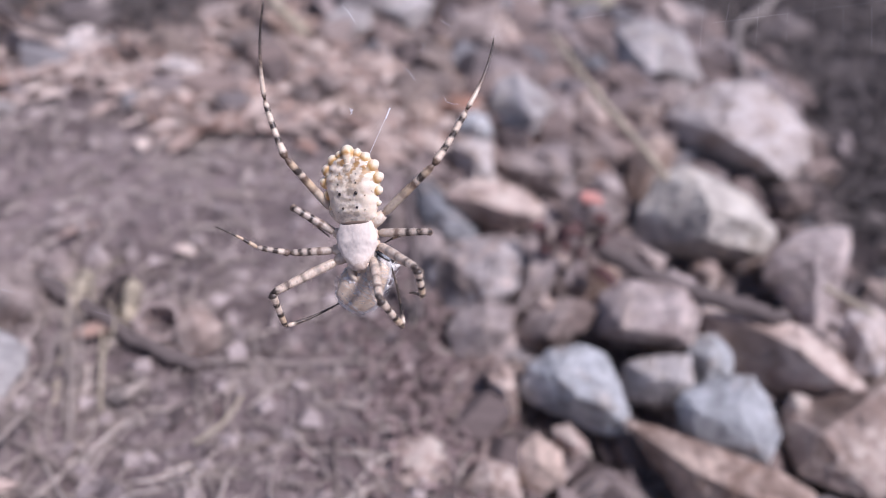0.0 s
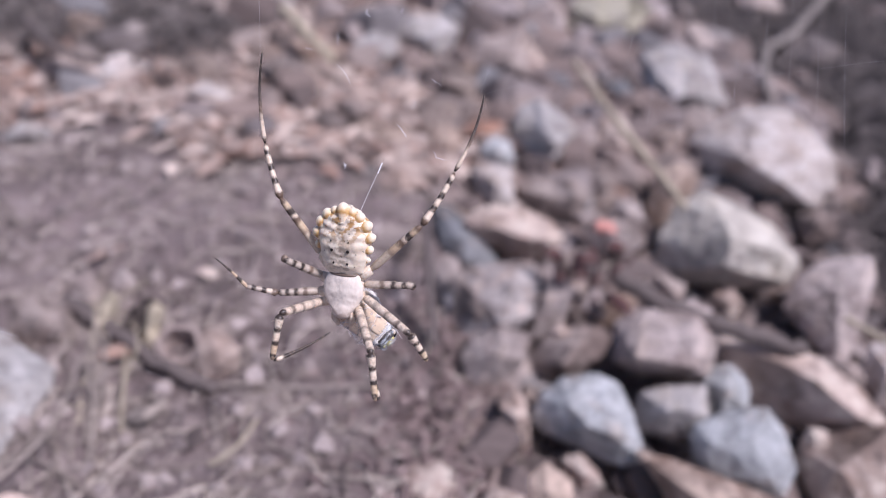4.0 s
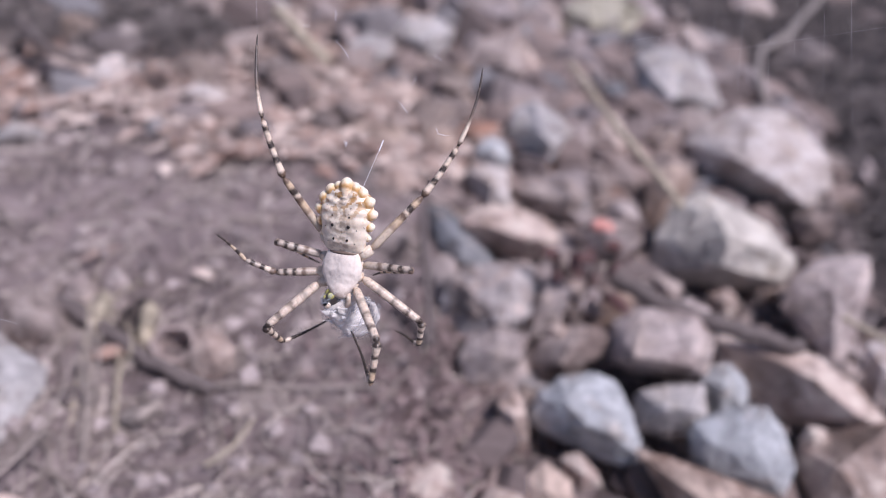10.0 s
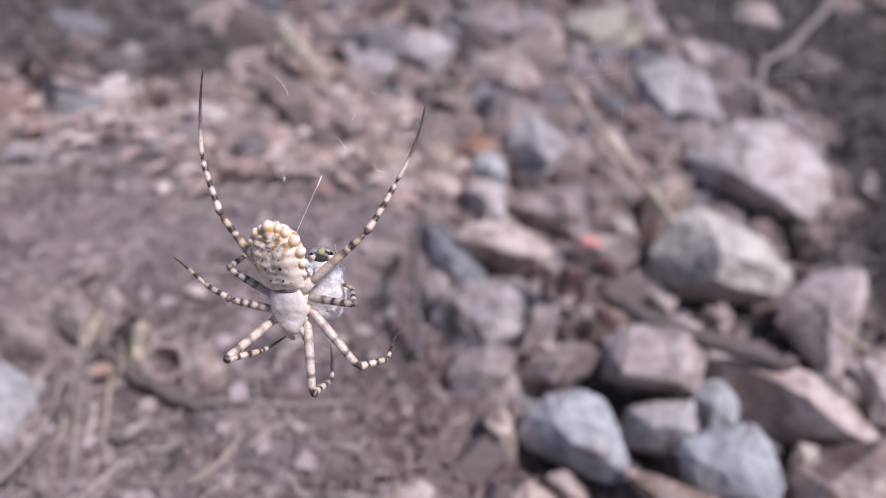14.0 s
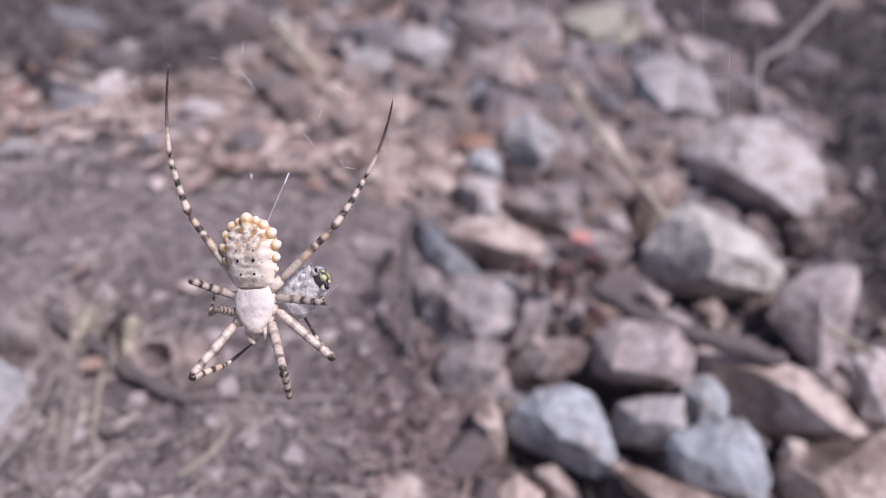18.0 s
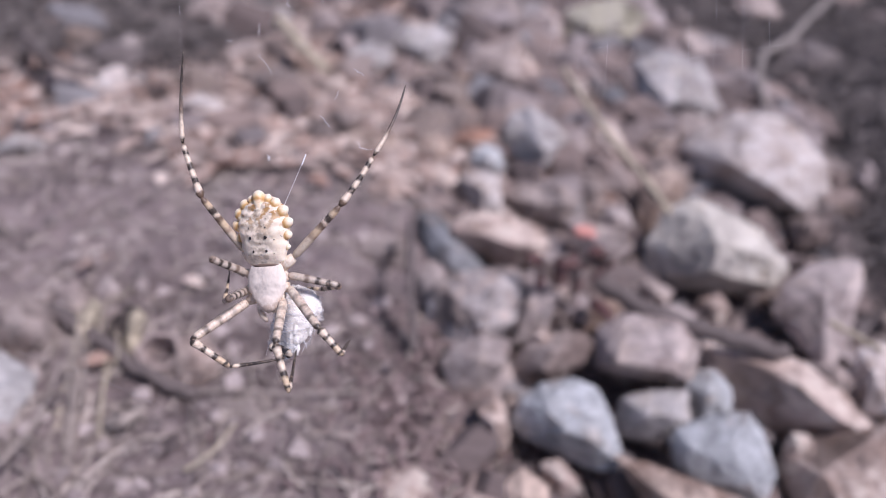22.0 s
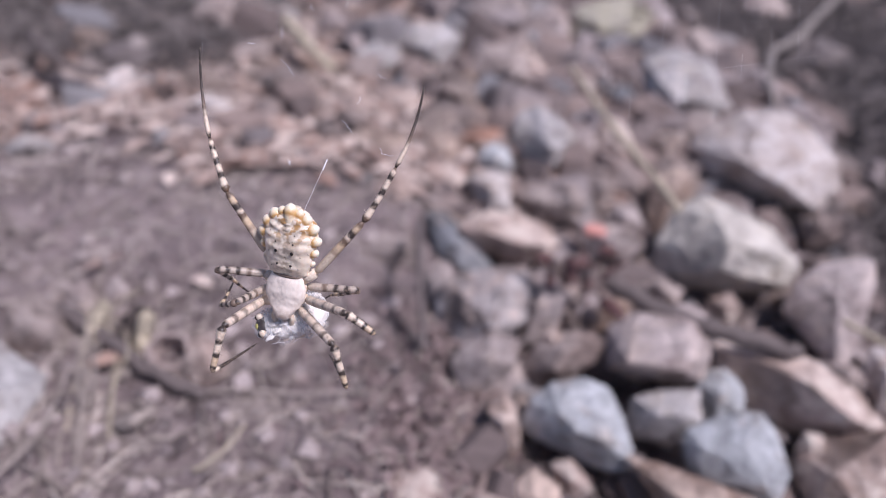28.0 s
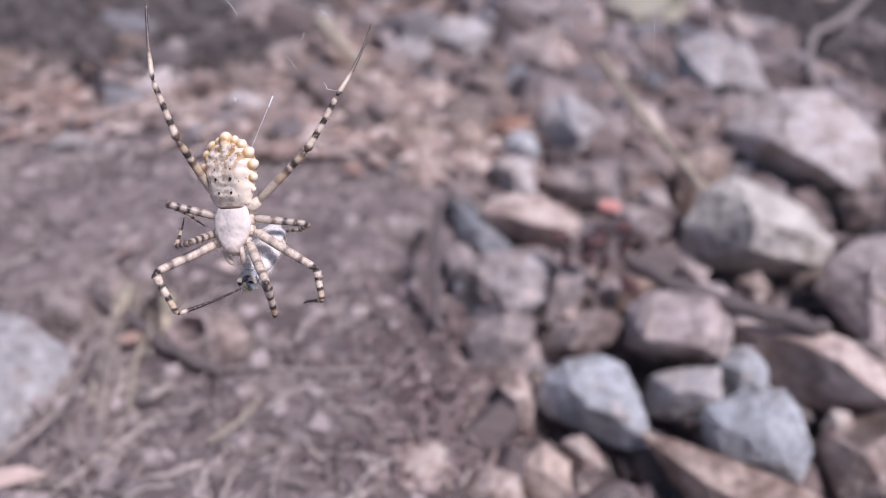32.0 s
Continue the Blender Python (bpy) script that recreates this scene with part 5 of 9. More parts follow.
left_second_tibia = leg_segment("tibia", 5.5, [0.588, 0.497, 0.475, 0.407], LEG["mid_tibia"], spider, 0, 10, 9, 0.25)
left_second_tarsus = leg_segment("tarsus", 7.8, [0.384, 0.271, 0.181, 0.113], LEG["mid_tarsus"], spider, 0.03, 6, 10, 0.0)
left_front_femur = leg_segment("femur", 12.29, [0.746, 0.836, 0.768, 0.633], LEG["front_femur"], spider, 0, 10, 11, 0.0)
left_front_tibia = leg_segment("tibia", 7.87, [0.701, 0.588, 0.565, 0.475], LEG["front_tibia"], spider, 0, 10, 12, 0.25)
left_front_tarsus = leg_segment("tarsus", 11.39, [0.407, 0.294, 0.226, 0.136], LEG["front_tarsus"], spider, 0.03, 6, 13, 0.0)
right_front_femur = leg_segment("femur", 12.98, [0.746, 0.836, 0.768, 0.633], LEG["front_femur"], spider, 0, 10, 14, 0.0)
right_front_tibia = leg_segment("tibia", 8.05, [0.701, 0.588, 0.565, 0.475], LEG["front_tibia"], spider, 0, 10, 15, 0.25)
right_front_tarsus = leg_segment("tarsus", 11.8, [0.407, 0.294, 0.226, 0.136], LEG["front_tarsus"], spider, 0.03, 6, 16, 0.0)
right_second_femur = leg_segment("femur", 13.07, [0.746, 0.836, 0.768, 0.633], LEG["front_femur"], spider, 0, 10, 17, 0.0)
right_second_tibia = leg_segment("tibia", 5.69, [0.701, 0.588, 0.565, 0.475], LEG["front_tibia"], spider, 0, 10, 18, 0.25)
right_second_tarsus = leg_segment("tarsus", 9.5, [0.407, 0.294, 0.226, 0.136], LEG["front_tarsus"], spider, 0.03, 6, 19, 0.0)
right_third_femur = leg_segment("femur", 9.35, [0.678, 0.746, 0.655, 0.542], LEG["mid_femur"], spider, 0, 10, 20, 0.0)
right_third_tibia = leg_segment("tibia", 5.5, [0.588, 0.497, 0.475, 0.407], LEG["mid_tibia"], spider, 0, 10, 21, 0.25)
right_third_tarsus = leg_segment("tarsus", 7.5, [0.384, 0.271, 0.181, 0.113], LEG["mid_tarsus"], spider, 0.03, 6, 22, 0.0)
right_rear_femur = leg_segment("femur", 12.65, [0.701, 0.746, 0.655, 0.565], LEG["rear_femur"], spider, 0.0, 10, 23, 0.0)
right_rear_tibia = leg_segment("tibia", 10.6, [0.633, 0.52, 0.497, 0.452], LEG["rear_tibia"], spider, 0.02, 10, 24, 0.25)
right_rear_tarsus = leg_segment("tarsus", 14.25, [0.452, 0.305, 0.226, 0.158], LEG["rear_tarsus"], spider, 0.05, 6, 25, 0.0)


# ---- the wrapped prey ----
def build_prey():
    prey = tagged(new("wrapped_prey"), "silk-wrapped insect with yellow and black head held by the spider", "insect")
    prof = [(0, 1.3), (0.12, 2.7), (0.35, 3.4), (0.7, 2.9), (0.88, 2.1), (1, 1.3)]
    rings = []
    for i in range(25):
        t = i / 24
        w = lerp_profile(prof, t)
        rings.append([(MM * w * math.cos(a) * (1 + 0.3 * noise.noise((t * 5, math.cos(a) * 1.5, math.sin(a) * 1.5))), MM * (-5.6 + 10.0 * t), MM * 0.7 * w * math.sin(a) * (1 + 0.25 * noise.noise((t * 7, 3 + math.cos(a) * 2, math.sin(a) * 2)))) for a in (math.tau * k / 26 for k in range(26))])
    wrap = part("silk_wrap", loft(bmesh.new(), rings), SILK, prey, "crumpled white silk wrapping")
    for e in (-1, 1):
        rings = []
        for i in range(14):
            t = i / 13
            w = lerp_profile(prof, 0.08 + 0.78 * t)
            mid, half = -math.pi / 2 + e * (0.62 - 0.25 * t), 0.75 - 0.25 * abs(2 * t - 1)
            ring = []
            for k in range(9):
                a = mid + half * (k / 4 - 1)
                ring.append((MM * w * 1.07 * math.cos(a), MM * (-4.9 + 8.2 * t), MM * (w * 0.8 * math.sin(a) - 0.1 * (k % 2) - (0.12 if e > 0 else 0))))
            for k in range(8, -1, -1):
                a = mid + half * (k / 4 - 1)
                ring.append((MM * w * 0.9 * math.cos(a), MM * (-4.9 + 8.2 * t), MM * w * 0.62 * math.sin(a)))
            rings.append(ring)
        part("wing", loft(bmesh.new(), rings), PREYTAN, prey, "folded veined tan wing under silk")
    head = part("head", blob(bmesh.new(), (0, MM * 4.2, 0), (MM * 1.75, MM * 1.15, MM * 1.35), 18, 12), PREYDARK, prey, "broad dark insect head")
    for e in (-1, 1):
        part("eye", blob(bmesh.new(), (MM * e * 1.38, MM * 4.5, MM * 0.6), (MM * 0.55, MM * 0.7, MM * 0.85), 12, 8), EYE, head, "large black eye")
        part("cheek", blob(bmesh.new(), (MM * e * 0.85, MM * 4.95, MM * -0.35), (MM * 0.34, MM * 0.36, MM * 0.5), 12, 8), YELLOW, head, "yellow face patch")
        part("eye_ring", blob(bmesh.new(), (MM * e * 1.36, MM * 4.42, MM * 0.6), (MM * 0.6, MM * 0.62, MM * 0.98), 12, 8), TANSKIN, head, "pale ring round the eye")
    part("face", blob(bmesh.new(), (0, MM * 4.95, MM * 0.35), (MM * 0.62, MM * 0.46, MM * 0.85), 14, 10), YELLOW, head, "yellow-green face plate")
    part("jaw", blob(bmesh.new(), (0, MM * 5.15, MM * -0.75), (MM * 0.6, MM * 0.4, MM * 0.42), 12, 8), YELLOW, head, "yellow jaw")
    for i, (x, y, z) in enumerate(((2.2, -1.5, -0.6), (-2.3, 0.2, -0.4), (1.6, 1.8, -1.0), (-1.8, -3.0, -0.4))):
        d = 1 if x > 0 else -1
        part("leg", tube(bmesh.new(), curve_points([(MM * x, MM * y, MM * z), (MM * (x + 0.5 * d), MM * (y - 0.8), MM * (z + 0.5)), (MM * (x + 0.2 * d), MM * (y - 2.1), MM * (z + 0.2))], 8), [MM * 0.16] * 5 + [MM * 0.1] * 3, 6), PREYDARK, prey, "dark folded insect leg")
    rings = []
    for i in range(15):
        t = i / 14
        w = lerp_profile(prof, 0.05 + 0.85 * t) * 1.12
        rings.append([(MM * w * math.cos(a) * (1 + 0.4 * noise.noise((t * 6, math.cos(a) * 2, 7 + math.sin(a) * 2))), MM * (-5.6 + 9.4 * t), MM * 0.8 * w * math.sin(a) * (1 + 0.25 * noise.noise((t * 4, 9 + math.cos(a) * 2, math.sin(a) * 2)))) for a in (math.tau * k / 22 for k in range(22))])
    part("silk_veil", loft(bmesh.new(), rings), VEIL, wrap, "thin torn veil of loose silk")
    rings = []
    for i in range(13):
        t = i / 12
        w = 2.3 * math.sqrt(max(0.02, 1 - (t * 0.97) ** 2)) + 0.1
        rings.append([(MM * w * math.cos(a) * (1 + 0.3 * noise.noise((t * 3, math.cos(a) * 2, 4 + math.sin(a) * 2))), MM * (3.0 + 3.0 * t), MM * 0.85 * w * math.sin(a) * (1 + 0.25 * noise.noise((t * 4, 5 + math.cos(a) * 2, math.sin(a) * 2)))) for a in (math.tau * k / 20 for k in range(20))])
    part("head_veil", loft(bmesh.new(), rings), HEADVEIL, head, "thin bluish veil of silk over the head")
    # loose silk strands over the wrap
    rng = random.Random(8)
    for i in range(14):
        a0, y0, tw = rng.uniform(0, math.tau), rng.uniform(-4, 0), rng.uniform(1.2, 3.0) * rng.choice((-1, 1))
        pts = []
        for k in range(14):
            u = k / 13
            y = y0 + rng.uniform(3.2, 3.6) * u
            t = (y + 5.6) / 10
            w = lerp_profile(prof, t) * 1.05
            a = a0 + tw * u
            pts.append((MM * w * math.cos(a), MM * y, MM * w * 0.88 * math.sin(a)))
        part("silk_strand", tube(bmesh.new(), pts, [MM * 0.034] * 14, 5), THREAD, wrap)
    for i in range(10):
        a, y0, L = rng.uniform(0, math.tau), rng.uniform(-5, 3), rng.uniform(2.0, 4.5)
        w = lerp_profile(prof, (y0 + 5.6) / 10)
        pts = [(MM * (w * math.cos(a) * (1 + 0.22 * u) + 0.4 * math.sin(5 * u + i)), MM * (y0 + L * (u - 0.3)), MM * (0.75 * w * math.sin(a) * (1 + 0.2 * u))) for u in (0, 0.25, 0.5, 0.75, 1)]
        part("loose_strand", tube(bmesh.new(), curve_points(pts, 10), [MM * 0.026] * 10, 5), THREAD, wrap)
    # crumpled folds of silk standing out of the wrap
    for i in range(20):
        a, y0 = rng.uniform(0, math.tau), rng.uniform(-4.6, 3.4)
        w = lerp_profile(prof, (y0 + 5.6) / 10)
        fold = bmesh.new()
        turn = Euler((rng.uniform(-0.5, 0.5), rng.uniform(-0.6, 0.6), rng.uniform(-0.9, 0.9)))
        blob(fold, (MM * w * 0.94 * math.cos(a), MM * y0, MM * w * 0.68 * math.sin(a)), (MM * rng.uniform(0.25, 0.6), MM * rng.uniform(0.7, 1.7), MM * rng.uniform(0.2, 0.45)), 12, 8, turn.to_matrix())
        for v in fold.verts:
            q = v.co / MM
            v.co += Vector((noise.noise(q * 1.7), noise.noise(q * 1.7 + Vector((9, 0, 0))), noise.noise(q * 1.7 + Vector((0, 9, 0))))) * MM * 0.35
        part("silk_fold", fold, SILK, wrap)
    for ob in (prey, *prey.children_recursive):
        if ob.type == "MESH":
            ob.data.transform(Matrix.Diagonal((1.16, 1.2, 0.9, 1)))
    return prey


prey = build_prey()


# ---- the web ----
def build_web():
    web = tagged(new("spider_web"), "fine torn orb web with loose silk tufts round the spider", "spider web")

    rng = random.Random(21)

    def thread(pts, r, name="thread", n=10, label=""):
        p = curve_points([(x * MM, y * MM, z * MM) for x, y, z in pts], n)
        radii = [MM * r] * n
        if name == "silk_tuft":
            p = [q + Vector((rng.gauss(0, 0.16), rng.gauss(0, 0.1), rng.gauss(0, 0.2))) * MM for q in p]
            radii = [MM * r * (0.35 + 0.9 * math.sin(math.pi * (i + 0.4) / n)) for i in range(n)]
        part(name, tube(bmesh.new(), p, radii, 5), THREAD, web, label)

    thread([(7.51, 19.67, 0.0), (5.82, 16.02, 0.0), (2.83, 9.6, -0.0)], 0.035, "stabilizing_thread", label="thick white silk line from the tail")
    thread([(7.51, 19.67, 0.0), (7.21, 18.98, 0.0), (6.71, 17.8, 0.0)], 0.13, "silk_knot", label="white silk knot")
    thread([(5.23, 46.66, 0.0), (4.93, 45.97, 0.0), (5.81, 45.27, 0.0)], 0.04, "silk_tuft", label="curled white silk shred")
    thread([(-0.12, 42.72, 0.0), (-0.13, 40.45, 0.0)], 0.035, "silk_tuft")
    thread([(-0.04, 37.48, 0.0), (0.94, 35.5, 0.0), (2.12, 33.92, 0.0)], 0.035, "silk_tuft")
    thread([(12.78, 29.14, -0.0), (13.57, 30.52, 0.0)], 0.035, "silk_tuft")
    thread([(10.1, 26.58, 0.0), (11.38, 25.19, 0.0), (11.58, 24.1, 0.0)], 0.04, "silk_tuft")
    thread([(16.26, 34.47, 0.0), (17.93, 33.08, 0.0)], 0.03, "silk_tuft")
    thread([(0.89, 19.79, -0.0), (0.98, 18.8, 0.0)], 0.09, "silk_tuft")
    thread([(16.51, 21.62, -0.0), (17.3, 20.63, 0.0), (18.68, 20.23, 0.0)], 0.035, "silk_tuft")
    thread([(-5.96, 40.07, 0.0), (-4.78, 39.67, 0.0)], 0.035, "silk_tuft")
    thread([(11.45, 46.94, 0.0), (11.05, 45.95, 0.0)], 0.035, "silk_tuft")
    thread([(-13.78, 38.32, 0.0), (-14.18, 66.98, 0.0)], 0.006)
    thread([(24.84, 31.28, 0.0), (32.56, 33.23, 0.0), (61.23, 37.09, 0.0)], 0.0045)
    thread([(24.84, 31.28, 0.0), (36.62, 66.82, 0.0)], 0.004)
    thread([(-44.6, -13.74, -2.0), (-33.95, -17.64, -3.0), (-22.11, -23.96, -4.0)], 0.0055)
    thread([(-64.43, -7.97, 0.0), (-56.53, -10.47, 0.0)], 0.012)
    thread([(62.21, 33.13, 0.0), (78.03, 34.86, 0.0), (95.82, 36.98, 0.0)], 0.0065)
    thread([(53.38, 52.93, 0.0), (52.16, 43.05, 0.0), (49.36, 32.19, 0.0)], 0.006)
    thread([(58.62, 52.91, 0.0), (56.8, 42.05, 0.0), (54.28, 26.24, 0.0)], 0.006)
    thread([(63.85, 52.89, 0.0), (61.45, 43.02, 0.0), (59.2, 20.29, 0.0)], 0.006)
    thread([(66.72, 52.89, 0.0), (66.09, 42.02, 0.0), (64.18, 32.14, 0.0)], 0.006)
    thread([(71.96, 52.87, 0.0), (70.74, 42.99, 0.0), (69.1, 26.19, 0.0)], 0.006)
    thread([(77.2, 52.85, 0.0), (75.38, 41.99, 0.0), (74.03, 20.25, 0.0)], 0.006)
    thread([(80.06, 52.84, 0.0), (80.03, 42.96, 0.0), (79.01, 32.09, -0.0)], 0.006)
    thread([(85.3, 52.83, 0.0), (84.67, 41.96, 0.0), (83.93, 26.15, 0.0)], 0.006)
    thread([(90.54, 52.81, 0.0), (89.32, 42.93, 0.0), (88.85, 20.2, 0.0)], 0.006)
    thread([(-64.43, -7.97, 0.0), (-185.57, -93.48, -121.41)], 0.003, "anchor_thread")
    thread([(95.82, 36.98, 0.0), (344.01, -73.92, -255.92)], 0.003, "anchor_thread")
    return web


web = build_web()


# ---- what moves ----
def motions():
    walk(spider, [
        (0, pose(-0.08603, -0.20452, 0.16724, 56.6, -20.51, -8.4)),
        (0.5, pose(-0.08532, -0.20363, 0.16647, 57.04, -21.78, -7.06)),
        (1, pose(-0.0864, -0.20371, 0.16734, 57.41, -23.05, -5.89)),
        (1.5, pose(-0.08719, -0.20252, 0.16562, 62.51, -18.42, -7.18)),
        (2, pose(-0.08692, -0.20196, 0.1662, 73.29, -12.06, -9.13)),
        (2.5, pose(-0.08688, -0.20252, 0.16463, 70.5, -11.91, -9.9)),
        (3, pose(-0.0868, -0.20217, 0.16511, 66.96, -12.01, -10.67)),
        (3.5, pose(-0.08574, -0.20363, 0.16558, 68.4, -9.9, -9.95)),
        (5.5, pose(-0.08695, -0.20705, 0.16786, 72.49, -2.76, -6.94)),
        (6, pose(-0.08796, -0.20721, 0.16797, 73.3, -1.16, -6.25)),
        (6.5, pose(-0.08768, -0.20578, 0.16785, 76.42, -0.23, -7.26)),
        (7, pose(-0.0878, -0.20561, 0.16737, 79.28, 0.69, -8.37)),
        (7.5, pose(-0.08765, -0.20707, 0.16775, 78.43, 0.68, -8.62)),
        (8, pose(-0.08802, -0.20602, 0.16796, 77.51, 0.68, -8.76)),
        (8.5, pose(-0.08764, -0.20552, 0.16726, 70.08, -1.21, -9.19)),
        (9, pose(-0.08833, -0.20467, 0.16709, 55.09, -4.32, -8.61)),
        (9.5, pose(-0.08777, -0.20496, 0.16768, 58.3, -6.83, -10.54)),
        (10, pose(-0.08647, -0.20427, 0.1674, 63.96, -8.32, -12.73)),
        (10.5, pose(-0.08726, -0.20585, 0.16754, 71.15, -10.68, -13.39)),
        (11, pose(-0.08746, -0.20666, 0.16934, 75.58, -13.66, -13.94)),
        (11.5, pose(-0.08702, -0.206, 0.16804, 76.71, -14.46, -13.97)),
        (12, pose(-0.08609, -0.20609, 0.16778, 77.64, -15.53, -14.17)),
        (12.5, pose(-0.08612, -0.20648, 0.16703, 78.82, -14.03, -14.12)),
        (13, pose(-0.0857, -0.20665, 0.16672, 79.8, -12.63, -14.03)),
        (13.5, pose(-0.08519, -0.20669, 0.16746, 78.86, -15.16, -13.13)),
        (14, pose(-0.08585, -0.20655, 0.1667, 77.45, -17.78, -12.3)),
        (14.5, pose(-0.0854, -0.2074, 0.16661, 77.32, -16.69, -12.08)),
        (16.5, pose(-0.08425, -0.20854, 0.16764, 76.35, -11.83, -11.46)),
        (17, pose(-0.08697, -0.20696, 0.16773, 75.85, -11.17, -11.62)),
        (17.5, pose(-0.08516, -0.20786, 0.16716, 68.09, -13.24, -7.12)),
        (18, pose(-0.0855, -0.20835, 0.1664, 57.33, -15.19, -2.64)),
        (18.5, pose(-0.0848, -0.20799, 0.16604, 66.61, -13.66, -4.09)),
        (19, pose(-0.08528, -0.20869, 0.16671, 74.04, -12.19, -5.07)),
        (19.5, pose(-0.08568, -0.20822, 0.16676, 69.64, -13.12, -5.91)),
        (20, pose(-0.08542, -0.20752, 0.16775, 61.13, -15.18, -6.14)),
        (20.5, pose(-0.08674, -0.20766, 0.16837, 65.55, -15.05, -6.25)),
        (21, pose(-0.0853, -0.20864, 0.16786, 68.29, -15.14, -6.03)),
        (21.5, pose(-0.08689, -0.20785, 0.16752, 61.56, -16.4, -5.53)),
        (22, pose(-0.0861, -0.20611, 0.16803, 57.7, -16.85, -5.27)),
        (22.5, pose(-0.087, -0.20702, 0.16776, 57.45, -15.97, -5.28)),
        (23, pose(-0.08618, -0.2073, 0.1679, 57.26, -14.98, -5.29)),
        (23.5, pose(-0.08729, -0.20657, 0.16791, 57.05, -14.09, -5.27)),
        (24, pose(-0.08751, -0.20738, 0.16765, 56.9, -13.17, -5.3)),
        (24.5, pose(-0.08784, -0.20686, 0.16819, 61.16, -9.65, -7.37)),
        (25, pose(-0.08731, -0.20758, 0.16818, 65.48, -6.28, -9.56)),
        (25.5, pose(-0.08807, -0.20658, 0.16747, 66.69, -5.46, -9.77)),
        (27.5, pose(-0.08611, -0.20636, 0.16747, 70.43, -2.1, -10.04)),
        (28, pose(-0.08451, -0.20723, 0.16673, 71.17, -1.15, -9.92)),
        (28.5, pose(-0.08567, -0.20627, 0.16577, 72.55, -1.82, -7.61)),
        (29, pose(-0.08466, -0.20754, 0.16701, 73.56, -2.53, -5.16)),
        (29.5, pose(-0.08545, -0.20705, 0.16878, 79.68, 0.05, -4.46)),
        (30, pose(-0.08599, -0.20645, 0.16832, 84.57, 2.22, -3.6)),
        (30.5, pose(-0.08596, -0.20744, 0.16691, 81.75, 0.15, -2.65)),
        (31, pose(-0.08528, -0.20863, 0.16783, 78.11, -1.61, -1.15)),
        (31.5, pose(-0.08522, -0.20828, 0.1687, 70.28, -6.8, -4.65)),
        (32, pose(-0.08411, -0.20898, 0.16771, 57.97, -14.18, -6.09)),
    ])
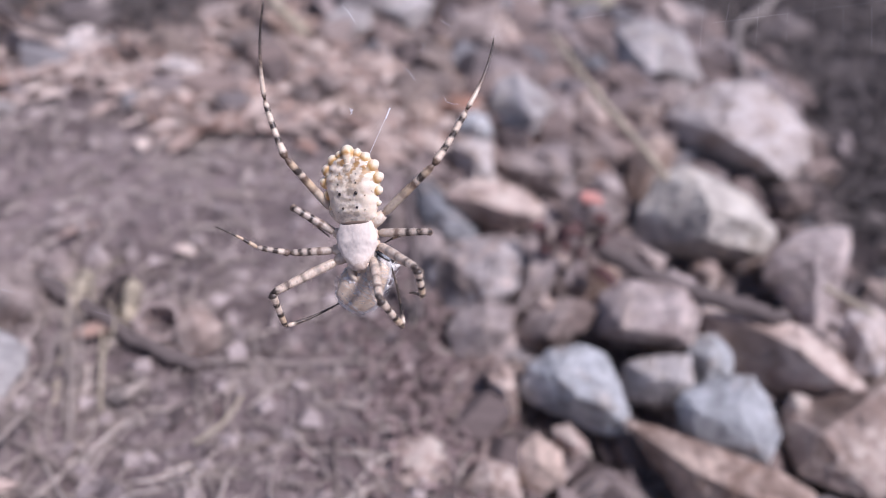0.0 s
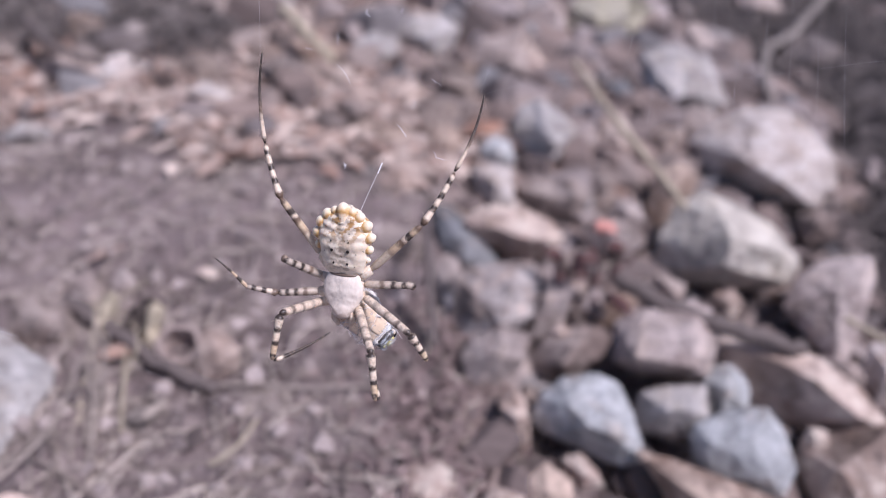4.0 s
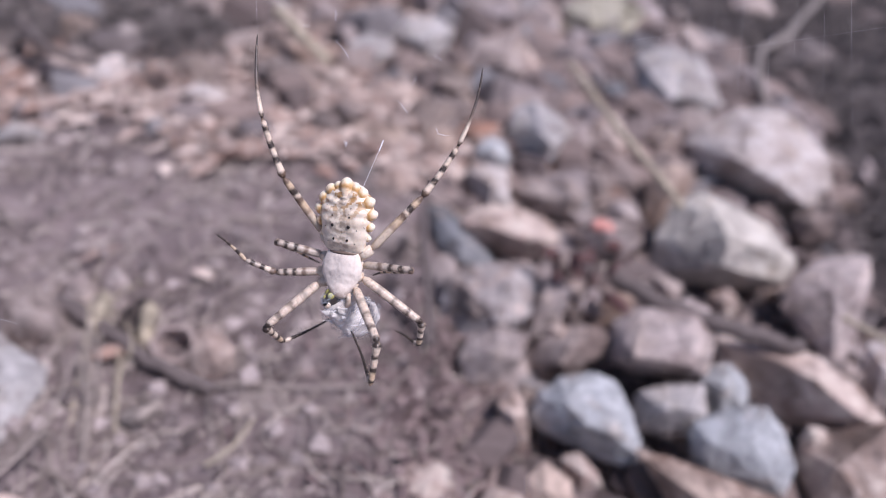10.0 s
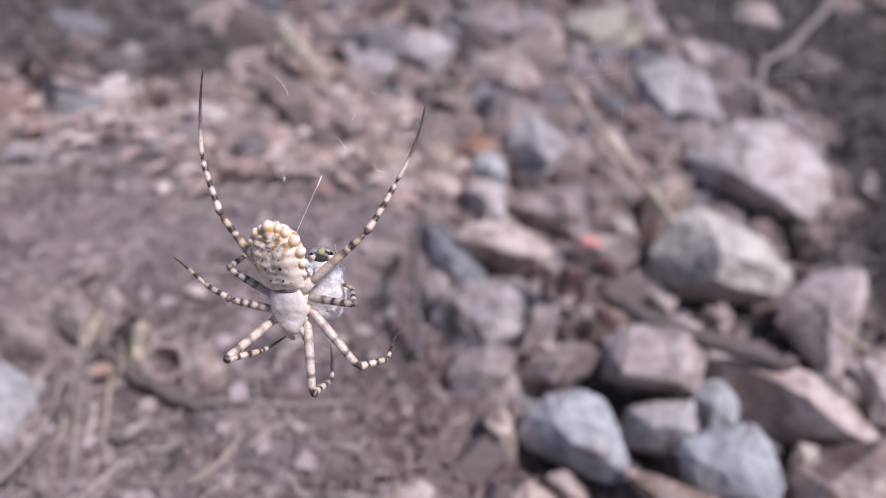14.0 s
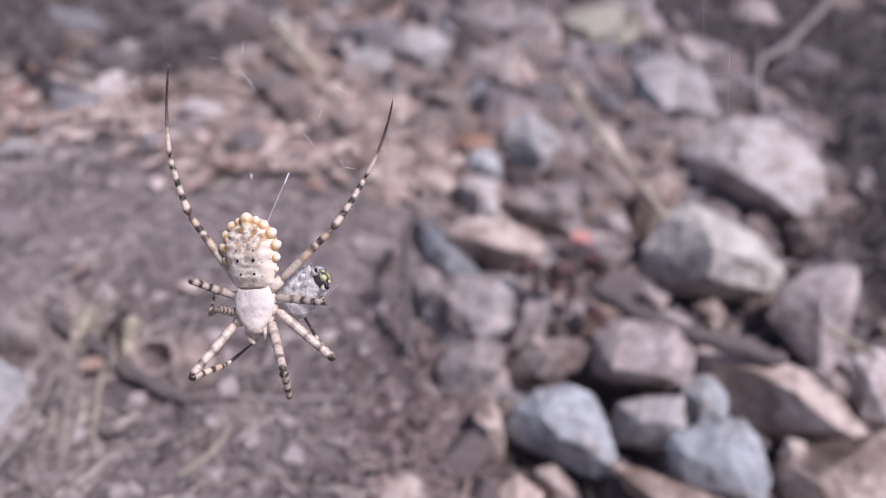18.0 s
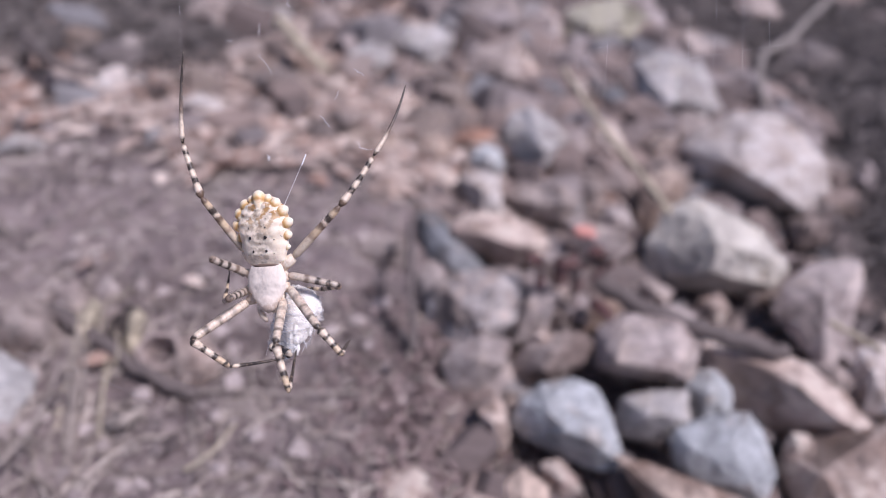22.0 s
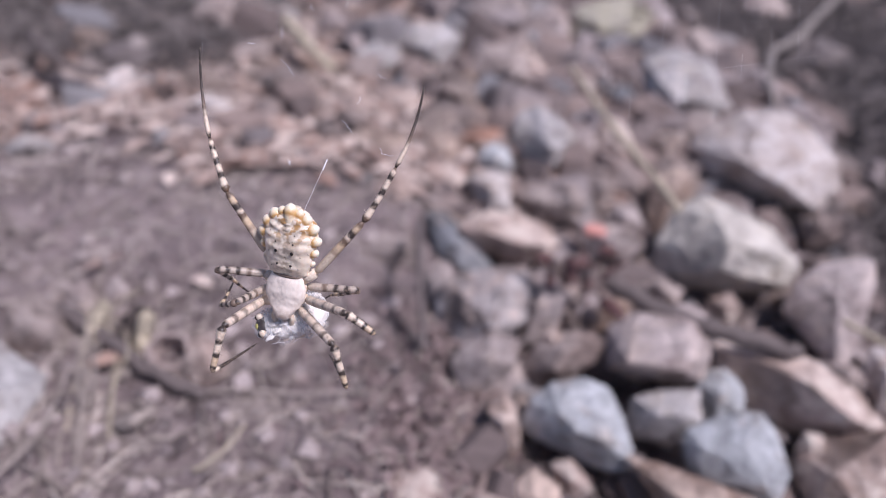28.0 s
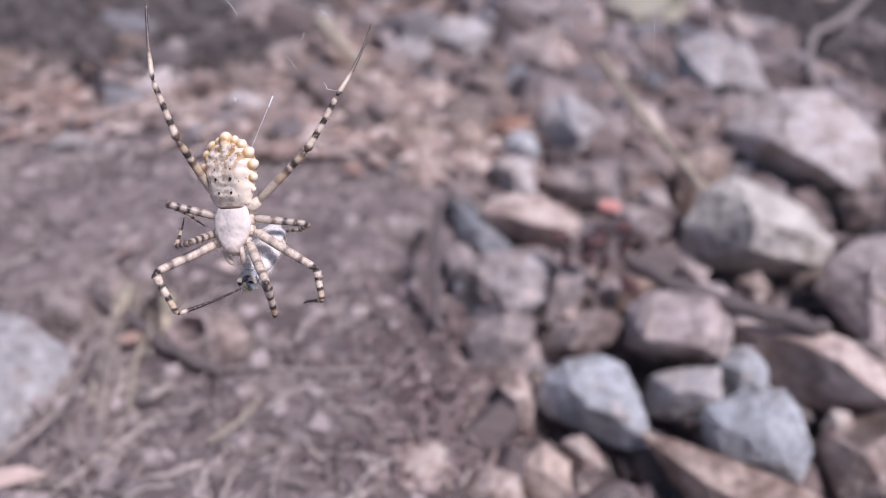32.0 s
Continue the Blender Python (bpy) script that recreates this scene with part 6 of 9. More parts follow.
    walk(web, [
        (0, pose(-0.08748, -0.20482, 0.16677, 53.02, -8.04, 4)),
        (0.5, pose(-0.08709, -0.20382, 0.16618, 53.32, -6.62, 4.03)),
        (1, pose(-0.0885, -0.20378, 0.16725, 53.5, -5.15, 3.88)),
        (1.5, pose(-0.08856, -0.20275, 0.16532, 53.53, -6.34, 5.32)),
        (2, pose(-0.08755, -0.20235, 0.16569, 53.63, -7.53, 6.64)),
        (2.5, pose(-0.08755, -0.20273, 0.16436, 53.79, -6.97, 6.41)),
        (3, pose(-0.08751, -0.2022, 0.16509, 54.11, -6.39, 6.01)),
        (3.5, pose(-0.08641, -0.20372, 0.16547, 54.1, -6.45, 6.08)),
        (5.5, pose(-0.08747, -0.20739, 0.16739, 54.39, -6.92, 6.15)),
        (6, pose(-0.08845, -0.20761, 0.16741, 54.49, -7.05, 6.07)),
        (6.5, pose(-0.08785, -0.20614, 0.16735, 54.44, -7.36, 6.35)),
        (7, pose(-0.08766, -0.20593, 0.16692, 54.55, -7.75, 6.5)),
        (7.5, pose(-0.08758, -0.20736, 0.16734, 54.61, -7.49, 6.11)),
        (8, pose(-0.08803, -0.20628, 0.16759, 54.62, -7.2, 5.84)),
        (8.5, pose(-0.08761, -0.20565, 0.16707, 54.65, -6.97, 5.5)),
        (9, pose(-0.08826, -0.20468, 0.16707, 54.62, -6.67, 5.3)),
        (9.5, pose(-0.08778, -0.20508, 0.16751, 54.51, -7.27, 5.71)),
        (10, pose(-0.08656, -0.2045, 0.16707, 54.53, -7.72, 6.3)),
        (10.5, pose(-0.08699, -0.20624, 0.16697, 54.65, -7.92, 6.7)),
        (11, pose(-0.08685, -0.20722, 0.16852, 54.57, -8.2, 6.93)),
        (11.5, pose(-0.08725, -0.20637, 0.16751, 54.91, -7.2, 6.73)),
        (12, pose(-0.08716, -0.20628, 0.16755, 55.04, -6.38, 6.35)),
        (12.5, pose(-0.08704, -0.20667, 0.16682, 55.15, -6.44, 6.57)),
        (13, pose(-0.08646, -0.20683, 0.16651, 55.18, -6.51, 6.82)),
        (13.5, pose(-0.08612, -0.2068, 0.16736, 55.29, -6.34, 6.83)),
        (14, pose(-0.08696, -0.20659, 0.16672, 55.43, -6.1, 6.76)),
        (14.5, pose(-0.0864, -0.20749, 0.16655, 55.38, -6.14, 6.88)),
        (16.5, pose(-0.08487, -0.20883, 0.16727, 55.47, -5.64, 7.08)),
        (17, pose(-0.08749, -0.2073, 0.16727, 55.22, -5.95, 6.83)),
        (17.5, pose(-0.08598, -0.20803, 0.16698, 55.27, -6.01, 7.18)),
        (18, pose(-0.08661, -0.20835, 0.16648, 55.25, -6.31, 7.24)),
        (18.5, pose(-0.08587, -0.2081, 0.16597, 55.22, -6.36, 7.25)),
        (19, pose(-0.08632, -0.2089, 0.16648, 55.1, -6.35, 7.32)),
        (19.5, pose(-0.08629, -0.20834, 0.16662, 55.12, -6.44, 7.47)),
        (20, pose(-0.0856, -0.20757, 0.1677, 54.94, -6.52, 7.53)),
        (20.5, pose(-0.08696, -0.20781, 0.16816, 54.89, -6.68, 7.48)),
        (21, pose(-0.08555, -0.2089, 0.1675, 54.96, -6.66, 7.48)),
        (21.5, pose(-0.08704, -0.20811, 0.16716, 54.82, -6.67, 7.44)),
        (22, pose(-0.08616, -0.20636, 0.16767, 54.87, -6.63, 7.42)),
        (22.5, pose(-0.08704, -0.20723, 0.16746, 54.85, -6.51, 7.29)),
        (23, pose(-0.0862, -0.20747, 0.16766, 54.9, -6.29, 7.17)),
        (23.5, pose(-0.08737, -0.20681, 0.16757, 54.9, -6.23, 7.13)),
        (24, pose(-0.08765, -0.20769, 0.16722, 54.94, -6.16, 7.05)),
        (24.5, pose(-0.08787, -0.20719, 0.16772, 54.99, -5.65, 6.93)),
        (25, pose(-0.08725, -0.20793, 0.16767, 54.97, -5.39, 6.67)),
        (25.5, pose(-0.08809, -0.20685, 0.16708, 54.85, -5.5, 6.65)),
        (27.5, pose(-0.08652, -0.20635, 0.16752, 54.84, -5.61, 6.94)),
        (28, pose(-0.08501, -0.20715, 0.16688, 54.91, -5.47, 7.17)),
        (28.5, pose(-0.08648, -0.20609, 0.1661, 54.95, -5.49, 7.18)),
        (29, pose(-0.08577, -0.20726, 0.16751, 54.92, -5.41, 7.29)),
        (29.5, pose(-0.08642, -0.2071, 0.16879, 54.96, -5.66, 7.29)),
        (30, pose(-0.08683, -0.20684, 0.16783, 54.98, -5.91, 7.38)),
        (30.5, pose(-0.08693, -0.2078, 0.16648, 54.96, -6.09, 7.7)),
        (31, pose(-0.08637, -0.20897, 0.16747, 54.76, -5.89, 8.61)),
        (31.5, pose(-0.08563, -0.20857, 0.16834, 54.74, -5.25, 9.67)),
        (32, pose(-0.08383, -0.2092, 0.16734, 55.38, -3.78, 11.25)),
    ])
    walk(prey, [
        (0, pose(-0.08295, -0.20754, 0.15827, 119.29, -21.54, 160.98)),
        (0.5, pose(-0.08126, -0.20634, 0.1574, 116.79, -23.77, 156.07)),
        (1, pose(-0.08138, -0.20608, 0.1582, 114.59, -26.5, 151.38)),
        (1.5, pose(-0.08146, -0.20488, 0.15646, 130.65, -33.87, 141.65)),
        (2, pose(-0.08056, -0.20333, 0.1565, 150.24, -36.16, 128.3)),
        (2.5, pose(-0.07984, -0.20314, 0.15587, 151.28, -34.31, 126.61)),
        (3, pose(-0.079, -0.20212, 0.15719, 152.24, -32.43, 125.01)),
        (3.5, pose(-0.07954, -0.20387, 0.15676, 179.94, -46.08, 91.91)),
        (4.5, pose(-0.0836, -0.20606, 0.1567, -125.45, -15.58, 8.81)),
        (5.5, pose(-0.08613, -0.20921, 0.15653, -140.16, 35.21, -2.27)),
        (6, pose(-0.0882, -0.21, 0.15621, -150.78, 55.29, -19.04)),
        (6.5, pose(-0.09019, -0.20771, 0.15724, -119.81, 80.14, 7.35)),
        (7, pose(-0.09255, -0.20678, 0.158, -2.12, 68.76, 117.15)),
        (7.5, pose(-0.09102, -0.20715, 0.15859, 6.24, 45.52, 90.34)),
        (8, pose(-0.09001, -0.20504, 0.15896, 9.82, 34.59, 57.86)),
        (8.5, pose(-0.08737, -0.20506, 0.15757, 15.72, 0.89, 83.97)),
        (9, pose(-0.08579, -0.20631, 0.15689, 23.77, -37.24, 101.86)),
        (9.5, pose(-0.08555, -0.20717, 0.15718, 58.45, -47.11, 68.06)),
        (10, pose(-0.08464, -0.20651, 0.15635, 87.72, -37.77, 33.83)),
        (10.5, pose(-0.08323, -0.20507, 0.15975, 77.36, -16.81, 22.92)),
        (11, pose(-0.08174, -0.20383, 0.16538, 61.59, -3.61, 3.67)),
        (11.5, pose(-0.08108, -0.2024, 0.16504, 64.37, -6.08, 5.98)),
        (12, pose(-0.07995, -0.2018, 0.16578, 67.02, -8.77, 8.04)),
        (12.5, pose(-0.08048, -0.20202, 0.16524, 68.74, -6.51, 6.56)),
        (13, pose(-0.08054, -0.20206, 0.16515, 70.35, -4.18, 5.2)),
        (13.5, pose(-0.07996, -0.20197, 0.16605, 70.5, -4.8, 5.75)),
        (14, pose(-0.08054, -0.20173, 0.16542, 70.64, -5.43, 6.3)),
        (14.5, pose(-0.07981, -0.2026, 0.1653, 75.01, 0.57, -0.72)),
        (16.5, pose(-0.07755, -0.20386, 0.16598, 76.34, 35.16, -30.49)),
        (17, pose(-0.07995, -0.20236, 0.16599, 72.69, 42.87, -37.04)),
        (17.5, pose(-0.07805, -0.20338, 0.16509, 71.77, 41.97, -35.54)),
        (18, pose(-0.07818, -0.20425, 0.16389, 70.83, 41.13, -34.01)),
        (18.5, pose(-0.07637, -0.20551, 0.16176, 40.99, 55.64, -76.31)),
        (19, pose(-0.07575, -0.20733, 0.16006, -4.42, 48.25, -126.32)),
        (19.5, pose(-0.07752, -0.20787, 0.15784, -30.73, 33.89, -155.93)),
        (20, pose(-0.07851, -0.2093, 0.1568, -46.24, 10.71, -169.47)),
        (20.5, pose(-0.08041, -0.2092, 0.15754, -43.47, 4.86, -173.23)),
        (21, pose(-0.07954, -0.2103, 0.15717, -40.5, -0.57, -177.56)),
        (21.5, pose(-0.08154, -0.20985, 0.15691, -44.71, -6.35, 177.62)),
        (22, pose(-0.08121, -0.20788, 0.15728, -48.72, -12.8, 173.68)),
        (22.5, pose(-0.0825, -0.20874, 0.15711, -47.67, -20.5, 167.5)),
        (23, pose(-0.08207, -0.20897, 0.15735, -45.79, -28.13, 160.9)),
        (23.5, pose(-0.08339, -0.2078, 0.15801, -41.81, -35.86, 152.35)),
        (24, pose(-0.0838, -0.20815, 0.15841, -36.03, -43.03, 142.24)),
        (24.5, pose(-0.08404, -0.20838, 0.15804, 2.94, -59.66, 110.26)),
        (25, pose(-0.08352, -0.20972, 0.15695, 50.63, -51.98, 65.85)),
        (25.5, pose(-0.08484, -0.20841, 0.15657, 37.94, -54.06, 76.88)),
        (27.5, pose(-0.08512, -0.20727, 0.15808, -13.85, -37.79, 115.66)),
        (28, pose(-0.08407, -0.20798, 0.15776, -21.38, -31.13, 118.03)),
        (28.5, pose(-0.08755, -0.20538, 0.15697, -26.65, -4.87, 103.28)),
        (29, pose(-0.08899, -0.2053, 0.15837, -36.35, 16.47, 82.41)),
        (29.5, pose(-0.09165, -0.20458, 0.16122, -25.26, 25.99, 74.46)),
        (30, pose(-0.09397, -0.20412, 0.16181, -12.87, 37.77, 71.45)),
        (30.5, pose(-0.09073, -0.20752, 0.1594, -77.67, 37.89, 72.1)),
        (31, pose(-0.0875, -0.21091, 0.15699, -154.04, 47.57, 28.5)),
        (31.5, pose(-0.08446, -0.20914, 0.15855, -67.21, 65.74, 115.9)),
        (32, pose(-0.07995, -0.20943, 0.15822, -30.59, 27, 158)),
    ])
    walk(left_rear_femur, [
        (0, pose(-0.0048, 0.00272, -0.0012, 42.32, 0, 23.34)),
        (1, pose(-0.0048, 0.00272, -0.0012, 27.86, -0.01, 23.35)),
        (2, pose(-0.0048, 0.00272, -0.0012, 26.92, -0.94, 25.12)),
        (3, pose(-0.0048, 0.00272, -0.0012, 12.58, -4.86, 32.91)),
        (6, pose(-0.0048, 0.00272, -0.0012, 28.87, -3.26, 25.86)),
        (7, pose(-0.0048, 0.00272, -0.0012, 27.34, -4.09, 27.37)),
        (8, pose(-0.0048, 0.00272, -0.0012, 25.03, -6.63, 32.35)),
        (9, pose(-0.0048, 0.00272, -0.0012, 33.05, -7.1, 33.36)),
        (10, pose(-0.0048, 0.00272, -0.0012, 33.36, -2.57, 26.46)),
        (11, pose(-0.0048, 0.00272, -0.0012, 26.58, 1.69, 20.01)),
        (12, pose(-0.0048, 0.00272, -0.0012, 23.36, 3.11, 17.17)),
        (13, pose(-0.0048, 0.00272, -0.0012, 7.03, -3.39, 32.11)),
        (14, pose(-0.0048, 0.00272, -0.0012, 6.88, -2.52, 25.25)),
        (17, pose(-0.0048, 0.00272, -0.0012, 23.17, -1.77, 19.16)),
        (18, pose(-0.0048, 0.00272, -0.0012, 19.18, -4.15, 24.76)),
        (19, pose(-0.0048, 0.00272, -0.0012, 14.28, -2.82, 20.96)),
        (20, pose(-0.0048, 0.00272, -0.0012, 26.95, -3.27, 22.72)),
        (21, pose(-0.0048, 0.00272, -0.0012, 29.73, 0.26, 15.82)),
        (22, pose(-0.0048, 0.00272, -0.0012, 36.27, -1.38, 18.68)),
        (23, pose(-0.0048, 0.00272, -0.0012, 37.39, -0.73, 17.8)),
        (24, pose(-0.0048, 0.00272, -0.0012, 21.93, -6.81, 25.84)),
        (25, pose(-0.0048, 0.00272, -0.0012, 39.48, -3.76, 18.36)),
        (28, pose(-0.0048, 0.00272, -0.0012, 11.96, -15.23, 33)),
        (29, pose(-0.0048, 0.00272, -0.0012, 3.28, -15.81, 35.94)),
        (30, pose(-0.0048, 0.00272, -0.0012, 21.83, -14.41, 20.41)),
        (31, pose(-0.0048, 0.00272, -0.0012, 23.89, -13.53, 18.18)),
        (32, pose(-0.0048, 0.00272, -0.0012, 47.92, -3.07, -3.69)),
    ])
    walk(left_rear_tibia, [
        (0, pose(-0.00846, 0.01119, 0.0072, 1.6, 0, 16.32)),
        (1, pose(-0.00918, 0.01285, 0.00463, 7.02, 0.24, 7.64)),
        (2, pose(-0.00961, 0.01275, 0.00445, -21.71, -2.34, 28.93)),
        (3, pose(-0.01161, 0.01282, 0.00151, -16.27, -2.62, 28.23)),
        (6, pose(-0.00988, 0.0124, 0.00481, -23.58, -1.41, 32.34)),
        (7, pose(-0.01026, 0.01237, 0.00452, -27.88, 0.3, 36.25)),
        (8, pose(-0.01137, 0.01194, 0.00404, -11.68, -4.79, 26.57)),
        (9, pose(-0.01126, 0.01099, 0.00555, 14.97, -6.56, 17.61)),
        (10, pose(-0.00972, 0.01191, 0.00565, 12.62, -6.99, 19.24)),
        (11, pose(-0.00847, 0.01326, 0.00438, -19.89, -9.72, 32.55)),
        (12, pose(-0.00793, 0.01374, 0.00374, -8.17, -12.87, 23.23)),
        (13, pose(-0.01146, 0.01316, 0.00032, -23.16, -10.34, 38.27)),
        (14, pose(-0.01015, 0.01389, 0.00029, -9.91, -17.56, 18.89)),
        (17, pose(-0.00871, 0.0135, 0.00371, -12.53, -16.17, 26.36)),
        (18, pose(-0.01001, 0.0133, 0.00289, 15.54, -19.68, 3.18)),
        (19, pose(-0.00927, 0.01396, 0.00187, -22.07, -24.64, 34.19)),
        (20, pose(-0.0094, 0.01285, 0.00445, 8.83, -31.28, 8.27)),
        (21, pose(-0.00773, 0.01315, 0.00499, -13.14, -32.35, 27.83)),
        (22, pose(-0.00819, 0.01219, 0.00618, -4.25, -33.29, 22.43)),
        (23, pose(-0.00793, 0.01213, 0.00638, -1.43, -33.34, 21.51)),
        (24, pose(-0.01035, 0.0129, 0.00343, 6.94, -33.27, 13.84)),
        (25, pose(-0.00833, 0.0117, 0.00672, 0.57, -33.83, 22.19)),
        (28, pose(-0.01202, 0.01259, 0.00129, -22.58, -31.02, 49.45)),
        (29, pose(-0.01227, 0.01269, -0.00051, -4.54, -36.68, 25.94)),
        (30, pose(-0.00992, 0.01317, 0.00329, -32.49, -32.21, 51.4)),
        (31, pose(-0.00949, 0.01319, 0.00371, -33.05, -32.41, 51.02)),
        (32, pose(-0.00476, 0.0111, 0.00805, 32.39, -43.8, -15.67)),
    ])
    walk(left_rear_tarsus, [
        (0, pose(-0.01135, 0.02105, 0.00749, 14.72, 0, -12.86)),
        (1, pose(-0.01053, 0.02296, 0.00589, 4.06, -0.08, -12.57)),
        (2, pose(-0.01409, 0.02119, 0.00065, -14.81, -1.17, 3.1)),
        (3, pose(-0.01617, 0.02157, -0.00137, 5.06, -2.41, -1.6)),
        (6, pose(-0.01483, 0.02042, 0.0007, -23.6, -4.13, 20.48)),
        (7, pose(-0.01566, 0.01969, -0.00029, -29.22, -2.88, 23.34)),
        (8, pose(-0.01572, 0.02102, 0.00197, -36.09, -2.04, 24.85)),
        (9, pose(-0.01455, 0.02037, 0.00819, -9.32, -7.53, 17.21)),
        (10, pose(-0.01328, 0.02129, 0.00788, -17.06, -6.91, 20.94)),
        (11, pose(-0.01317, 0.02173, 0.00093, -28.98, -6.51, 22.25)),
        (12, pose(-0.01164, 0.02322, 0.00232, -19.93, -13.95, 7.93)),
        (13, pose(-0.01675, 0.02103, -0.00365, -9.62, -16.62, -0.15)),
        (14, pose(-0.01292, 0.02365, -0.00139, -14.09, -16.77, -1.08)),
        (17, pose(-0.01261, 0.02277, 0.00156, -23.61, -12.54, 14.03)),
        (18, pose(-0.01148, 0.02313, 0.00548, 11.47, -22.25, -14.43)),
        (19, pose(-0.01329, 0.02274, -0.00164, -10.99, -24.38, 1.3)),
        (20, pose(-0.01167, 0.02279, 0.0058, -8.66, -23.95, 3.65)),
        (21, pose(-0.0113, 0.02259, 0.00301, -11.89, -23.9, 3.99)),
        (22, pose(-0.01172, 0.02183, 0.00554, 5.02, -25.88, -9.75)),
        (23, pose(-0.01156, 0.02174, 0.00616, 3.34, -26.13, -5.93)),
        (24, pose(-0.01345, 0.02264, 0.00446, -7.14, -26.28, 5.25)),
        (25, pose(-0.01227, 0.02119, 0.0068, -18.53, -23.53, 21.4)),
        (28, pose(-0.01791, 0.0203, -0.00209, -8.45, -24.09, 19.56)),
        (29, pose(-0.01632, 0.02212, -0.00117, -25.5, -22.7, 28.01)),
        (30, pose(-0.01486, 0.02088, -0.00138, -40.49, -17.14, 39.35)),
        (31, pose(-0.01429, 0.02095, -0.00102, -32.14, -23.68, 30.75)),
        (32, pose(-0.00609, 0.02048, 0.01202, -8.8, -31.42, 14.72)),
    ])
    walk(left_third_femur, [
        (0, pose(-0.00465, -0.00125, -0.0015, 30.75, 0, 49.69)),
        (1, pose(-0.00465, -0.00125, -0.0015, 45.05, 5.59, 40.22)),
        (2, pose(-0.00465, -0.00125, -0.0015, 38.77, -2.23, 47.98)),
        (3, pose(-0.00465, -0.00125, -0.0015, 43.56, 0.13, 45.04)),
        (6, pose(-0.00465, -0.00125, -0.0015, 45.69, -16.86, 63.77)),
        (7, pose(-0.00465, -0.00125, -0.0015, 49.95, -22, 69.25)),
        (8, pose(-0.00465, -0.00125, -0.0015, 38.78, -18.18, 65.9)),
        (9, pose(-0.00465, -0.00125, -0.0015, 23.85, -24.57, 74.93)),
        (10, pose(-0.00465, -0.00125, -0.0015, 28.68, -20.7, 66.18)),
        (11, pose(-0.00465, -0.00125, -0.0015, 38.65, -1.26, 35.13)),
        (12, pose(-0.00465, -0.00125, -0.0015, 29.19, -3.78, 38.29)),
        (13, pose(-0.00465, -0.00125, -0.0015, 23.17, -11.12, 51.97)),
        (14, pose(-0.00465, -0.00125, -0.0015, 19.55, -6.62, 41.74)),
        (17, pose(-0.00465, -0.00125, -0.0015, 71.29, -6.52, 41.48)),
        (18, pose(-0.00465, -0.00125, -0.0015, 49.12, -11.14, 43.07)),
        (19, pose(-0.00465, -0.00125, -0.0015, 52.22, 7.44, 27.29)),
        (20, pose(-0.00465, -0.00125, -0.0015, 60.36, 15.08, 21.13)),
        (21, pose(-0.00465, -0.00125, -0.0015, 54.93, -7.26, 33.52)),
        (22, pose(-0.00465, -0.00125, -0.0015, 63.68, -4.16, 31.34)),
        (23, pose(-0.00465, -0.00125, -0.0015, 72.21, -3.03, 30.79)),
        (24, pose(-0.00465, -0.00125, -0.0015, 68.07, -24.95, 38.38)),
        (25, pose(-0.00465, -0.00125, -0.0015, 64.78, -24.26, 38.08)),
        (28, pose(-0.00465, -0.00125, -0.0015, 44.2, -45.83, 52.85)),
        (29, pose(-0.00465, -0.00125, -0.0015, 41.37, -47.71, 55.77)),
        (30, pose(-0.00465, -0.00125, -0.0015, 47.83, -48.63, 57.37)),
        (31, pose(-0.00465, -0.00125, -0.0015, 58.37, -42.36, 50)),
        (32, pose(-0.00465, -0.00125, -0.0015, 50.48, -26.84, 39.75)),
    ])
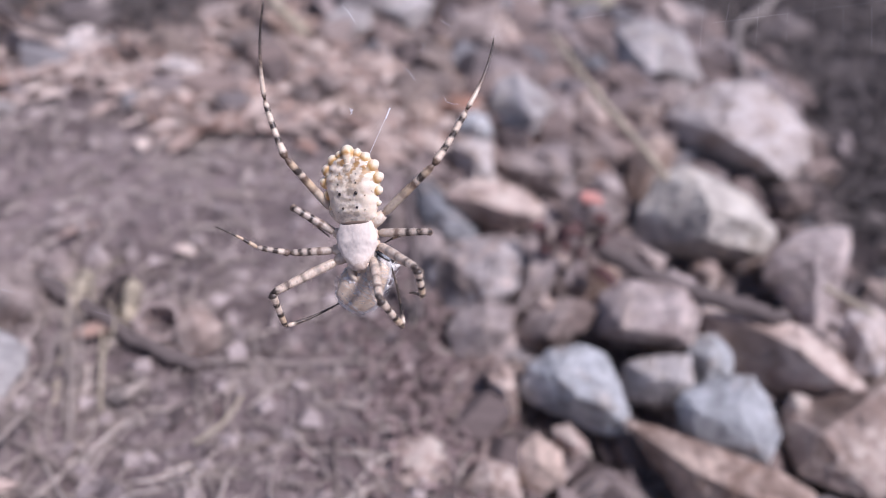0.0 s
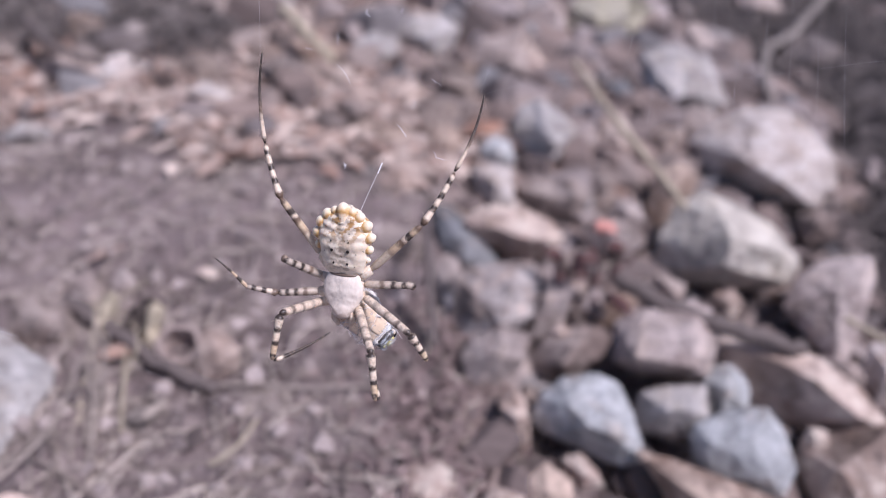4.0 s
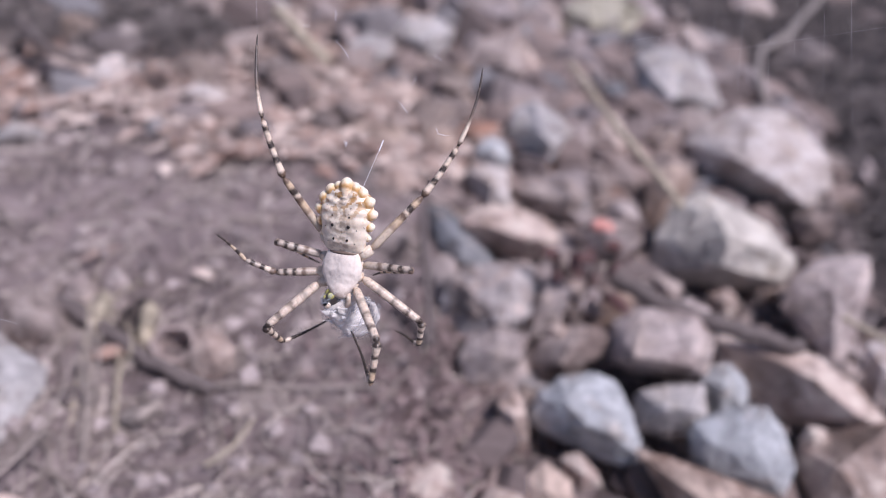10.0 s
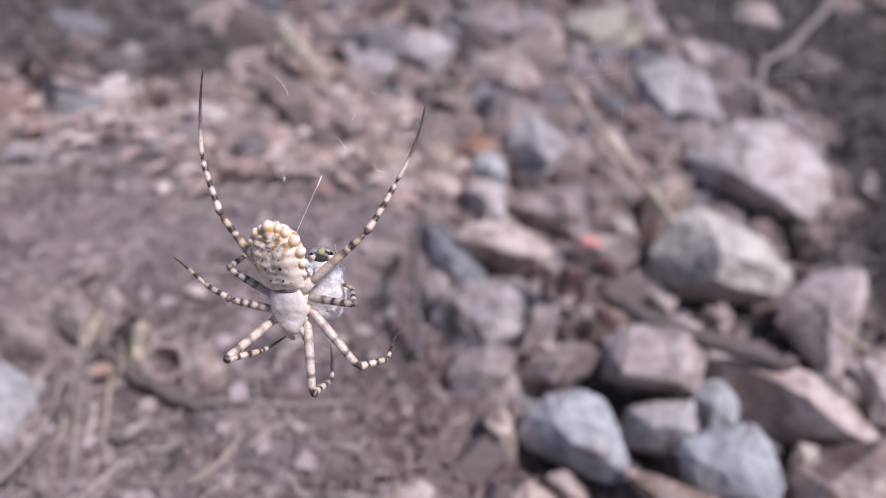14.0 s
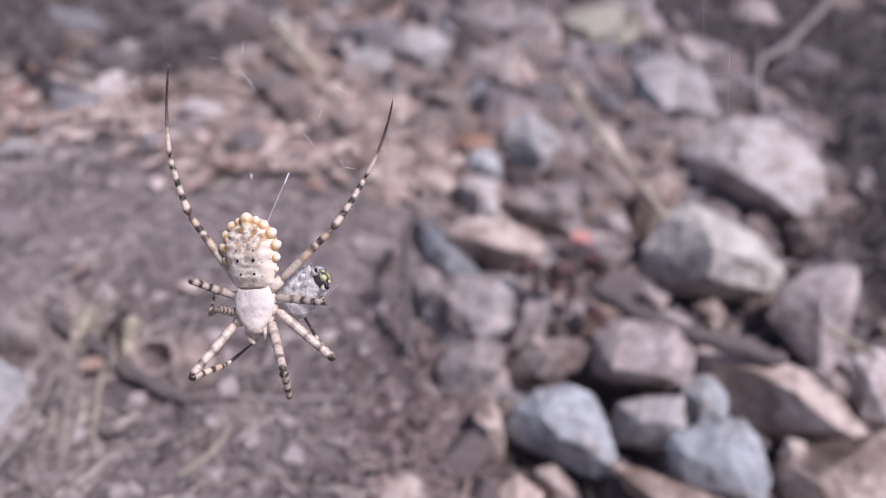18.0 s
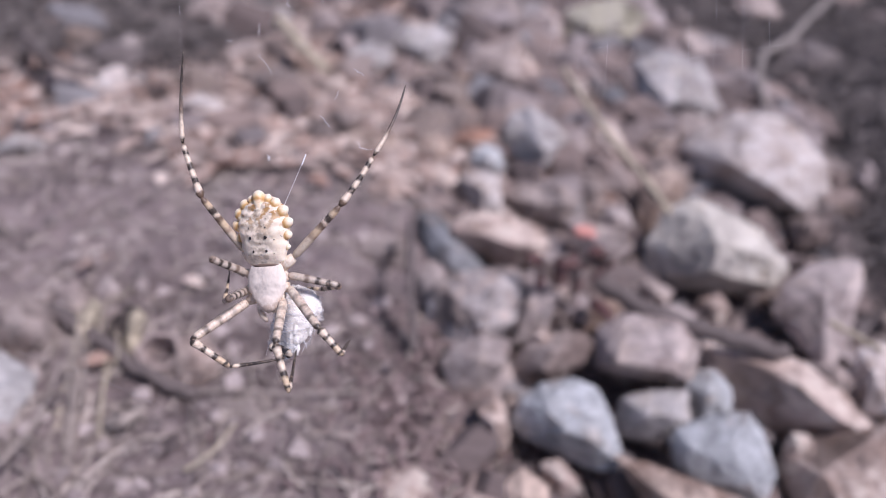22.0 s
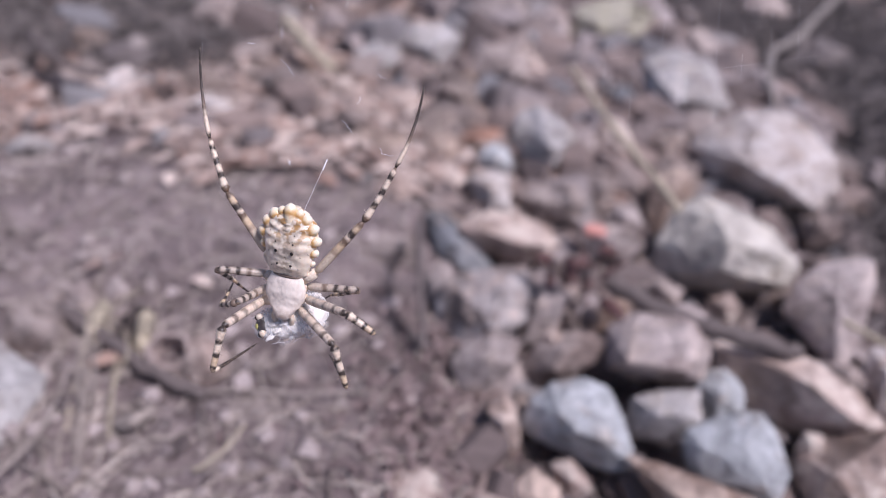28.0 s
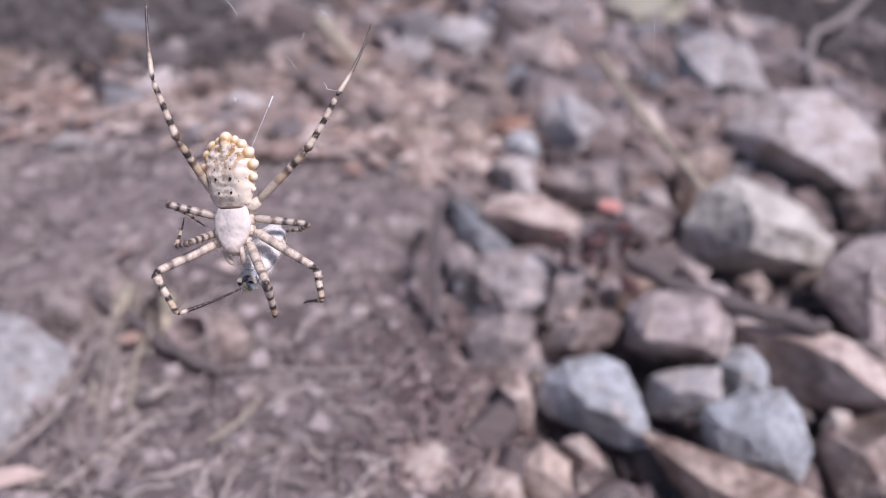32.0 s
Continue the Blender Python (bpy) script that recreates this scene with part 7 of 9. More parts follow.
    walk(left_third_tibia, [
        (0, pose(-0.01026, 0.00351, 0.00288, -76.29, 0, 173.02)),
        (1, pose(-0.0081, 0.00375, 0.00453, -66.47, 13.87, 176.47)),
        (2, pose(-0.00975, 0.00306, 0.00386, -58.71, 15.04, 177)),
        (3, pose(-0.00903, 0.00314, 0.0044, -61.08, -5.41, 164.89)),
        (6, pose(-0.0108, -0.0002, 0.00436, -67.31, 24.27, -177.79)),
        (7, pose(-0.01067, -0.0016, 0.00458, -72.1, 21.27, -179.13)),
        (8, pose(-0.01143, -5e-05, 0.00359, -57.56, 29.86, -175.93)),
        (9, pose(-0.01258, -0.00061, 0.00165, -64.53, 38.28, -168.99)),
        (10, pose(-0.01211, 0.00045, 0.00234, -69.29, 20.78, -177.61)),
        (11, pose(-0.00859, 0.00415, 0.00385, -86.01, 8.6, 177.78)),
        (12, pose(-0.0095, 0.00444, 0.00267, -91.39, -3.22, 176.97)),
        (13, pose(-0.01125, 0.00309, 0.0018, -104.26, 17.32, 176.45)),
        (14, pose(-0.01027, 0.00455, 0.00135, -96.59, 0.94, -179.44)),
        (17, pose(-0.00716, 0.0002, 0.00656, -48.16, -30.91, -175.37)),
        (18, pose(-0.00939, 0.00199, 0.00485, -76.56, 0.97, -150)),
        (19, pose(-0.00628, 0.00381, 0.00521, -60.7, -10.24, -152.71)),
        (20, pose(-0.00437, 0.0034, 0.00568, -78.86, -19.72, -158.37)),
        (21, pose(-0.0081, 0.00236, 0.00545, -71.61, -11.58, -156.74)),
        (22, pose(-0.0071, 0.0017, 0.00615, -78.71, -3.68, -154.12)),
        (23, pose(-0.00636, 0.00077, 0.00664, -79.96, -7.83, -154.96)),
        (24, pose(-0.00926, -0.00083, 0.0057, -73.3, -3.28, -154.15)),
        (25, pose(-0.0094, -0.00034, 0.00556, -71.81, -2.15, -153.81)),
        (28, pose(-0.01213, -0.00096, 0.00266, -55.06, -5.89, -155.05)),
        (29, pose(-0.01232, -0.0011, 0.00231, -53.16, -1.11, -151.71)),
        (30, pose(-0.01206, -0.00216, 0.00269, -46.78, -3.55, -153.55)),
        (31, pose(-0.01125, -0.00213, 0.00389, -56.35, -3.94, -153.91)),
        (32, pose(-0.01043, 0.00103, 0.00439, -75.52, -5.14, -154.71)),
    ])
    walk(left_third_tarsus, [
        (0, pose(-0.01042, 0.00221, -0.00247, -58.06, 0, -164.48)),
        (1, pose(-0.00703, 0.00148, -0.00037, -64.18, -13.23, -172.9)),
        (2, pose(-0.00868, 0.00014, -0.00068, -60.63, -3.6, -168.27)),
        (3, pose(-0.01016, 0.00069, -0.00039, -66.17, -0.06, -166.28)),
        (6, pose(-0.00863, -0.00224, -0.00026, -39.12, 11.05, -161.31)),
        (7, pose(-0.00875, -0.00326, -0.0003, -49.05, 8.79, -164.1)),
        (8, pose(-0.00891, -0.00283, -0.00043, -50.92, 12.31, -160.97)),
        (9, pose(-0.00911, -0.00234, -0.00225, -73.82, 7.46, -164.91)),
        (10, pose(-0.0102, -0.00141, -0.00247, -65.01, 6.23, -165.27)),
        (11, pose(-0.00779, 0.00373, -0.00158, -57.41, -12.14, -173.88)),
        (12, pose(-0.0098, 0.00459, -0.00282, -70.32, -15.04, -175.8)),
        (13, pose(-0.00958, 0.00434, -0.00328, -55.53, -22.48, -178.69)),
        (14, pose(-0.01018, 0.00518, -0.00412, -54.51, -19.64, -176.63)),
        (17, pose(-0.00896, -0.00363, 0.00304, -69.46, -18.32, -175.64)),
        (18, pose(-0.00867, 0.00093, -0.0005, -71.09, -9.48, -172.3)),
        (19, pose(-0.0058, 0.00103, 0.00049, -53.99, -16.5, -174.8)),
        (20, pose(-0.00567, 0.00174, 0.0006, -68.14, -19.1, -176.81)),
        (21, pose(-0.00838, 0.00035, 0.00034, -60.69, -12.4, -174.07)),
        (22, pose(-0.00694, 0.00058, 0.00077, -71.62, -13.44, -174.68)),
        (23, pose(-0.00662, -0.00041, 0.00127, -81.08, -11.6, -174.05)),
        (24, pose(-0.00884, -0.00238, 0.00044, -77.35, -8.24, -173.52)),
        (25, pose(-0.00882, -0.00197, 0.00034, -63.55, -4.15, -172.6)),
        (28, pose(-0.01122, -0.00401, -0.00183, -51.98, 1.82, -169.64)),
        (29, pose(-0.01083, -0.00404, -0.00209, -51.18, 5.27, -166.92)),
        (30, pose(-0.0106, -0.00565, -0.00131, -43.6, 7.01, -165.51)),
        (31, pose(-0.01019, -0.005, -0.00068, -55.62, 5.3, -167.31)),
        (32, pose(-0.01027, -0.00042, -0.00091, -73.49, -14.12, 179.22)),
    ])
    walk(left_second_femur, [
        (0, pose(-0.00505, -0.00426, -0.0015, 29.75, 0, 89.22)),
        (1, pose(-0.00505, -0.00426, -0.0015, 41.06, 3.66, 82.8)),
        (2, pose(-0.00505, -0.00426, -0.0015, 29.39, -0.81, 87.92)),
        (3, pose(-0.00505, -0.00426, -0.0015, 29.35, -0.74, 87.78)),
        (6, pose(-0.00505, -0.00426, -0.0015, 28.5, -9.93, 104.61)),
        (7, pose(-0.00505, -0.00426, -0.0015, 34.02, -11.37, 107.33)),
        (8, pose(-0.00505, -0.00426, -0.0015, 29.71, -9.3, 104.25)),
        (9, pose(-0.00505, -0.00426, -0.0015, 31.06, -6.17, 98.8)),
        (10, pose(-0.00505, -0.00426, -0.0015, 29.94, -3.46, 94.32)),
        (11, pose(-0.00505, -0.00426, -0.0015, 34.11, 3.58, 82.15)),
        (12, pose(-0.00505, -0.00426, -0.0015, 32.85, 8.85, 74.21)),
        (13, pose(-0.00505, -0.00426, -0.0015, 31.22, 8.1, 75.38)),
        (14, pose(-0.00505, -0.00426, -0.0015, 45.76, 15.71, 61.89)),
        (17, pose(-0.00505, -0.00426, -0.0015, 53.4, -15.1, 90.82)),
        (18, pose(-0.00505, -0.00426, -0.0015, 94.48, 12.17, 71.14)),
        (19, pose(-0.00505, -0.00426, -0.0015, 88.91, 14.72, 71.35)),
        (20, pose(-0.00505, -0.00426, -0.0015, 98.14, 4.14, 71.55)),
        (21, pose(-0.00505, -0.00426, -0.0015, 95.19, 3.51, 71.46)),
        (22, pose(-0.00505, -0.00426, -0.0015, 99.54, -3.8, 70.79)),
        (23, pose(-0.00505, -0.00426, -0.0015, 97.03, -2.8, 70.96)),
        (24, pose(-0.00505, -0.00426, -0.0015, 91.98, -6.49, 70.51)),
        (25, pose(-0.00505, -0.00426, -0.0015, 89.58, -8.6, 70.43)),
        (28, pose(-0.00505, -0.00426, -0.0015, 82.63, -6.56, 70.42)),
        (29, pose(-0.00505, -0.00426, -0.0015, 76.06, -6.1, 70.36)),
        (30, pose(-0.00505, -0.00426, -0.0015, 58.29, -40.75, 81.12)),
        (31, pose(-0.00505, -0.00426, -0.0015, 72.46, -23.99, 70.29)),
        (32, pose(-0.00505, -0.00426, -0.0015, 96.04, -11.31, 66.26)),
    ])
    walk(left_second_tibia, [
        (0, pose(-0.01166, -0.00418, 0.00228, 31.77, 0, 73.66)),
        (1, pose(-0.0107, -0.00323, 0.00349, 33.13, 2.88, 68.99)),
        (2, pose(-0.01168, -0.00408, 0.00224, 26.01, 1.54, 71.06)),
        (3, pose(-0.01168, -0.00406, 0.00223, 27.72, 1.12, 71.91)),
        (6, pose(-0.01136, -0.00656, 0.00208, 13.38, -5.03, 83.67)),
        (7, pose(-0.01082, -0.00694, 0.00268, 18.24, -3.32, 76.61)),
        (8, pose(-0.01131, -0.00648, 0.00222, 15.23, -2.73, 74.82)),
        (9, pose(-0.01143, -0.00568, 0.0024, -3.61, -4.38, 80.98)),
        (10, pose(-0.01161, -0.00499, 0.00229, 26.33, -5.14, 66.58)),
        (11, pose(-0.01126, -0.00314, 0.00276, -13.59, -13.75, 85.3)),
        (12, pose(-0.01103, -0.00191, 0.00258, 11.39, -18.65, 54.58)),
        (13, pose(-0.01121, -0.00208, 0.00241, 18.35, -16.05, 42.96)),
        (14, pose(-0.00904, -0.00046, 0.00375, 8.16, -18.58, 51.57)),
        (17, pose(-0.00956, -0.00592, 0.0044, -20.89, -14.06, 123.03)),
        (18, pose(-0.00397, -0.00294, 0.00592, -47.42, -14.51, 121.78)),
        (19, pose(-0.00457, -0.00239, 0.00586, -38.15, -11.05, 125)),
        (20, pose(-0.00386, -0.00409, 0.00602, -43.66, -16.48, 117.66)),
        (21, pose(-0.00425, -0.00404, 0.00607, -43.77, -13.41, 120.94)),
        (22, pose(-0.00402, -0.00515, 0.00599, -50, -16.06, 118.05)),
        (23, pose(-0.00429, -0.00492, 0.00605, -46.52, -18.25, 116.11)),
        (24, pose(-0.00509, -0.00516, 0.00606, -41.02, -18.33, 116.02)),
        (25, pose(-0.00548, -0.00532, 0.00603, -33.48, -15.12, 119.81)),
        (28, pose(-0.00626, -0.00475, 0.006, -29.58, -11.48, 125.32)),
        (29, pose(-0.00704, -0.00439, 0.00585, -34.05, -10.42, 127.2)),
        (30, pose(-0.00966, -0.00782, 0.00341, -10.51, -12.27, 124.39)),
        (31, pose(-0.0082, -0.00627, 0.00513, -26.73, -12.53, 122.93)),
        (32, pose(-0.00491, -0.00595, 0.00592, -29.93, -19.77, 106.46)),
    ])
    walk(left_second_tarsus, [
        (0, pose(-0.01614, -0.00286, 0.00517, 30.28, 0, 53.75)),
        (1, pose(-0.01495, -0.00144, 0.00649, 3.73, 1.56, 51.08)),
        (2, pose(-0.01633, -0.00241, 0.00465, 18.33, 1.62, 50.16)),
        (3, pose(-0.01629, -0.0025, 0.00479, 20.21, 2.28, 48.15)),
        (6, pose(-0.0167, -0.00608, 0.00335, -1.01, 5.02, 40.63)),
        (7, pose(-0.01593, -0.00583, 0.00439, -3.54, 5.07, 44.06)),
        (8, pose(-0.01645, -0.00516, 0.00367, 0.3, 5.34, 48.7)),
        (9, pose(-0.01685, -0.00479, 0.00206, -11.67, 5.19, 59.49)),
        (10, pose(-0.01622, -0.00323, 0.00472, -7.2, 5.73, 62.16)),
        (11, pose(-0.01656, -0.0024, 0.00151, 2.55, 4.16, 50.55)),
        (12, pose(-0.01563, 0.00093, 0.00361, -7.02, 3.98, 54.48)),
        (13, pose(-0.01512, 0.00141, 0.00407, 0.15, 4.05, 55.05)),
        (14, pose(-0.01346, 0.00273, 0.00449, -5.16, 4.05, 51.58)),
        (17, pose(-0.01413, -0.00832, 0.0025, -69.11, 0.21, 15.4)),
        (18, pose(-0.00767, -0.00404, 0.002, -52.68, 8.34, 18.53)),
        (19, pose(-0.00848, -0.00433, 0.00253, -51.07, 3.94, 15.18)),
        (20, pose(-0.00788, -0.00498, 0.00237, -48.16, 4.77, 15.85)),
        (21, pose(-0.00811, -0.00533, 0.00237, -55.27, 7.45, 18.28)),
        (22, pose(-0.00769, -0.00578, 0.00194, -41.28, 3, 15.2)),
        (23, pose(-0.00824, -0.00546, 0.00226, -50.52, 4.25, 16.62)),
        (24, pose(-0.00932, -0.00596, 0.00263, -64.29, 4.76, 17.04)),
        (25, pose(-0.00986, -0.00691, 0.0031, -68, -10.65, 9.58)),
        (28, pose(-0.01047, -0.00707, 0.00334, -73.45, 9.85, 17.79)),
        (29, pose(-0.01101, -0.0067, 0.00282, -77.31, 4.72, 16.26)),
        (30, pose(-0.01424, -0.0107, 0.00243, -80.67, 5.52, 16.45)),
        (31, pose(-0.01262, -0.00849, 0.00272, -69.48, 19.63, 18.88)),
        (32, pose(-0.00975, -0.00641, 0.00334, -42.71, 9.06, 14.92)),
    ])
    walk(left_front_femur, [
        (0, pose(-0.00454, -0.0061, -0.0012, 28.84, 0, 115.45)),
        (1, pose(-0.00454, -0.0061, -0.0012, 45.99, 2.33, 111.21)),
        (2, pose(-0.00454, -0.0061, -0.0012, 76.75, 19.07, 93.98)),
        (3, pose(-0.00454, -0.0061, -0.0012, 78.97, 12.21, 95.63)),
        (6, pose(-0.00454, -0.0061, -0.0012, 90.49, -7.08, 99.35)),
        (7, pose(-0.00454, -0.0061, -0.0012, 98.34, -18.65, 99.24)),
        (8, pose(-0.00454, -0.0061, -0.0012, 92.55, -19.03, 99.18)),
        (9, pose(-0.00454, -0.0061, -0.0012, 75.91, -33.27, 98.43)),
        (10, pose(-0.00454, -0.0061, -0.0012, 47.45, -45.82, 102.94)),
        (11, pose(-0.00454, -0.0061, -0.0012, 58.11, -13.46, 76.94)),
        (12, pose(-0.00454, -0.0061, -0.0012, 53.06, -24.54, 84.57)),
        (13, pose(-0.00454, -0.0061, -0.0012, 55.22, -26.5, 86.22)),
        (14, pose(-0.00454, -0.0061, -0.0012, 78.13, -15.2, 78.28)),
        (17, pose(-0.00454, -0.0061, -0.0012, 86.19, -18.97, 79.12)),
        (18, pose(-0.00454, -0.0061, -0.0012, 73.53, -47.73, 81.85)),
        (19, pose(-0.00454, -0.0061, -0.0012, 65.69, -44.52, 80.52)),
        (20, pose(-0.00454, -0.0061, -0.0012, 79.68, -24.48, 70.99)),
        (21, pose(-0.00454, -0.0061, -0.0012, 66.51, -25.08, 71.11)),
        (22, pose(-0.00454, -0.0061, -0.0012, 65.86, -37.99, 78.27)),
        (23, pose(-0.00454, -0.0061, -0.0012, 71.75, -18.51, 69.39)),
        (24, pose(-0.00454, -0.0061, -0.0012, 84.42, -11.46, 67.03)),
        (25, pose(-0.00454, -0.0061, -0.0012, 89.53, -8.16, 66.7)),
        (28, pose(-0.00454, -0.0061, -0.0012, 87.54, -5.86, 66.68)),
        (29, pose(-0.00454, -0.0061, -0.0012, 99.25, -4.49, 66.63)),
        (30, pose(-0.00454, -0.0061, -0.0012, 112.06, -43.98, 58.35)),
        (31, pose(-0.00454, -0.0061, -0.0012, 103.52, -13.43, 70.22)),
        (32, pose(-0.00454, -0.0061, -0.0012, 77.98, -32.08, 65)),
    ])
    walk(left_front_tibia, [
        (0, pose(-0.01426, -0.01073, 0.00473, -38.18, 0, 174.62)),
        (1, pose(-0.01263, -0.00885, 0.00763, -31.87, -3.74, 169.85)),
        (2, pose(-0.00762, -0.0024, 0.0101, 27.88, -2.17, 172.38)),
        (3, pose(-0.00713, -0.00379, 0.01059, 20.14, -4.88, 177.54)),
        (6, pose(-0.00419, -0.00758, 0.01099, -1.07, 1.5, 160.5)),
        (7, pose(-0.00216, -0.00965, 0.01032, 5.01, 1.41, 155.7)),
        (8, pose(-0.00336, -0.00996, 0.0104, -14.06, 2.91, 137.39)),
        (9, pose(-0.00654, -0.01301, 0.00876, -51.13, 8.37, 160.99)),
        (10, pose(-0.01118, -0.01429, 0.00511, -60.47, 10.65, 162.87)),
        (11, pose(-0.01141, -0.007, 0.00895, -38.99, 22.32, 170.03)),
        (12, pose(-0.01228, -0.00946, 0.00773, -50.15, 42.93, -140.88)),
        (13, pose(-0.01183, -0.01013, 0.00783, -67.78, 4.66, -168.01)),
        (14, pose(-0.00766, -0.00867, 0.0104, -73.24, 14.14, -164.03)),
        (17, pose(-0.00609, -0.00986, 0.01039, -73.52, 12.47, -164.54)),
        (18, pose(-0.00922, -0.01424, 0.00672, -90.45, 18.73, -162.59)),
        (19, pose(-0.01082, -0.01301, 0.00678, -69.15, 23.13, -162.62)),
        (20, pose(-0.00825, -0.01012, 0.0098, -51.81, 7.8, -168.41)),
        (21, pose(-0.01072, -0.00903, 0.00901, -32.27, 8.65, -167.73)),
        (22, pose(-0.01086, -0.01184, 0.00764, -26.72, 21.04, -145.29)),
        (23, pose(-0.00945, -0.00821, 0.00986, -3.82, 8.62, -167.54)),
        (24, pose(-0.00659, -0.00787, 0.01078, -23.04, 5.68, 163.29)),
        (25, pose(-0.00532, -0.00766, 0.01096, -13.19, 5.85, 163.69)),
        (28, pose(-0.00552, -0.00704, 0.01101, 11.47, 9.09, 178.67)),
        (29, pose(-0.00311, -0.00775, 0.01089, 5.37, 11.55, 164.85)),
        (30, pose(-0.00476, -0.01525, 0.00699, -23.57, 12.53, 129.63)),
        (31, pose(-0.00278, -0.00968, 0.01042, -2.03, 24.38, 168.41)),
        (32, pose(-0.00956, -0.0108, 0.00898, -14.44, 22.57, -162.71)),
    ])
    walk(left_front_tarsus, [
        (0, pose(-0.01484, -0.01689, -0.00014, -45.91, 0, -65.68)),
        (1, pose(-0.01407, -0.01539, 0.00348, -45.38, -4.03, -69.59)),
        (2, pose(-0.00841, -0.00931, 0.01378, -57.6, -10.83, -76.45)),
        (3, pose(-0.00722, -0.01119, 0.01329, -48.67, 0.15, -69.56)),
        (6, pose(-0.00681, -0.015, 0.01085, -85.35, 2.47, -67.51)),
        (7, pose(-0.0054, -0.01679, 0.01101, -106.16, 16.55, -66.33)),
        (8, pose(-0.00846, -0.01565, 0.00849, -78.07, 56.3, -86.13)),
        (9, pose(-0.00731, -0.01797, 0.0027, -58.94, 38.94, -90.75)),
        (10, pose(-0.01112, -0.01837, -0.00162, -64.79, 27.08, -98.54)),
        (11, pose(-0.01062, -0.01335, 0.00436, -41.75, 29.07, -97.47)),
        (12, pose(-0.0059, -0.01078, 0.00331, -85.25, -9.95, -134.7)),
        (13, pose(-0.01063, -0.01292, 0.00057, -84.09, -11.05, -134.8)),
        (14, pose(-0.00526, -0.01035, 0.00309, -89.36, -9.81, -134.67)),
        (17, pose(-0.00393, -0.01158, 0.00302, -86.3, -2.88, -134.59)),
        (18, pose(-0.00683, -0.01342, -0.00073, -97.55, 16.49, -133.31)),
        (19, pose(-0.00723, -0.01482, 2e-05, -83.87, 3.6, -131.61)),
        (20, pose(-0.00645, -0.01472, 0.00367, -83.2, 30.39, -128.39)),
        (21, pose(-0.00869, -0.0154, 0.00485, -71.27, 9.81, -130.83)),
        (22, pose(-0.00581, -0.01689, 0.00433, -58.9, 27.02, -124.34)),
        (23, pose(-0.00768, -0.01587, 0.00935, -70.36, 18.47, -129.7)),
        (24, pose(-0.00838, -0.0149, 0.00772, -89.65, 20.34, -128.99)),
        (25, pose(-0.0073, -0.01507, 0.00917, -94.78, 61.16, -128.52)),
        (28, pose(-0.00595, -0.01475, 0.01256, -85.45, 11.34, -124.79)),
        (29, pose(-0.0053, -0.01528, 0.01161, -95.6, -13.3, -126.74)),
        (30, pose(-0.00988, -0.02038, 0.00392, -116.52, 20.05, -130.03)),
        (31, pose(-0.00425, -0.01741, 0.01017, -94.01, -16.48, -112.46)),
        (32, pose(-0.00657, -0.01786, 0.00717, -59.96, 50.53, -118.29)),
    ])
    walk(right_front_femur, [
        (0, pose(0.00224, -0.00601, -0.0012, 52.31, 0, -144.58)),
        (1, pose(0.00224, -0.00601, -0.0012, 53.87, 0.2, -144.74)),
        (2, pose(0.00224, -0.00601, -0.0012, 63.55, -13.03, -134.87)),
        (3, pose(0.00224, -0.00601, -0.0012, 56.29, -5.52, -138.6)),
        (6, pose(0.00224, -0.00601, -0.0012, 44.02, -27.86, -121.77)),
        (7, pose(0.00224, -0.00601, -0.0012, 12.72, -23.52, -126.57)),
        (8, pose(0.00224, -0.00601, -0.0012, 15.85, -22.19, -132.41)),
        (9, pose(0.00224, -0.00601, -0.0012, -0.25, -20.42, -138.62)),
        (10, pose(0.00224, -0.00601, -0.0012, 39.55, -20.31, -145.69)),
        (11, pose(0.00224, -0.00601, -0.0012, 40.12, -3.02, -165.32)),
        (12, pose(0.00224, -0.00601, -0.0012, 50.99, -4.67, -163.35)),
        (13, pose(0.00224, -0.00601, -0.0012, 27.64, -0.92, -166.38)),
        (14, pose(0.00224, -0.00601, -0.0012, 25.3, 0.82, -169.71)),
        (17, pose(0.00224, -0.00601, -0.0012, 51.98, -11.64, -142.17)),
        (18, pose(0.00224, -0.00601, -0.0012, 43.35, -6.33, -146.32)),
        (19, pose(0.00224, -0.00601, -0.0012, 61.2, -10.73, -141.54)),
        (20, pose(0.00224, -0.00601, -0.0012, 35.19, 7.65, -151.53)),
        (21, pose(0.00224, -0.00601, -0.0012, 64.16, 1.2, -142.5)),
        (22, pose(0.00224, -0.00601, -0.0012, 54.98, 4.07, -143.89)),
        (23, pose(0.00224, -0.00601, -0.0012, 54.53, 2.12, -142.53)),
        (24, pose(0.00224, -0.00601, -0.0012, 46, -6.45, -136.4)),
        (25, pose(0.00224, -0.00601, -0.0012, 46.11, -15.77, -126.96)),
        (28, pose(0.00224, -0.00601, -0.0012, 42.82, -23.83, -118.31)),
        (29, pose(0.00224, -0.00601, -0.0012, 7.06, -13.03, -129.78)),
        (30, pose(0.00224, -0.00601, -0.0012, 16.19, -14.4, -114.43)),
        (31, pose(0.00224, -0.00601, -0.0012, 24.28, -17.65, -101.32)),
        (32, pose(0.00224, -0.00601, -0.0012, 32.8, -1.32, -132.9)),
    ])
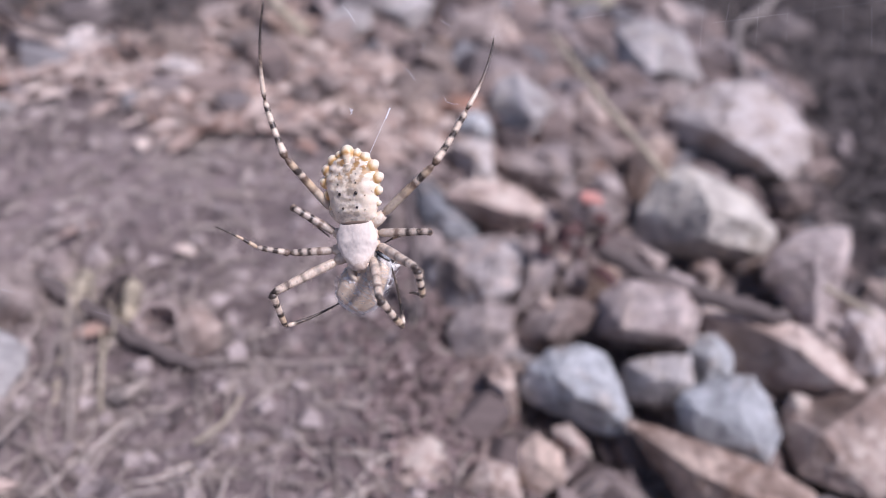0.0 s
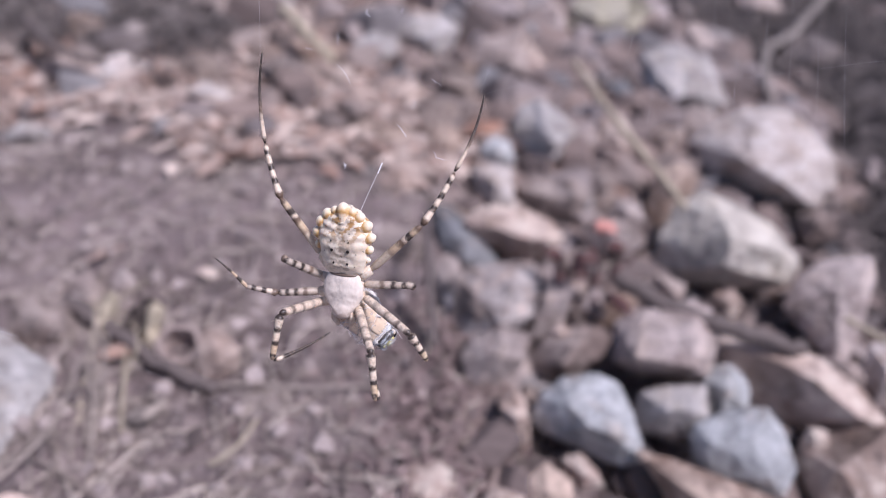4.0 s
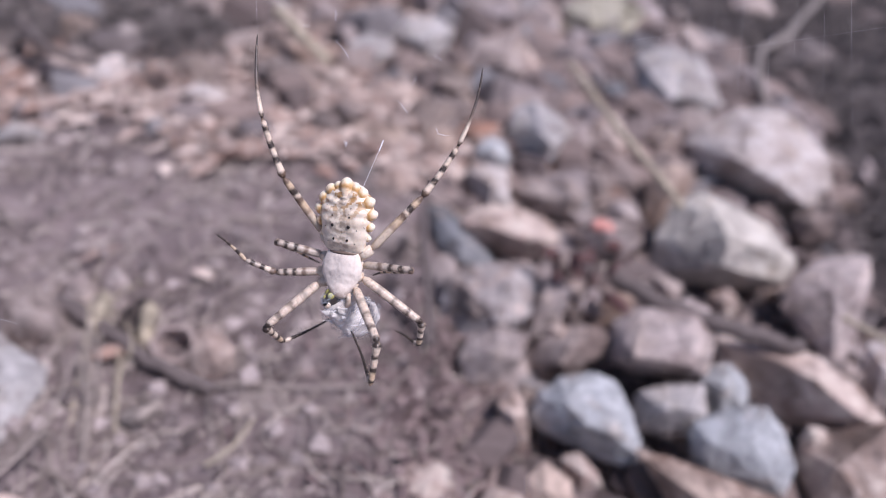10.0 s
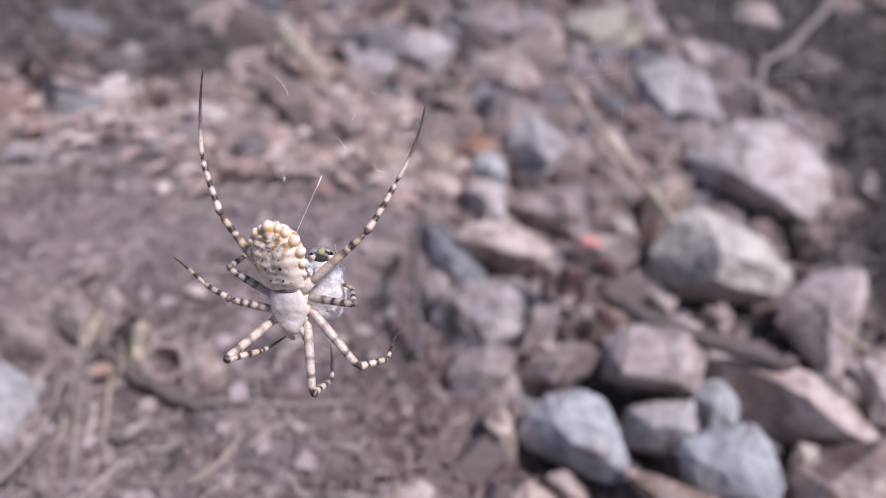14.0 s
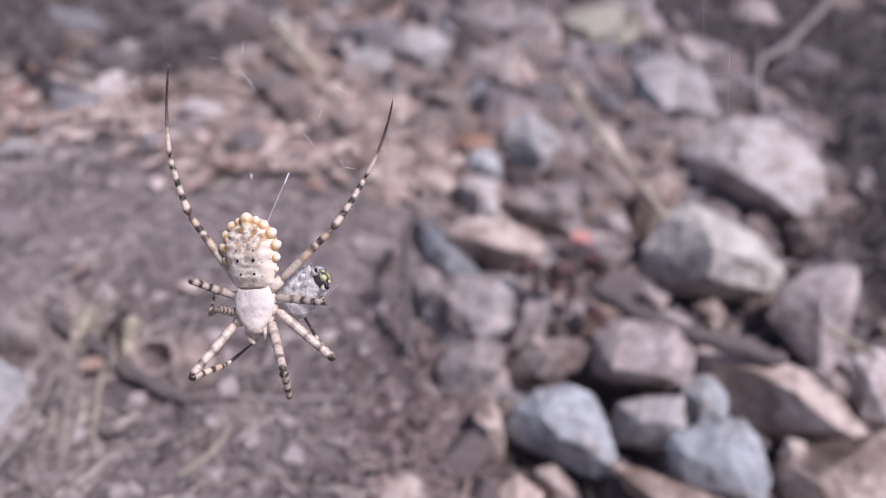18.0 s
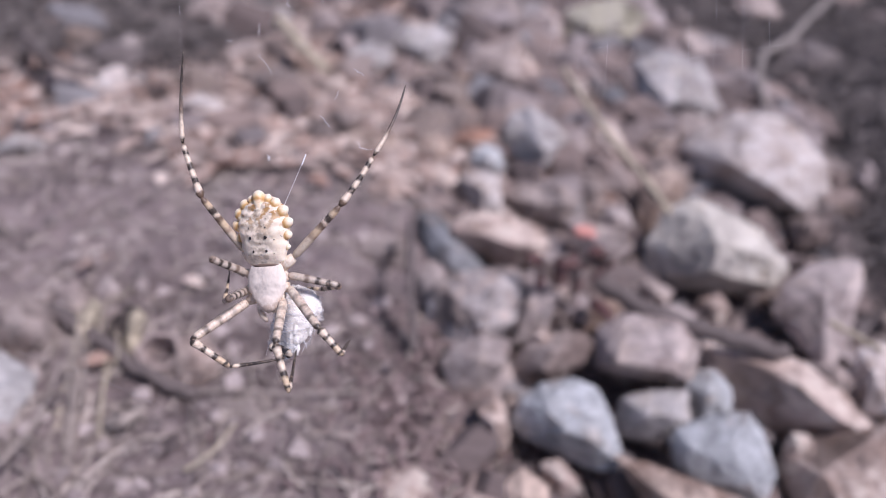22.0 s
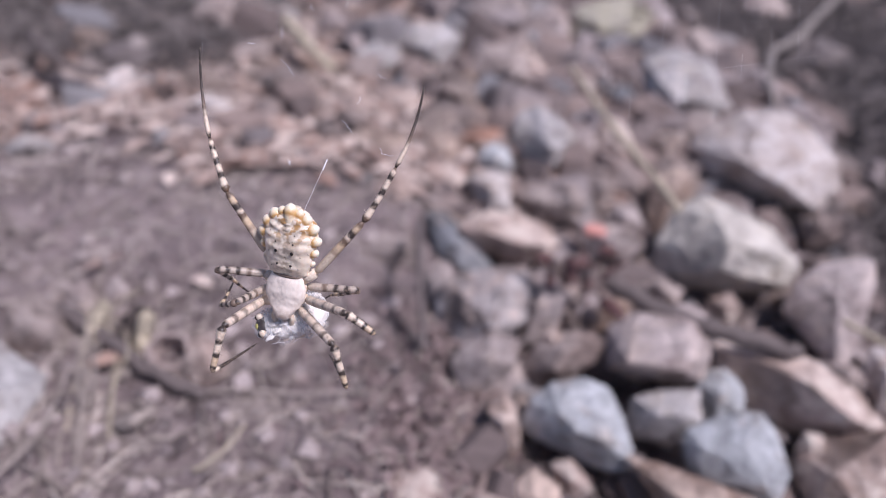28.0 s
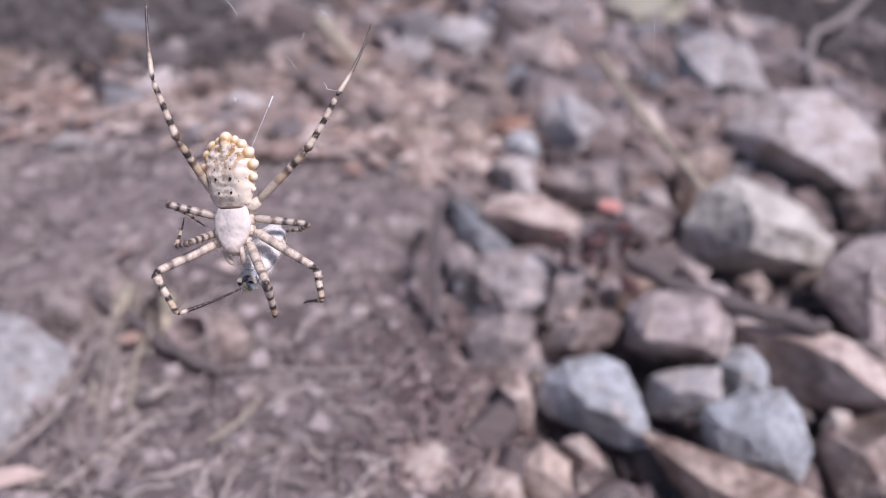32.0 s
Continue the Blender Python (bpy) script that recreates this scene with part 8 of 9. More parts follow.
    walk(right_front_tibia, [
        (0, pose(0.00684, -0.01248, 0.00907, -48.91, 0, -165.29)),
        (1, pose(0.00663, -0.01228, 0.00928, -29.45, -3.57, -168.41)),
        (2, pose(0.00819, -0.00823, 0.01012, 11.57, 10.4, -143.3)),
        (3, pose(0.00778, -0.01073, 0.00954, 8.61, 13, -158.15)),
        (6, pose(0.01239, -0.00734, 0.00677, 33.11, 14.84, -174.3)),
        (7, pose(0.01309, -0.01264, 0.00142, 42.42, 27.35, 161.59)),
        (8, pose(0.01236, -0.01344, 0.00208, -23.97, 44.3, 130.34)),
        (9, pose(0.01081, -0.01576, -0.00125, -44.26, 33.17, 107.22)),
        (10, pose(0.01025, -0.01266, 0.00655, -15.45, 52.95, 160.73)),
        (11, pose(0.00518, -0.0155, 0.00715, -63.07, 34.78, 119.52)),
        (12, pose(0.00537, -0.0136, 0.00885, -53.33, 50.81, 132.8)),
        (13, pose(0.00504, -0.01716, 0.00482, -77.88, 35.32, 119.6)),
        (14, pose(0.00426, -0.01757, 0.00435, -80.1, 6.97, 113.74)),
        (17, pose(0.00877, -0.01106, 0.00881, -50.55, 44.73, 122.4)),
        (18, pose(0.00829, -0.01332, 0.00765, -60.38, 37.37, 115.05)),
        (19, pose(0.00779, -0.00959, 0.00997, -50.11, 49.69, 126.25)),
        (20, pose(0.00642, -0.01581, 0.00621, -54.91, 38.54, 115.03)),
        (21, pose(0.00549, -0.01065, 0.01048, -18.83, 61.76, 161.02)),
        (22, pose(0.00602, -0.01247, 0.0094, 6.59, 62.09, -158.79)),
        (23, pose(0.00651, -0.01222, 0.00936, -9.22, 60.86, 174.2)),
        (24, pose(0.00922, -0.01181, 0.00807, 6.21, 61.24, -178.33)),
        (25, pose(0.01096, -0.00939, 0.0078, 30.3, 56.17, -149.77)),
        (28, pose(0.01231, -0.00739, 0.00687, -14.66, 60.68, -172.28)),
        (29, pose(0.01237, -0.01397, 0.00035, -45.84, 25.96, 129.6)),
        (30, pose(0.01396, -0.01034, 0.00231, -23.01, 30.14, 134.38)),
        (31, pose(0.01416, -0.00675, 0.00388, -5.35, 37.21, 177.45)),
        (32, pose(0.01034, -0.01332, 0.00583, -47.08, 25.96, 135.58)),
    ])
    walk(right_front_tarsus, [
        (0, pose(0.00818, -0.01759, 0.003, -28.79, 0, 19.61)),
        (1, pose(0.0078, -0.01919, 0.00533, -48.56, 2.52, 24.21)),
        (2, pose(0.01266, -0.01473, 0.01171, -68.19, 15.33, 35.96)),
        (3, pose(0.01049, -0.01821, 0.01072, -62.17, 11.62, 34.45)),
        (6, pose(0.01194, -0.01416, 0.01102, -35.71, 36.09, 50.39)),
        (7, pose(0.00885, -0.01748, 0.00624, -4.76, 39.66, 57.18)),
        (8, pose(0.00823, -0.01994, -0.00026, -13.02, 37.85, 42.98)),
        (9, pose(0.00621, -0.0204, -0.00595, -52.87, 30.69, 19.25)),
        (10, pose(0.00931, -0.02054, 0.00526, -41.29, 32.99, 21.34)),
        (11, pose(0.00403, -0.02085, 0.00126, -39.39, 15.04, 2.14)),
        (12, pose(0.00524, -0.02054, 0.00477, -27.31, 9.08, -5.08)),
        (13, pose(0.00582, -0.02195, -0.0016, -27.98, 10.44, -2.37)),
        (14, pose(0.00338, -0.019, -0.00352, -66.73, 21.93, 23.65)),
        (17, pose(0.0068, -0.01749, 0.0044, -74.89, 30.84, 28.12)),
        (18, pose(0.00649, -0.01885, 0.00209, -10.61, 3.04, 20.94)),
        (19, pose(0.00641, -0.01644, 0.00598, -44.92, 6.83, 43.01)),
        (20, pose(0.00397, -0.02148, 0.00106, -13.08, -16.78, 18.87)),
        (20.5, pose(0.00457, -0.02004, 0.00515, -48.56, -7.51, 50.13)),
        (21, pose(0.00518, -0.01859, 0.00925, -70.17, 18.87, 74)),
        (22, pose(0.00815, -0.02022, 0.00983, -61.56, -17.08, 61.37)),
        (23, pose(0.00683, -0.02024, 0.00873, -59.11, -12, 64.18)),
        (24, pose(0.00869, -0.01983, 0.00849, -30.61, -28.33, 53.02)),
        (25, pose(0.01154, -0.01709, 0.01006, -21.55, -28.54, 52.62)),
        (28, pose(0.01512, -0.01486, 0.00587, -53.09, -6.28, 94.06)),
        (29, pose(0.00966, -0.01949, -0.00484, -44.46, -12.06, 89.61)),
        (30, pose(0.00977, -0.01665, -0.00041, -46.07, 1.97, 103.55)),
        (31, pose(0.01425, -0.01477, 0.00329, -18.39, -17.55, 83.94)),
        (32, pose(0.00835, -0.01904, 0.00053, -30.37, -23.69, 57.4)),
    ])
    walk(right_second_femur, [
        (0, pose(0.00335, -0.00401, -0.0012, 38.51, 0, -114.23)),
        (1, pose(0.00335, -0.00401, -0.0012, 29.36, 4.21, -119.54)),
        (2, pose(0.00335, -0.00401, -0.0012, 31.09, -2.7, -107.34)),
        (3, pose(0.00335, -0.00401, -0.0012, 33.1, -2.13, -108.28)),
        (6, pose(0.00335, -0.00401, -0.0012, 16.74, -6.35, -101.75)),
        (7, pose(0.00335, -0.00401, -0.0012, 12.43, -8.01, -96.05)),
        (8, pose(0.00335, -0.00401, -0.0012, 15.65, -8.08, -95.74)),
        (9, pose(0.00335, -0.00401, -0.0012, 15.87, -3.97, -109.72)),
        (10, pose(0.00335, -0.00401, -0.0012, -7.41, -1.04, -119.86)),
        (11, pose(0.00335, -0.00401, -0.0012, 26.45, -1.45, -123.02)),
        (12, pose(0.00335, -0.00401, -0.0012, 18.32, 2.69, -131.34)),
        (13, pose(0.00335, -0.00401, -0.0012, 9.7, 2.83, -131.76)),
        (14, pose(0.00335, -0.00401, -0.0012, 3.18, 4.54, -142.15)),
        (17, pose(0.00335, -0.00401, -0.0012, -1.27, 4.01, -133.37)),
        (18, pose(0.00335, -0.00401, -0.0012, -10.13, 3.95, -135.67)),
        (19, pose(0.00335, -0.00401, -0.0012, 48.64, 9.83, -92.26)),
        (20, pose(0.00335, -0.00401, -0.0012, 39.27, 20.73, -102.66)),
        (21, pose(0.00335, -0.00401, -0.0012, 44.28, 19.35, -100.88)),
        (22, pose(0.00335, -0.00401, -0.0012, 36.87, 26.26, -108.98)),
        (23, pose(0.00335, -0.00401, -0.0012, 37.46, 24.83, -106.9)),
        (24, pose(0.00335, -0.00401, -0.0012, 37.22, 22.92, -104.23)),
        (25, pose(0.00335, -0.00401, -0.0012, -0.21, 32.38, -120.26)),
        (28, pose(0.00335, -0.00401, -0.0012, 38.2, 18.73, -62.18)),
        (29, pose(0.00335, -0.00401, -0.0012, -8.82, 40.02, -109.33)),
        (30, pose(0.00335, -0.00401, -0.0012, 8.62, 39.08, -75.83)),
        (31, pose(0.00335, -0.00401, -0.0012, -12.1, 39.13, -102.44)),
        (32, pose(0.00335, -0.00401, -0.0012, -10.77, 31.53, -128.11)),
    ])
    walk(right_second_tibia, [
        (0, pose(0.01268, -0.00821, 0.00694, -35.88, 0, 173.35)),
        (1, pose(0.01304, -0.01004, 0.00519, -64.29, 11.19, -170.78)),
        (2, pose(0.01414, -0.00705, 0.00554, -35.85, 20.23, -166.14)),
        (3, pose(0.01384, -0.0072, 0.00593, -30.95, 25.89, -157.06)),
        (6, pose(0.0157, -0.00616, 0.00254, 16.68, 9.27, 178.3)),
        (7, pose(0.01609, -0.00497, 0.00159, 2.82, 18.57, 129.45)),
        (8, pose(0.01593, -0.00478, 0.00229, -14.82, 18.61, 112.64)),
        (9, pose(0.01528, -0.00802, 0.00237, -40.5, 20.35, 120.29)),
        (10, pose(0.01458, -0.0105, -0.00288, -35.28, 35.87, 145.48)),
        (11, pose(0.01325, -0.01027, 0.00462, -30.31, 48.59, -163.55)),
        (12, pose(0.01255, -0.01236, 0.0029, -68.44, 35.81, 174.52)),
        (13, pose(0.01289, -0.01268, 0.001, -81.47, 34.79, 174.03)),
        (14, pose(0.01132, -0.01436, -0.00048, -88.83, 40.54, 175.17)),
        (17, pose(0.01287, -0.01298, -0.00149, -104.66, -25.74, 173.98)),
        (18, pose(0.01246, -0.01311, -0.00349, -118.72, -48.81, -176.98)),
        (18.5, pose(0.01219, -0.00957, 0.00249, -68.81, 2.93, 159.63)),
        (19, pose(0.01192, -0.00603, 0.00847, -26.01, 57.94, -163.34)),
        (20, pose(0.01259, -0.00909, 0.00654, -18.89, 60.43, -150.34)),
        (21, pose(0.01198, -0.00875, 0.00741, -0.63, 61.45, -142.78)),
        (22, pose(0.01212, -0.0107, 0.00583, -17.91, 60.49, -158.1)),
        (23, pose(0.01231, -0.01023, 0.00602, -41.38, 47.87, 168.19)),
        (24, pose(0.01269, -0.00956, 0.00608, -70.27, 40.5, 157.94)),
        (25, pose(0.01466, -0.01058, -0.00124, -29.06, 22.46, 151.13)),
        (26.5, pose(0.01416, -0.00605, 0.00261, -26.28, 34.95, -170.09)),
        (28, pose(0.01365, -0.00152, 0.00646, -8.92, 42.51, -122.84)),
        (28.5, pose(0.01481, -0.0043, 0.00186, -34.56, 19.23, -178.01)),
        (29, pose(0.01597, -0.00707, -0.00273, -34.11, -12.53, 140.47)),
        (30, pose(0.01619, -0.00205, 0.00032, -9.94, -3.38, 153.59)),
        (31, pose(0.01621, -0.00508, -0.00333, -21.48, -2.95, 156.04)),
        (32, pose(0.01425, -0.01094, -0.00328, -1.02, 9.87, -170.55)),
    ])
    walk(right_second_tarsus, [
        (0, pose(0.01215, -0.01279, 0.00361, -56.71, 0, 87.18)),
        (1, pose(0.01441, -0.01232, 0.00016, -55.52, -8.79, 81.35)),
        (2, pose(0.01636, -0.01125, 0.00242, -57.99, 7.66, 92.55)),
        (3, pose(0.01692, -0.01119, 0.0033, -60.27, 4.83, 90.78)),
        (6, pose(0.01527, -0.0116, 0.00415, -21.32, 10.35, 93.98)),
        (7, pose(0.01165, -0.00851, 0.00185, 7.13, 8.98, 90.48)),
        (8, pose(0.01103, -0.00733, 0.00091, -50.8, 7.97, 98.06)),
        (9, pose(0.01219, -0.01132, -0.0011, -54.06, 3.14, 94.13)),
        (10, pose(0.01354, -0.01541, -0.00555, -43.76, -1.7, 90.63)),
        (11, pose(0.0167, -0.01437, 0.00272, -65.49, -0.57, 91.81)),
        (12, pose(0.01543, -0.01473, -0.00139, -67.02, -18.9, 83.09)),
        (13, pose(0.016, -0.01385, -0.00362, -72.89, -18.19, 83.4)),
        (14, pose(0.01499, -0.01478, -0.0048, -80.27, -14.06, 84.71)),
        (17, pose(0.01064, -0.01129, -0.00645, -43.37, -22.14, 83.22)),
        (18, pose(0.00857, -0.01058, -0.00678, -37.01, -33.54, 67.83)),
        (19, pose(0.01541, -0.01032, 0.00714, -49.54, -10.27, 94.77)),
        (20, pose(0.01664, -0.01298, 0.00563, -77.82, 0.49, 103.82)),
        (21, pose(0.01546, -0.01325, 0.00738, -63.3, -11.02, 101.31)),
        (22, pose(0.01555, -0.01515, 0.00497, -77.29, -10.62, 101.52)),
        (23, pose(0.01417, -0.01498, 0.00349, -58.49, -19.64, 99.36)),
        (24, pose(0.01519, -0.01264, 0.00201, -54.83, -21.5, 98.13)),
        (25, pose(0.01318, -0.01544, -0.00379, -39.31, -24.84, 95.52)),
        (28, pose(0.0187, -0.00406, 0.00581, -50.45, -11.38, 111.24)),
        (29, pose(0.01244, -0.01027, -0.00585, -18.1, -26.76, 96.73)),
        (30, pose(0.01365, -0.00704, -0.00066, -25.37, -18.84, 117.55)),
        (31, pose(0.01396, -0.00987, -0.00541, -45.8, -10.95, 133.2)),
        (32, pose(0.0152, -0.01654, -0.00338, -44.28, -24.78, 117.98)),
    ])
    walk(right_third_femur, [
        (0, pose(0.00313, -0.00185, -0.0015, -7.78, 0, -93.2)),
        (1, pose(0.00313, -0.00185, -0.0015, -17.64, -0.93, -100.03)),
        (2, pose(0.00313, -0.00185, -0.0015, 20.83, 5.68, -78.88)),
        (3, pose(0.00313, -0.00185, -0.0015, -18.68, 11.66, -95.77)),
        (6, pose(0.00313, -0.00185, -0.0015, 13.34, 19.64, -64.13)),
        (7, pose(0.00313, -0.00185, -0.0015, -0.5, 18.58, -59.66)),
        (8, pose(0.00313, -0.00185, -0.0015, -2.96, 18.54, -53.88)),
        (9, pose(0.00313, -0.00185, -0.0015, 6.85, 16.23, -75.65)),
        (10, pose(0.00313, -0.00185, -0.0015, 2.44, 17.15, -85.77)),
        (11, pose(0.00313, -0.00185, -0.0015, -5.88, 17.01, -105.21)),
        (12, pose(0.00313, -0.00185, -0.0015, 2.8, 17.76, -94.72)),
        (13, pose(0.00313, -0.00185, -0.0015, 2.61, 17.39, -88.64)),
        (14, pose(0.00313, -0.00185, -0.0015, 3.45, 17.56, -95.18)),
        (17, pose(0.00313, -0.00185, -0.0015, 5.03, 16.94, -87.11)),
        (18, pose(0.00313, -0.00185, -0.0015, 0.47, 17.55, -97.7)),
        (19, pose(0.00313, -0.00185, -0.0015, -4.14, 17.41, -91.58)),
        (20, pose(0.00313, -0.00185, -0.0015, -24.04, 15.78, -106.82)),
        (21, pose(0.00313, -0.00185, -0.0015, -7.98, 15.91, -106.51)),
        (22, pose(0.00313, -0.00185, -0.0015, -23.31, 14.92, -113.09)),
        (23, pose(0.00313, -0.00185, -0.0015, -22.82, 16.68, -108.74)),
        (24, pose(0.00313, -0.00185, -0.0015, -22.88, 19.2, -102.11)),
        (25, pose(0.00313, -0.00185, -0.0015, -2.52, 24.61, -86.11)),
        (28, pose(0.00313, -0.00185, -0.0015, -6.66, 24.66, -84.7)),
        (29, pose(0.00313, -0.00185, -0.0015, -10.72, 25.31, -76.16)),
        (30, pose(0.00313, -0.00185, -0.0015, 7.47, 27.35, -51.46)),
        (31, pose(0.00313, -0.00185, -0.0015, 11.84, 28.05, -59.56)),
        (32, pose(0.00313, -0.00185, -0.0015, -34.32, 26.39, -115.35)),
    ])
    walk(right_third_tibia, [
        (0, pose(0.01237, -0.00237, -0.00277, -17.84, 0, 89.17)),
        (1, pose(0.01189, -0.00345, -0.00433, -16.7, -1.81, 83.55)),
        (2, pose(0.01176, -0.00049, 0.00181, -33.93, 5.55, 108.33)),
        (3, pose(0.012, -0.00214, -0.00443, -33.81, -3.79, 94.59)),
        (6, pose(0.01162, 0.00146, 0.00053, -38.3, 18.34, 129.65)),
        (7, pose(0.01118, 0.00289, -0.00158, -33.85, 14.54, 124.77)),
        (8, pose(0.01057, 0.00377, -0.00196, -21.87, 12.76, 122.07)),
        (9, pose(0.01219, 0.00015, -0.00043, -35.03, 6.85, 108.05)),
        (10, pose(0.01245, -0.00128, -0.00112, -26.41, 3.57, 103.4)),
        (11, pose(0.01217, -0.00402, -0.00242, -34.89, 1.66, 99.57)),
        (12, pose(0.01242, -0.00276, -0.00107, -57.83, -2.12, 94.14)),
        (13, pose(0.01246, -0.00176, -0.00109, -59.77, -5.85, 91.79)),
        (14, pose(0.0124, -0.00286, -0.00096, -59.28, -13.41, 87.26)),
        (17, pose(0.01244, -0.00162, -0.00072, -29.35, 28.49, 113.21)),
        (18, pose(0.01238, -0.00313, -0.00143, -54.66, -2.15, 70.34)),
        (19, pose(0.01245, -0.00191, -0.00214, -43.62, 15.56, 83.24)),
        (20, pose(0.0116, -0.00333, -0.00516, -23.9, 22.76, 91.6)),
        (21, pose(0.0121, -0.00414, -0.00275, -11.77, 23.71, 93.99)),
        (22, pose(0.01139, -0.00434, -0.00507, -23.13, 22.21, 87)),
        (23, pose(0.01162, -0.00363, -0.00497, -28.85, 23.49, 90.38)),
        (24, pose(0.0118, -0.00249, -0.00493, -58.61, 28.09, 100.54)),
        (25, pose(0.01243, -0.00105, -0.00187, -34.32, 27.54, 100.16)),
        (28, pose(0.01233, -0.00055, -0.00248, -24.61, 30.88, 106.07)),
        (29, pose(0.01186, 0.00107, -0.00307, -24.91, 29.87, 103.59)),
        (30, pose(0.01072, 0.00348, -0.00042, -29.8, 33.73, 114.81)),
        (31, pose(0.01147, 0.002, 0.00019, -32.94, 28.2, 104.69)),
        (32, pose(0.0111, -0.00304, -0.00622, -44.34, 16.62, 87.73)),
    ])
    walk(right_third_tarsus, [
        (0, pose(0.00714, -0.00229, -0.00445, -34.24, 0, 103.74)),
        (1, pose(0.00666, -0.00281, -0.00591, -30.63, -2.2, 100.5)),
        (2, pose(0.00752, -0.00221, -0.00125, -35.01, 6.29, 114.91)),
        (3, pose(0.00742, -0.0023, -0.00749, -22.46, 3.27, 110.62)),
        (6, pose(0.00898, -0.00212, -0.0027, -35.58, 8.71, 124.26)),
        (7, pose(0.00786, -0.00035, -0.00454, -28.47, 12.56, 129.83)),
        (8, pose(0.00649, 0.00068, -0.00396, -31.72, 14.09, 132.78)),
        (9, pose(0.00803, -0.00161, -0.00356, -42.73, -5.93, 102.57)),
        (10, pose(0.00769, -0.00257, -0.00356, -39.91, 2.14, 111.24)),
        (11, pose(0.00774, -0.00486, -0.00556, -24.37, 5.14, 114.85)),
        (12, pose(0.00948, -0.0028, -0.00572, -41.44, 3.08, 110.32)),
        (13, pose(0.00968, -0.00136, -0.00582, -26.43, -3.38, 103.01)),
        (14, pose(0.00965, -0.00163, -0.00556, -29.05, -6.85, 95.91)),
        (17, pose(0.00854, -0.00469, -0.00309, -40.97, -0.07, 107.91)),
        (18, pose(0.00945, -0.0019, -0.00591, -41.43, -2.22, 105.43)),
        (19, pose(0.00838, -0.00245, -0.0058, -27.64, 5.9, 114.66)),
        (20, pose(0.00659, -0.00433, -0.00722, -31.98, -1.59, 100.58)),
        (21, pose(0.00676, -0.00497, -0.00377, -38.69, -0.71, 102)),
        (22, pose(0.0063, -0.00489, -0.00707, -33.32, -6.57, 94.62)),
        (23, pose(0.00681, -0.00472, -0.00741, -53.2, -2.21, 101.2)),
        (24, pose(0.00938, -0.00519, -0.00907, -51.35, 0.48, 103.21)),
        (25, pose(0.00821, -0.00326, -0.00462, -25.11, 8.06, 109.33)),
        (28, pose(0.00785, -0.00306, -0.00445, -43.95, 12.03, 118.22)),
        (29, pose(0.00729, -0.00123, -0.00508, -30.93, 13.18, 119.45)),
        (30, pose(0.00703, 0.0001, -0.00269, -25.91, 17.58, 127.38)),
        (31, pose(0.00736, -0.00053, -0.00244, -32.61, 13.18, 118.48)),
        (32, pose(0.00713, -0.00398, -0.0099, -30.06, -2.77, 94.89)),
    ])
    walk(right_rear_femur, [
        (0, pose(0.00455, 0.00117, -0.0012, 11.22, 0, -55.2)),
        (1, pose(0.00455, 0.00117, -0.0012, 8.32, 0.44, -57.41)),
        (2, pose(0.00455, 0.00117, -0.0012, 6.07, -0.98, -47.74)),
        (3, pose(0.00455, 0.00117, -0.0012, 2.96, -1.06, -46.96)),
        (6, pose(0.00455, 0.00117, -0.0012, 4.15, -1.75, -32.8)),
        (7, pose(0.00455, 0.00117, -0.0012, -26.2, -2.02, -29.07)),
        (8, pose(0.00455, 0.00117, -0.0012, -19.64, -2.23, -29.5)),
        (9, pose(0.00455, 0.00117, -0.0012, -4.41, -4.6, -36.24)),
        (10, pose(0.00455, 0.00117, -0.0012, -14.03, -4.46, -34.39)),
        (11, pose(0.00455, 0.00117, -0.0012, -26.55, -6.24, -41.73)),
        (12, pose(0.00455, 0.00117, -0.0012, -25.72, -7.18, -43.62)),
        (13, pose(0.00455, 0.00117, -0.0012, -25.35, -6.56, -42.34)),
        (14, pose(0.00455, 0.00117, -0.0012, -20.4, -9.8, -49.4)),
        (17, pose(0.00455, 0.00117, -0.0012, -11.63, -8.2, -45.12)),
        (18, pose(0.00455, 0.00117, -0.0012, -6.26, -8.69, -47.58)),
        (19, pose(0.00455, 0.00117, -0.0012, -8.77, -8.3, -44.14)),
        (20, pose(0.00455, 0.00117, -0.0012, -17.73, -7.9, -41.58)),
        (21, pose(0.00455, 0.00117, -0.0012, -11.94, -8.85, -44.6)),
        (22, pose(0.00455, 0.00117, -0.0012, 1.74, -9.76, -49.12)),
        (23, pose(0.00455, 0.00117, -0.0012, 1.05, -9.82, -47.02)),
        (24, pose(0.00455, 0.00117, -0.0012, 3.87, -9.81, -47.19)),
        (25, pose(0.00455, 0.00117, -0.0012, -2.94, -10.35, -36.69)),
        (28, pose(0.00455, 0.00117, -0.0012, -5.14, -10.13, -32.82)),
        (29, pose(0.00455, 0.00117, -0.0012, -22.5, -9.99, -31.33)),
        (30, pose(0.00455, 0.00117, -0.0012, -9.66, -9.21, -29.42)),
        (31, pose(0.00455, 0.00117, -0.0012, 3.71, -10.51, -37.82)),
        (32, pose(0.00455, 0.00117, -0.0012, 3.98, -9.2, -52.92)),
    ])
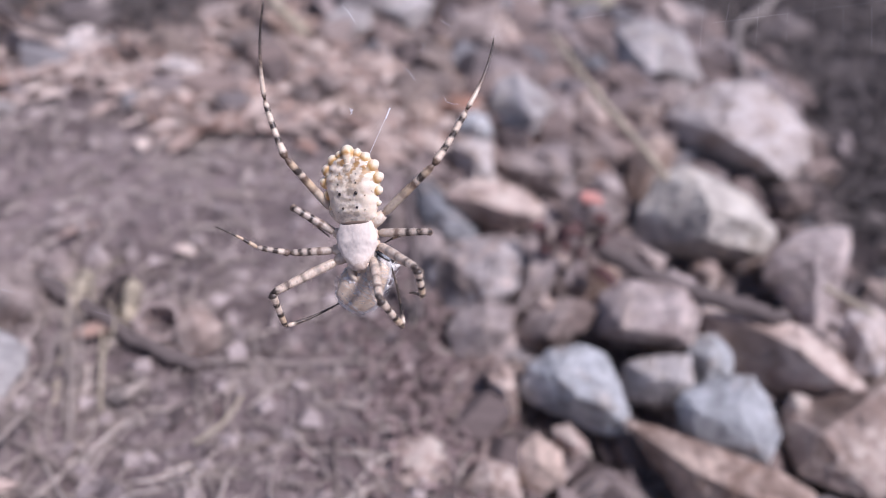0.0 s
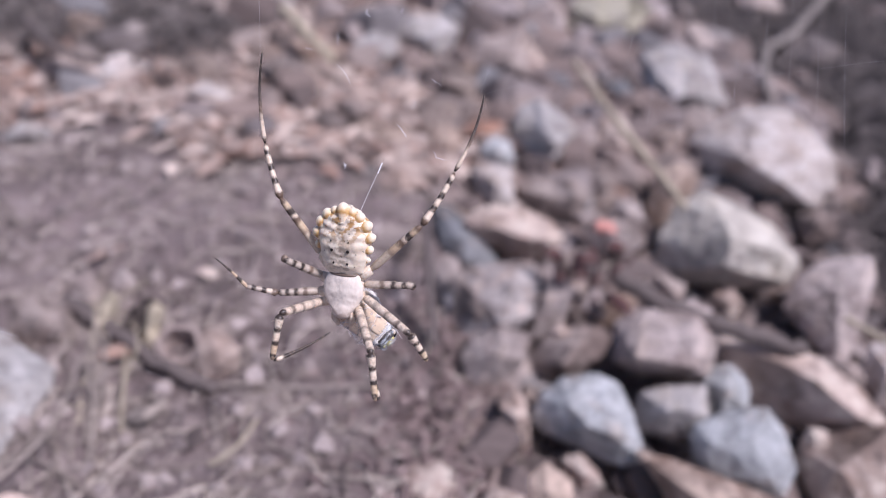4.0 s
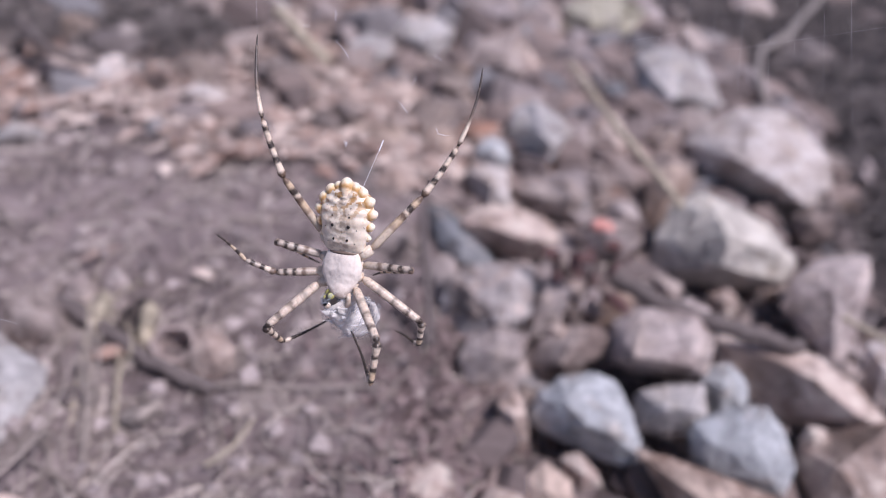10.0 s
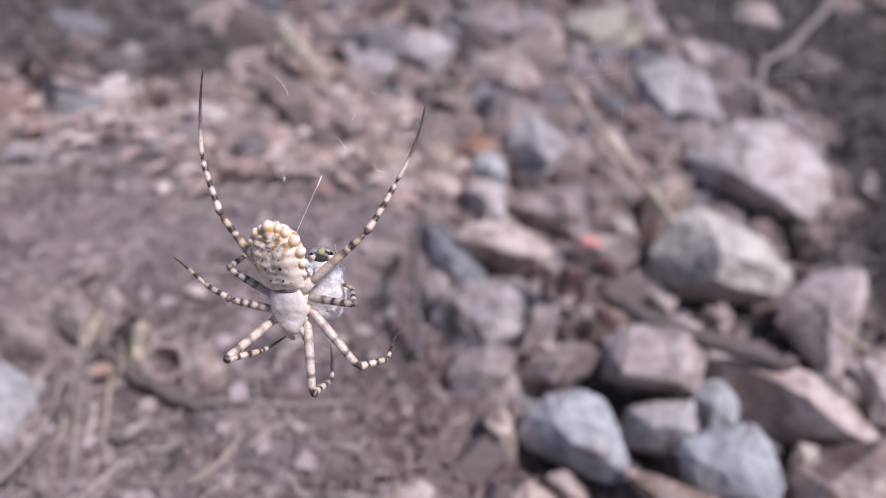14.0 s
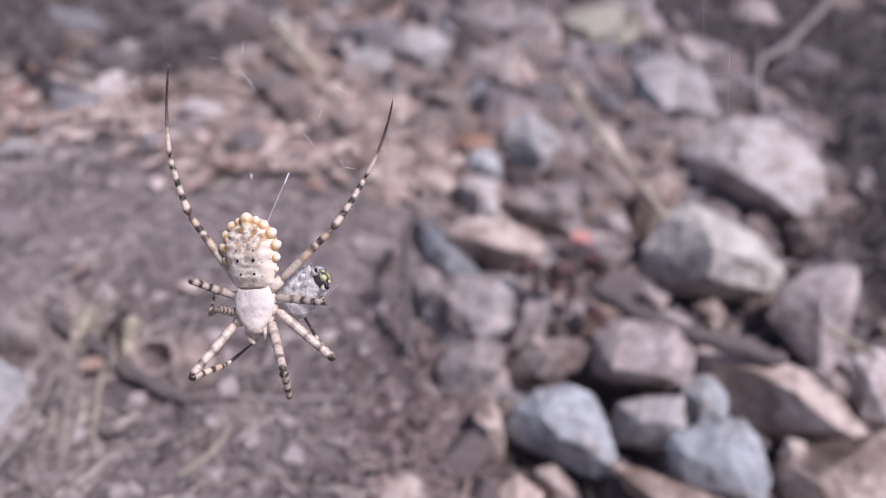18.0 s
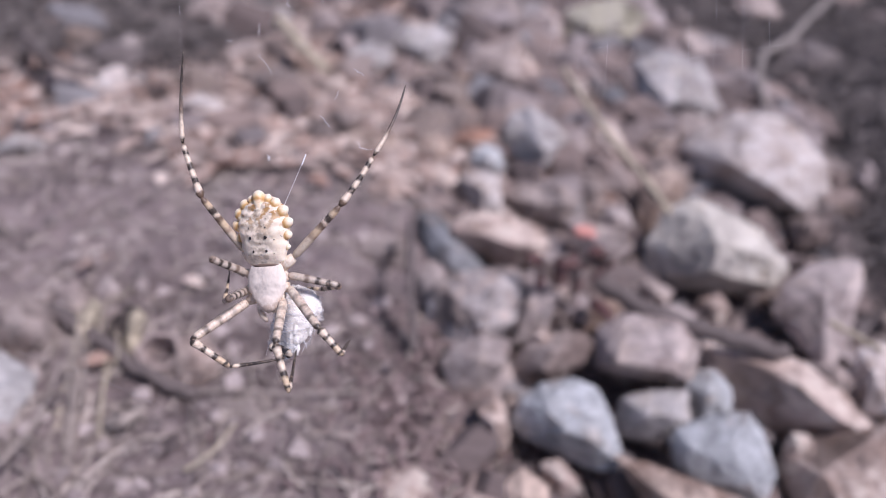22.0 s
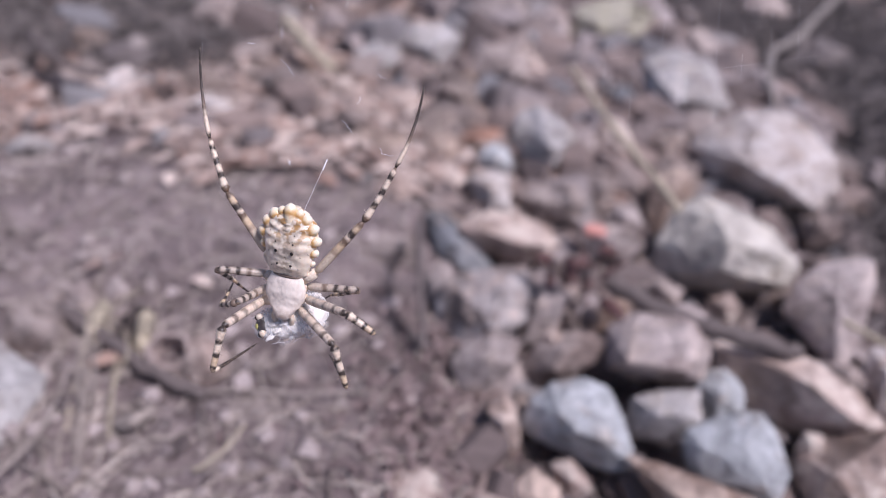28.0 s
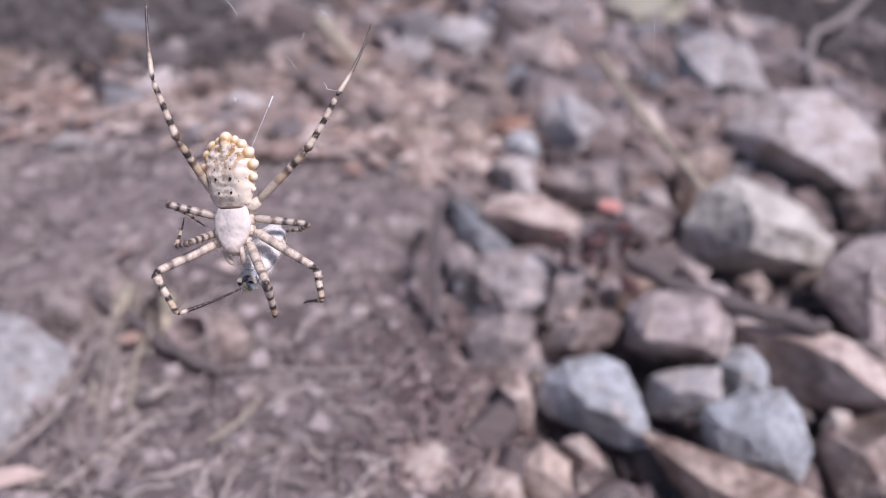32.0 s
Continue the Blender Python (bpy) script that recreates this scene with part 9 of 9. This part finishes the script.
    walk(right_rear_tibia, [
        (0, pose(0.01474, 0.00825, 0.00126, -15.51, 0, -31.86)),
        (1, pose(0.01511, 0.0079, 0.00063, -19.78, -0.55, -33.85)),
        (2, pose(0.01385, 0.00965, 0.00014, -36.07, 1.47, -28.22)),
        (3, pose(0.01378, 0.0098, -0.00055, -27.55, 3.3, -25.7)),
        (6, pose(0.01137, 0.01179, -0.00028, -27.8, 2.93, -26.41)),
        (7, pose(0.01024, 0.011, -0.00678, -34.14, 2.4, -27.41)),
        (8, pose(0.01057, 0.01146, -0.00545, -26.2, 2.83, -26.78)),
        (9, pose(0.01207, 0.0113, -0.00217, -7.22, 3.01, -26.41)),
        (10, pose(0.01168, 0.01116, -0.00426, -14.71, 2.93, -27.04)),
        (11, pose(0.01255, 0.00921, -0.00682, -41.95, 2.94, -27.01)),
        (12, pose(0.01291, 0.00895, -0.00665, -37.25, 0.66, -29.54)),
        (13, pose(0.01271, 0.0092, -0.00658, -35.86, 2.5, -27.12)),
        (14, pose(0.01405, 0.00832, -0.00555, -36.18, 0.4, -30.02)),
        (17, pose(0.01359, 0.00966, -0.00372, -29.61, 1.13, -29.02)),
        (18, pose(0.01398, 0.0095, -0.00256, -13.55, -0.88, -32.55)),
        (19, pose(0.01346, 0.00995, -0.00311, -23.19, -1.18, -33.8)),
        (20, pose(0.01295, 0.00983, -0.00502, -9.83, -1.48, -34.5)),
        (21, pose(0.01353, 0.0097, -0.00379, -31.87, -0.47, -28.7)),
        (22, pose(0.01407, 0.0095, -0.00082, -20.28, -1.72, -30.72)),
        (23, pose(0.01378, 0.00982, -0.00097, -21.1, -0.42, -27.22)),
        (24, pose(0.01372, 0.00986, -0.00036, -18.06, -0.93, -28.53)),
        (25, pose(0.0122, 0.01123, -0.00184, -22.87, 0.31, -24.74)),
        (28, pose(0.01155, 0.01165, -0.00232, -15.59, 2.25, -20.12)),
        (29, pose(0.01135, 0.01072, -0.00597, -16.58, 0.64, -25.85)),
        (30, pose(0.01098, 0.01187, -0.0033, -48.27, -0.25, -28.84)),
        (31, pose(0.01218, 0.01124, -0.0004, -34.97, 1.5, -27.28)),
        (32, pose(0.01454, 0.00889, -0.00033, -4.52, -1.94, -32.2)),
    ])
    walk(right_rear_tarsus, [
        (0, pose(0.02013, 0.01692, -0.00157, -22.52, 0, -18.92)),
        (1, pose(0.02069, 0.01616, -0.00296, -37.58, -0.68, -20.55)),
        (2, pose(0.01776, 0.01727, -0.0061, -19.39, 0.99, -18.39)),
        (3, pose(0.0176, 0.01839, -0.00544, -13.97, 1.83, -15.98)),
        (6, pose(0.01531, 0.0203, -0.00522, -19.16, 2.38, -13.79)),
        (7, pose(0.01406, 0.0189, -0.01272, -15.12, 3.07, -11.78)),
        (8, pose(0.01464, 0.02005, -0.01012, -28.43, 3.58, -9.88)),
        (9, pose(0.01669, 0.02074, -0.0035, 11.22, 3.53, -9.97)),
        (10, pose(0.01622, 0.02035, -0.00695, -11.31, 3.38, -9.19)),
        (11, pose(0.0158, 0.01639, -0.0139, -30.94, 2.01, -15.95)),
        (12, pose(0.01701, 0.01632, -0.01306, -30.75, 2.55, -15.04)),
        (13, pose(0.01639, 0.01697, -0.01278, -24.09, 2.22, -15.59)),
        (14, pose(0.01829, 0.01575, -0.0118, -27.12, -0.16, -20.91)),
        (17, pose(0.01797, 0.01776, -0.00896, -26.14, 1.95, -16.79)),
        (18, pose(0.01955, 0.01816, -0.00505, 3.89, -2.42, -25.68)),
        (19, pose(0.01895, 0.018, -0.00728, -27.81, -2.97, -17.25)),
        (20, pose(0.0189, 0.01841, -0.00682, -13.86, -4.03, -19.26)),
        (21, pose(0.01789, 0.01757, -0.00938, -22.31, -4.39, -20.73)),
        (22, pose(0.01925, 0.01798, -0.00449, -17.37, -4.5, -21.01)),
        (23, pose(0.01833, 0.0186, -0.00479, -11.59, -5.09, -22.89)),
        (24, pose(0.01857, 0.01868, -0.00364, -11.94, -4.77, -21.37)),
        (25, pose(0.01626, 0.02011, -0.00595, -21.89, -2.8, -12.26)),
        (28, pose(0.01496, 0.02127, -0.00516, -13.14, -1, -7.8)),
        (29, pose(0.01575, 0.01987, -0.00899, -20.85, -1.18, -8.6)),
        (30, pose(0.01441, 0.01803, -0.0112, -19.52, -2, -10.75)),
        (31, pose(0.01602, 0.01903, -0.00647, -21.05, -3.16, -14.05)),
        (32, pose(0.02019, 0.01782, -0.00117, -18.29, -4.79, -18.32)),
    ])


motions()
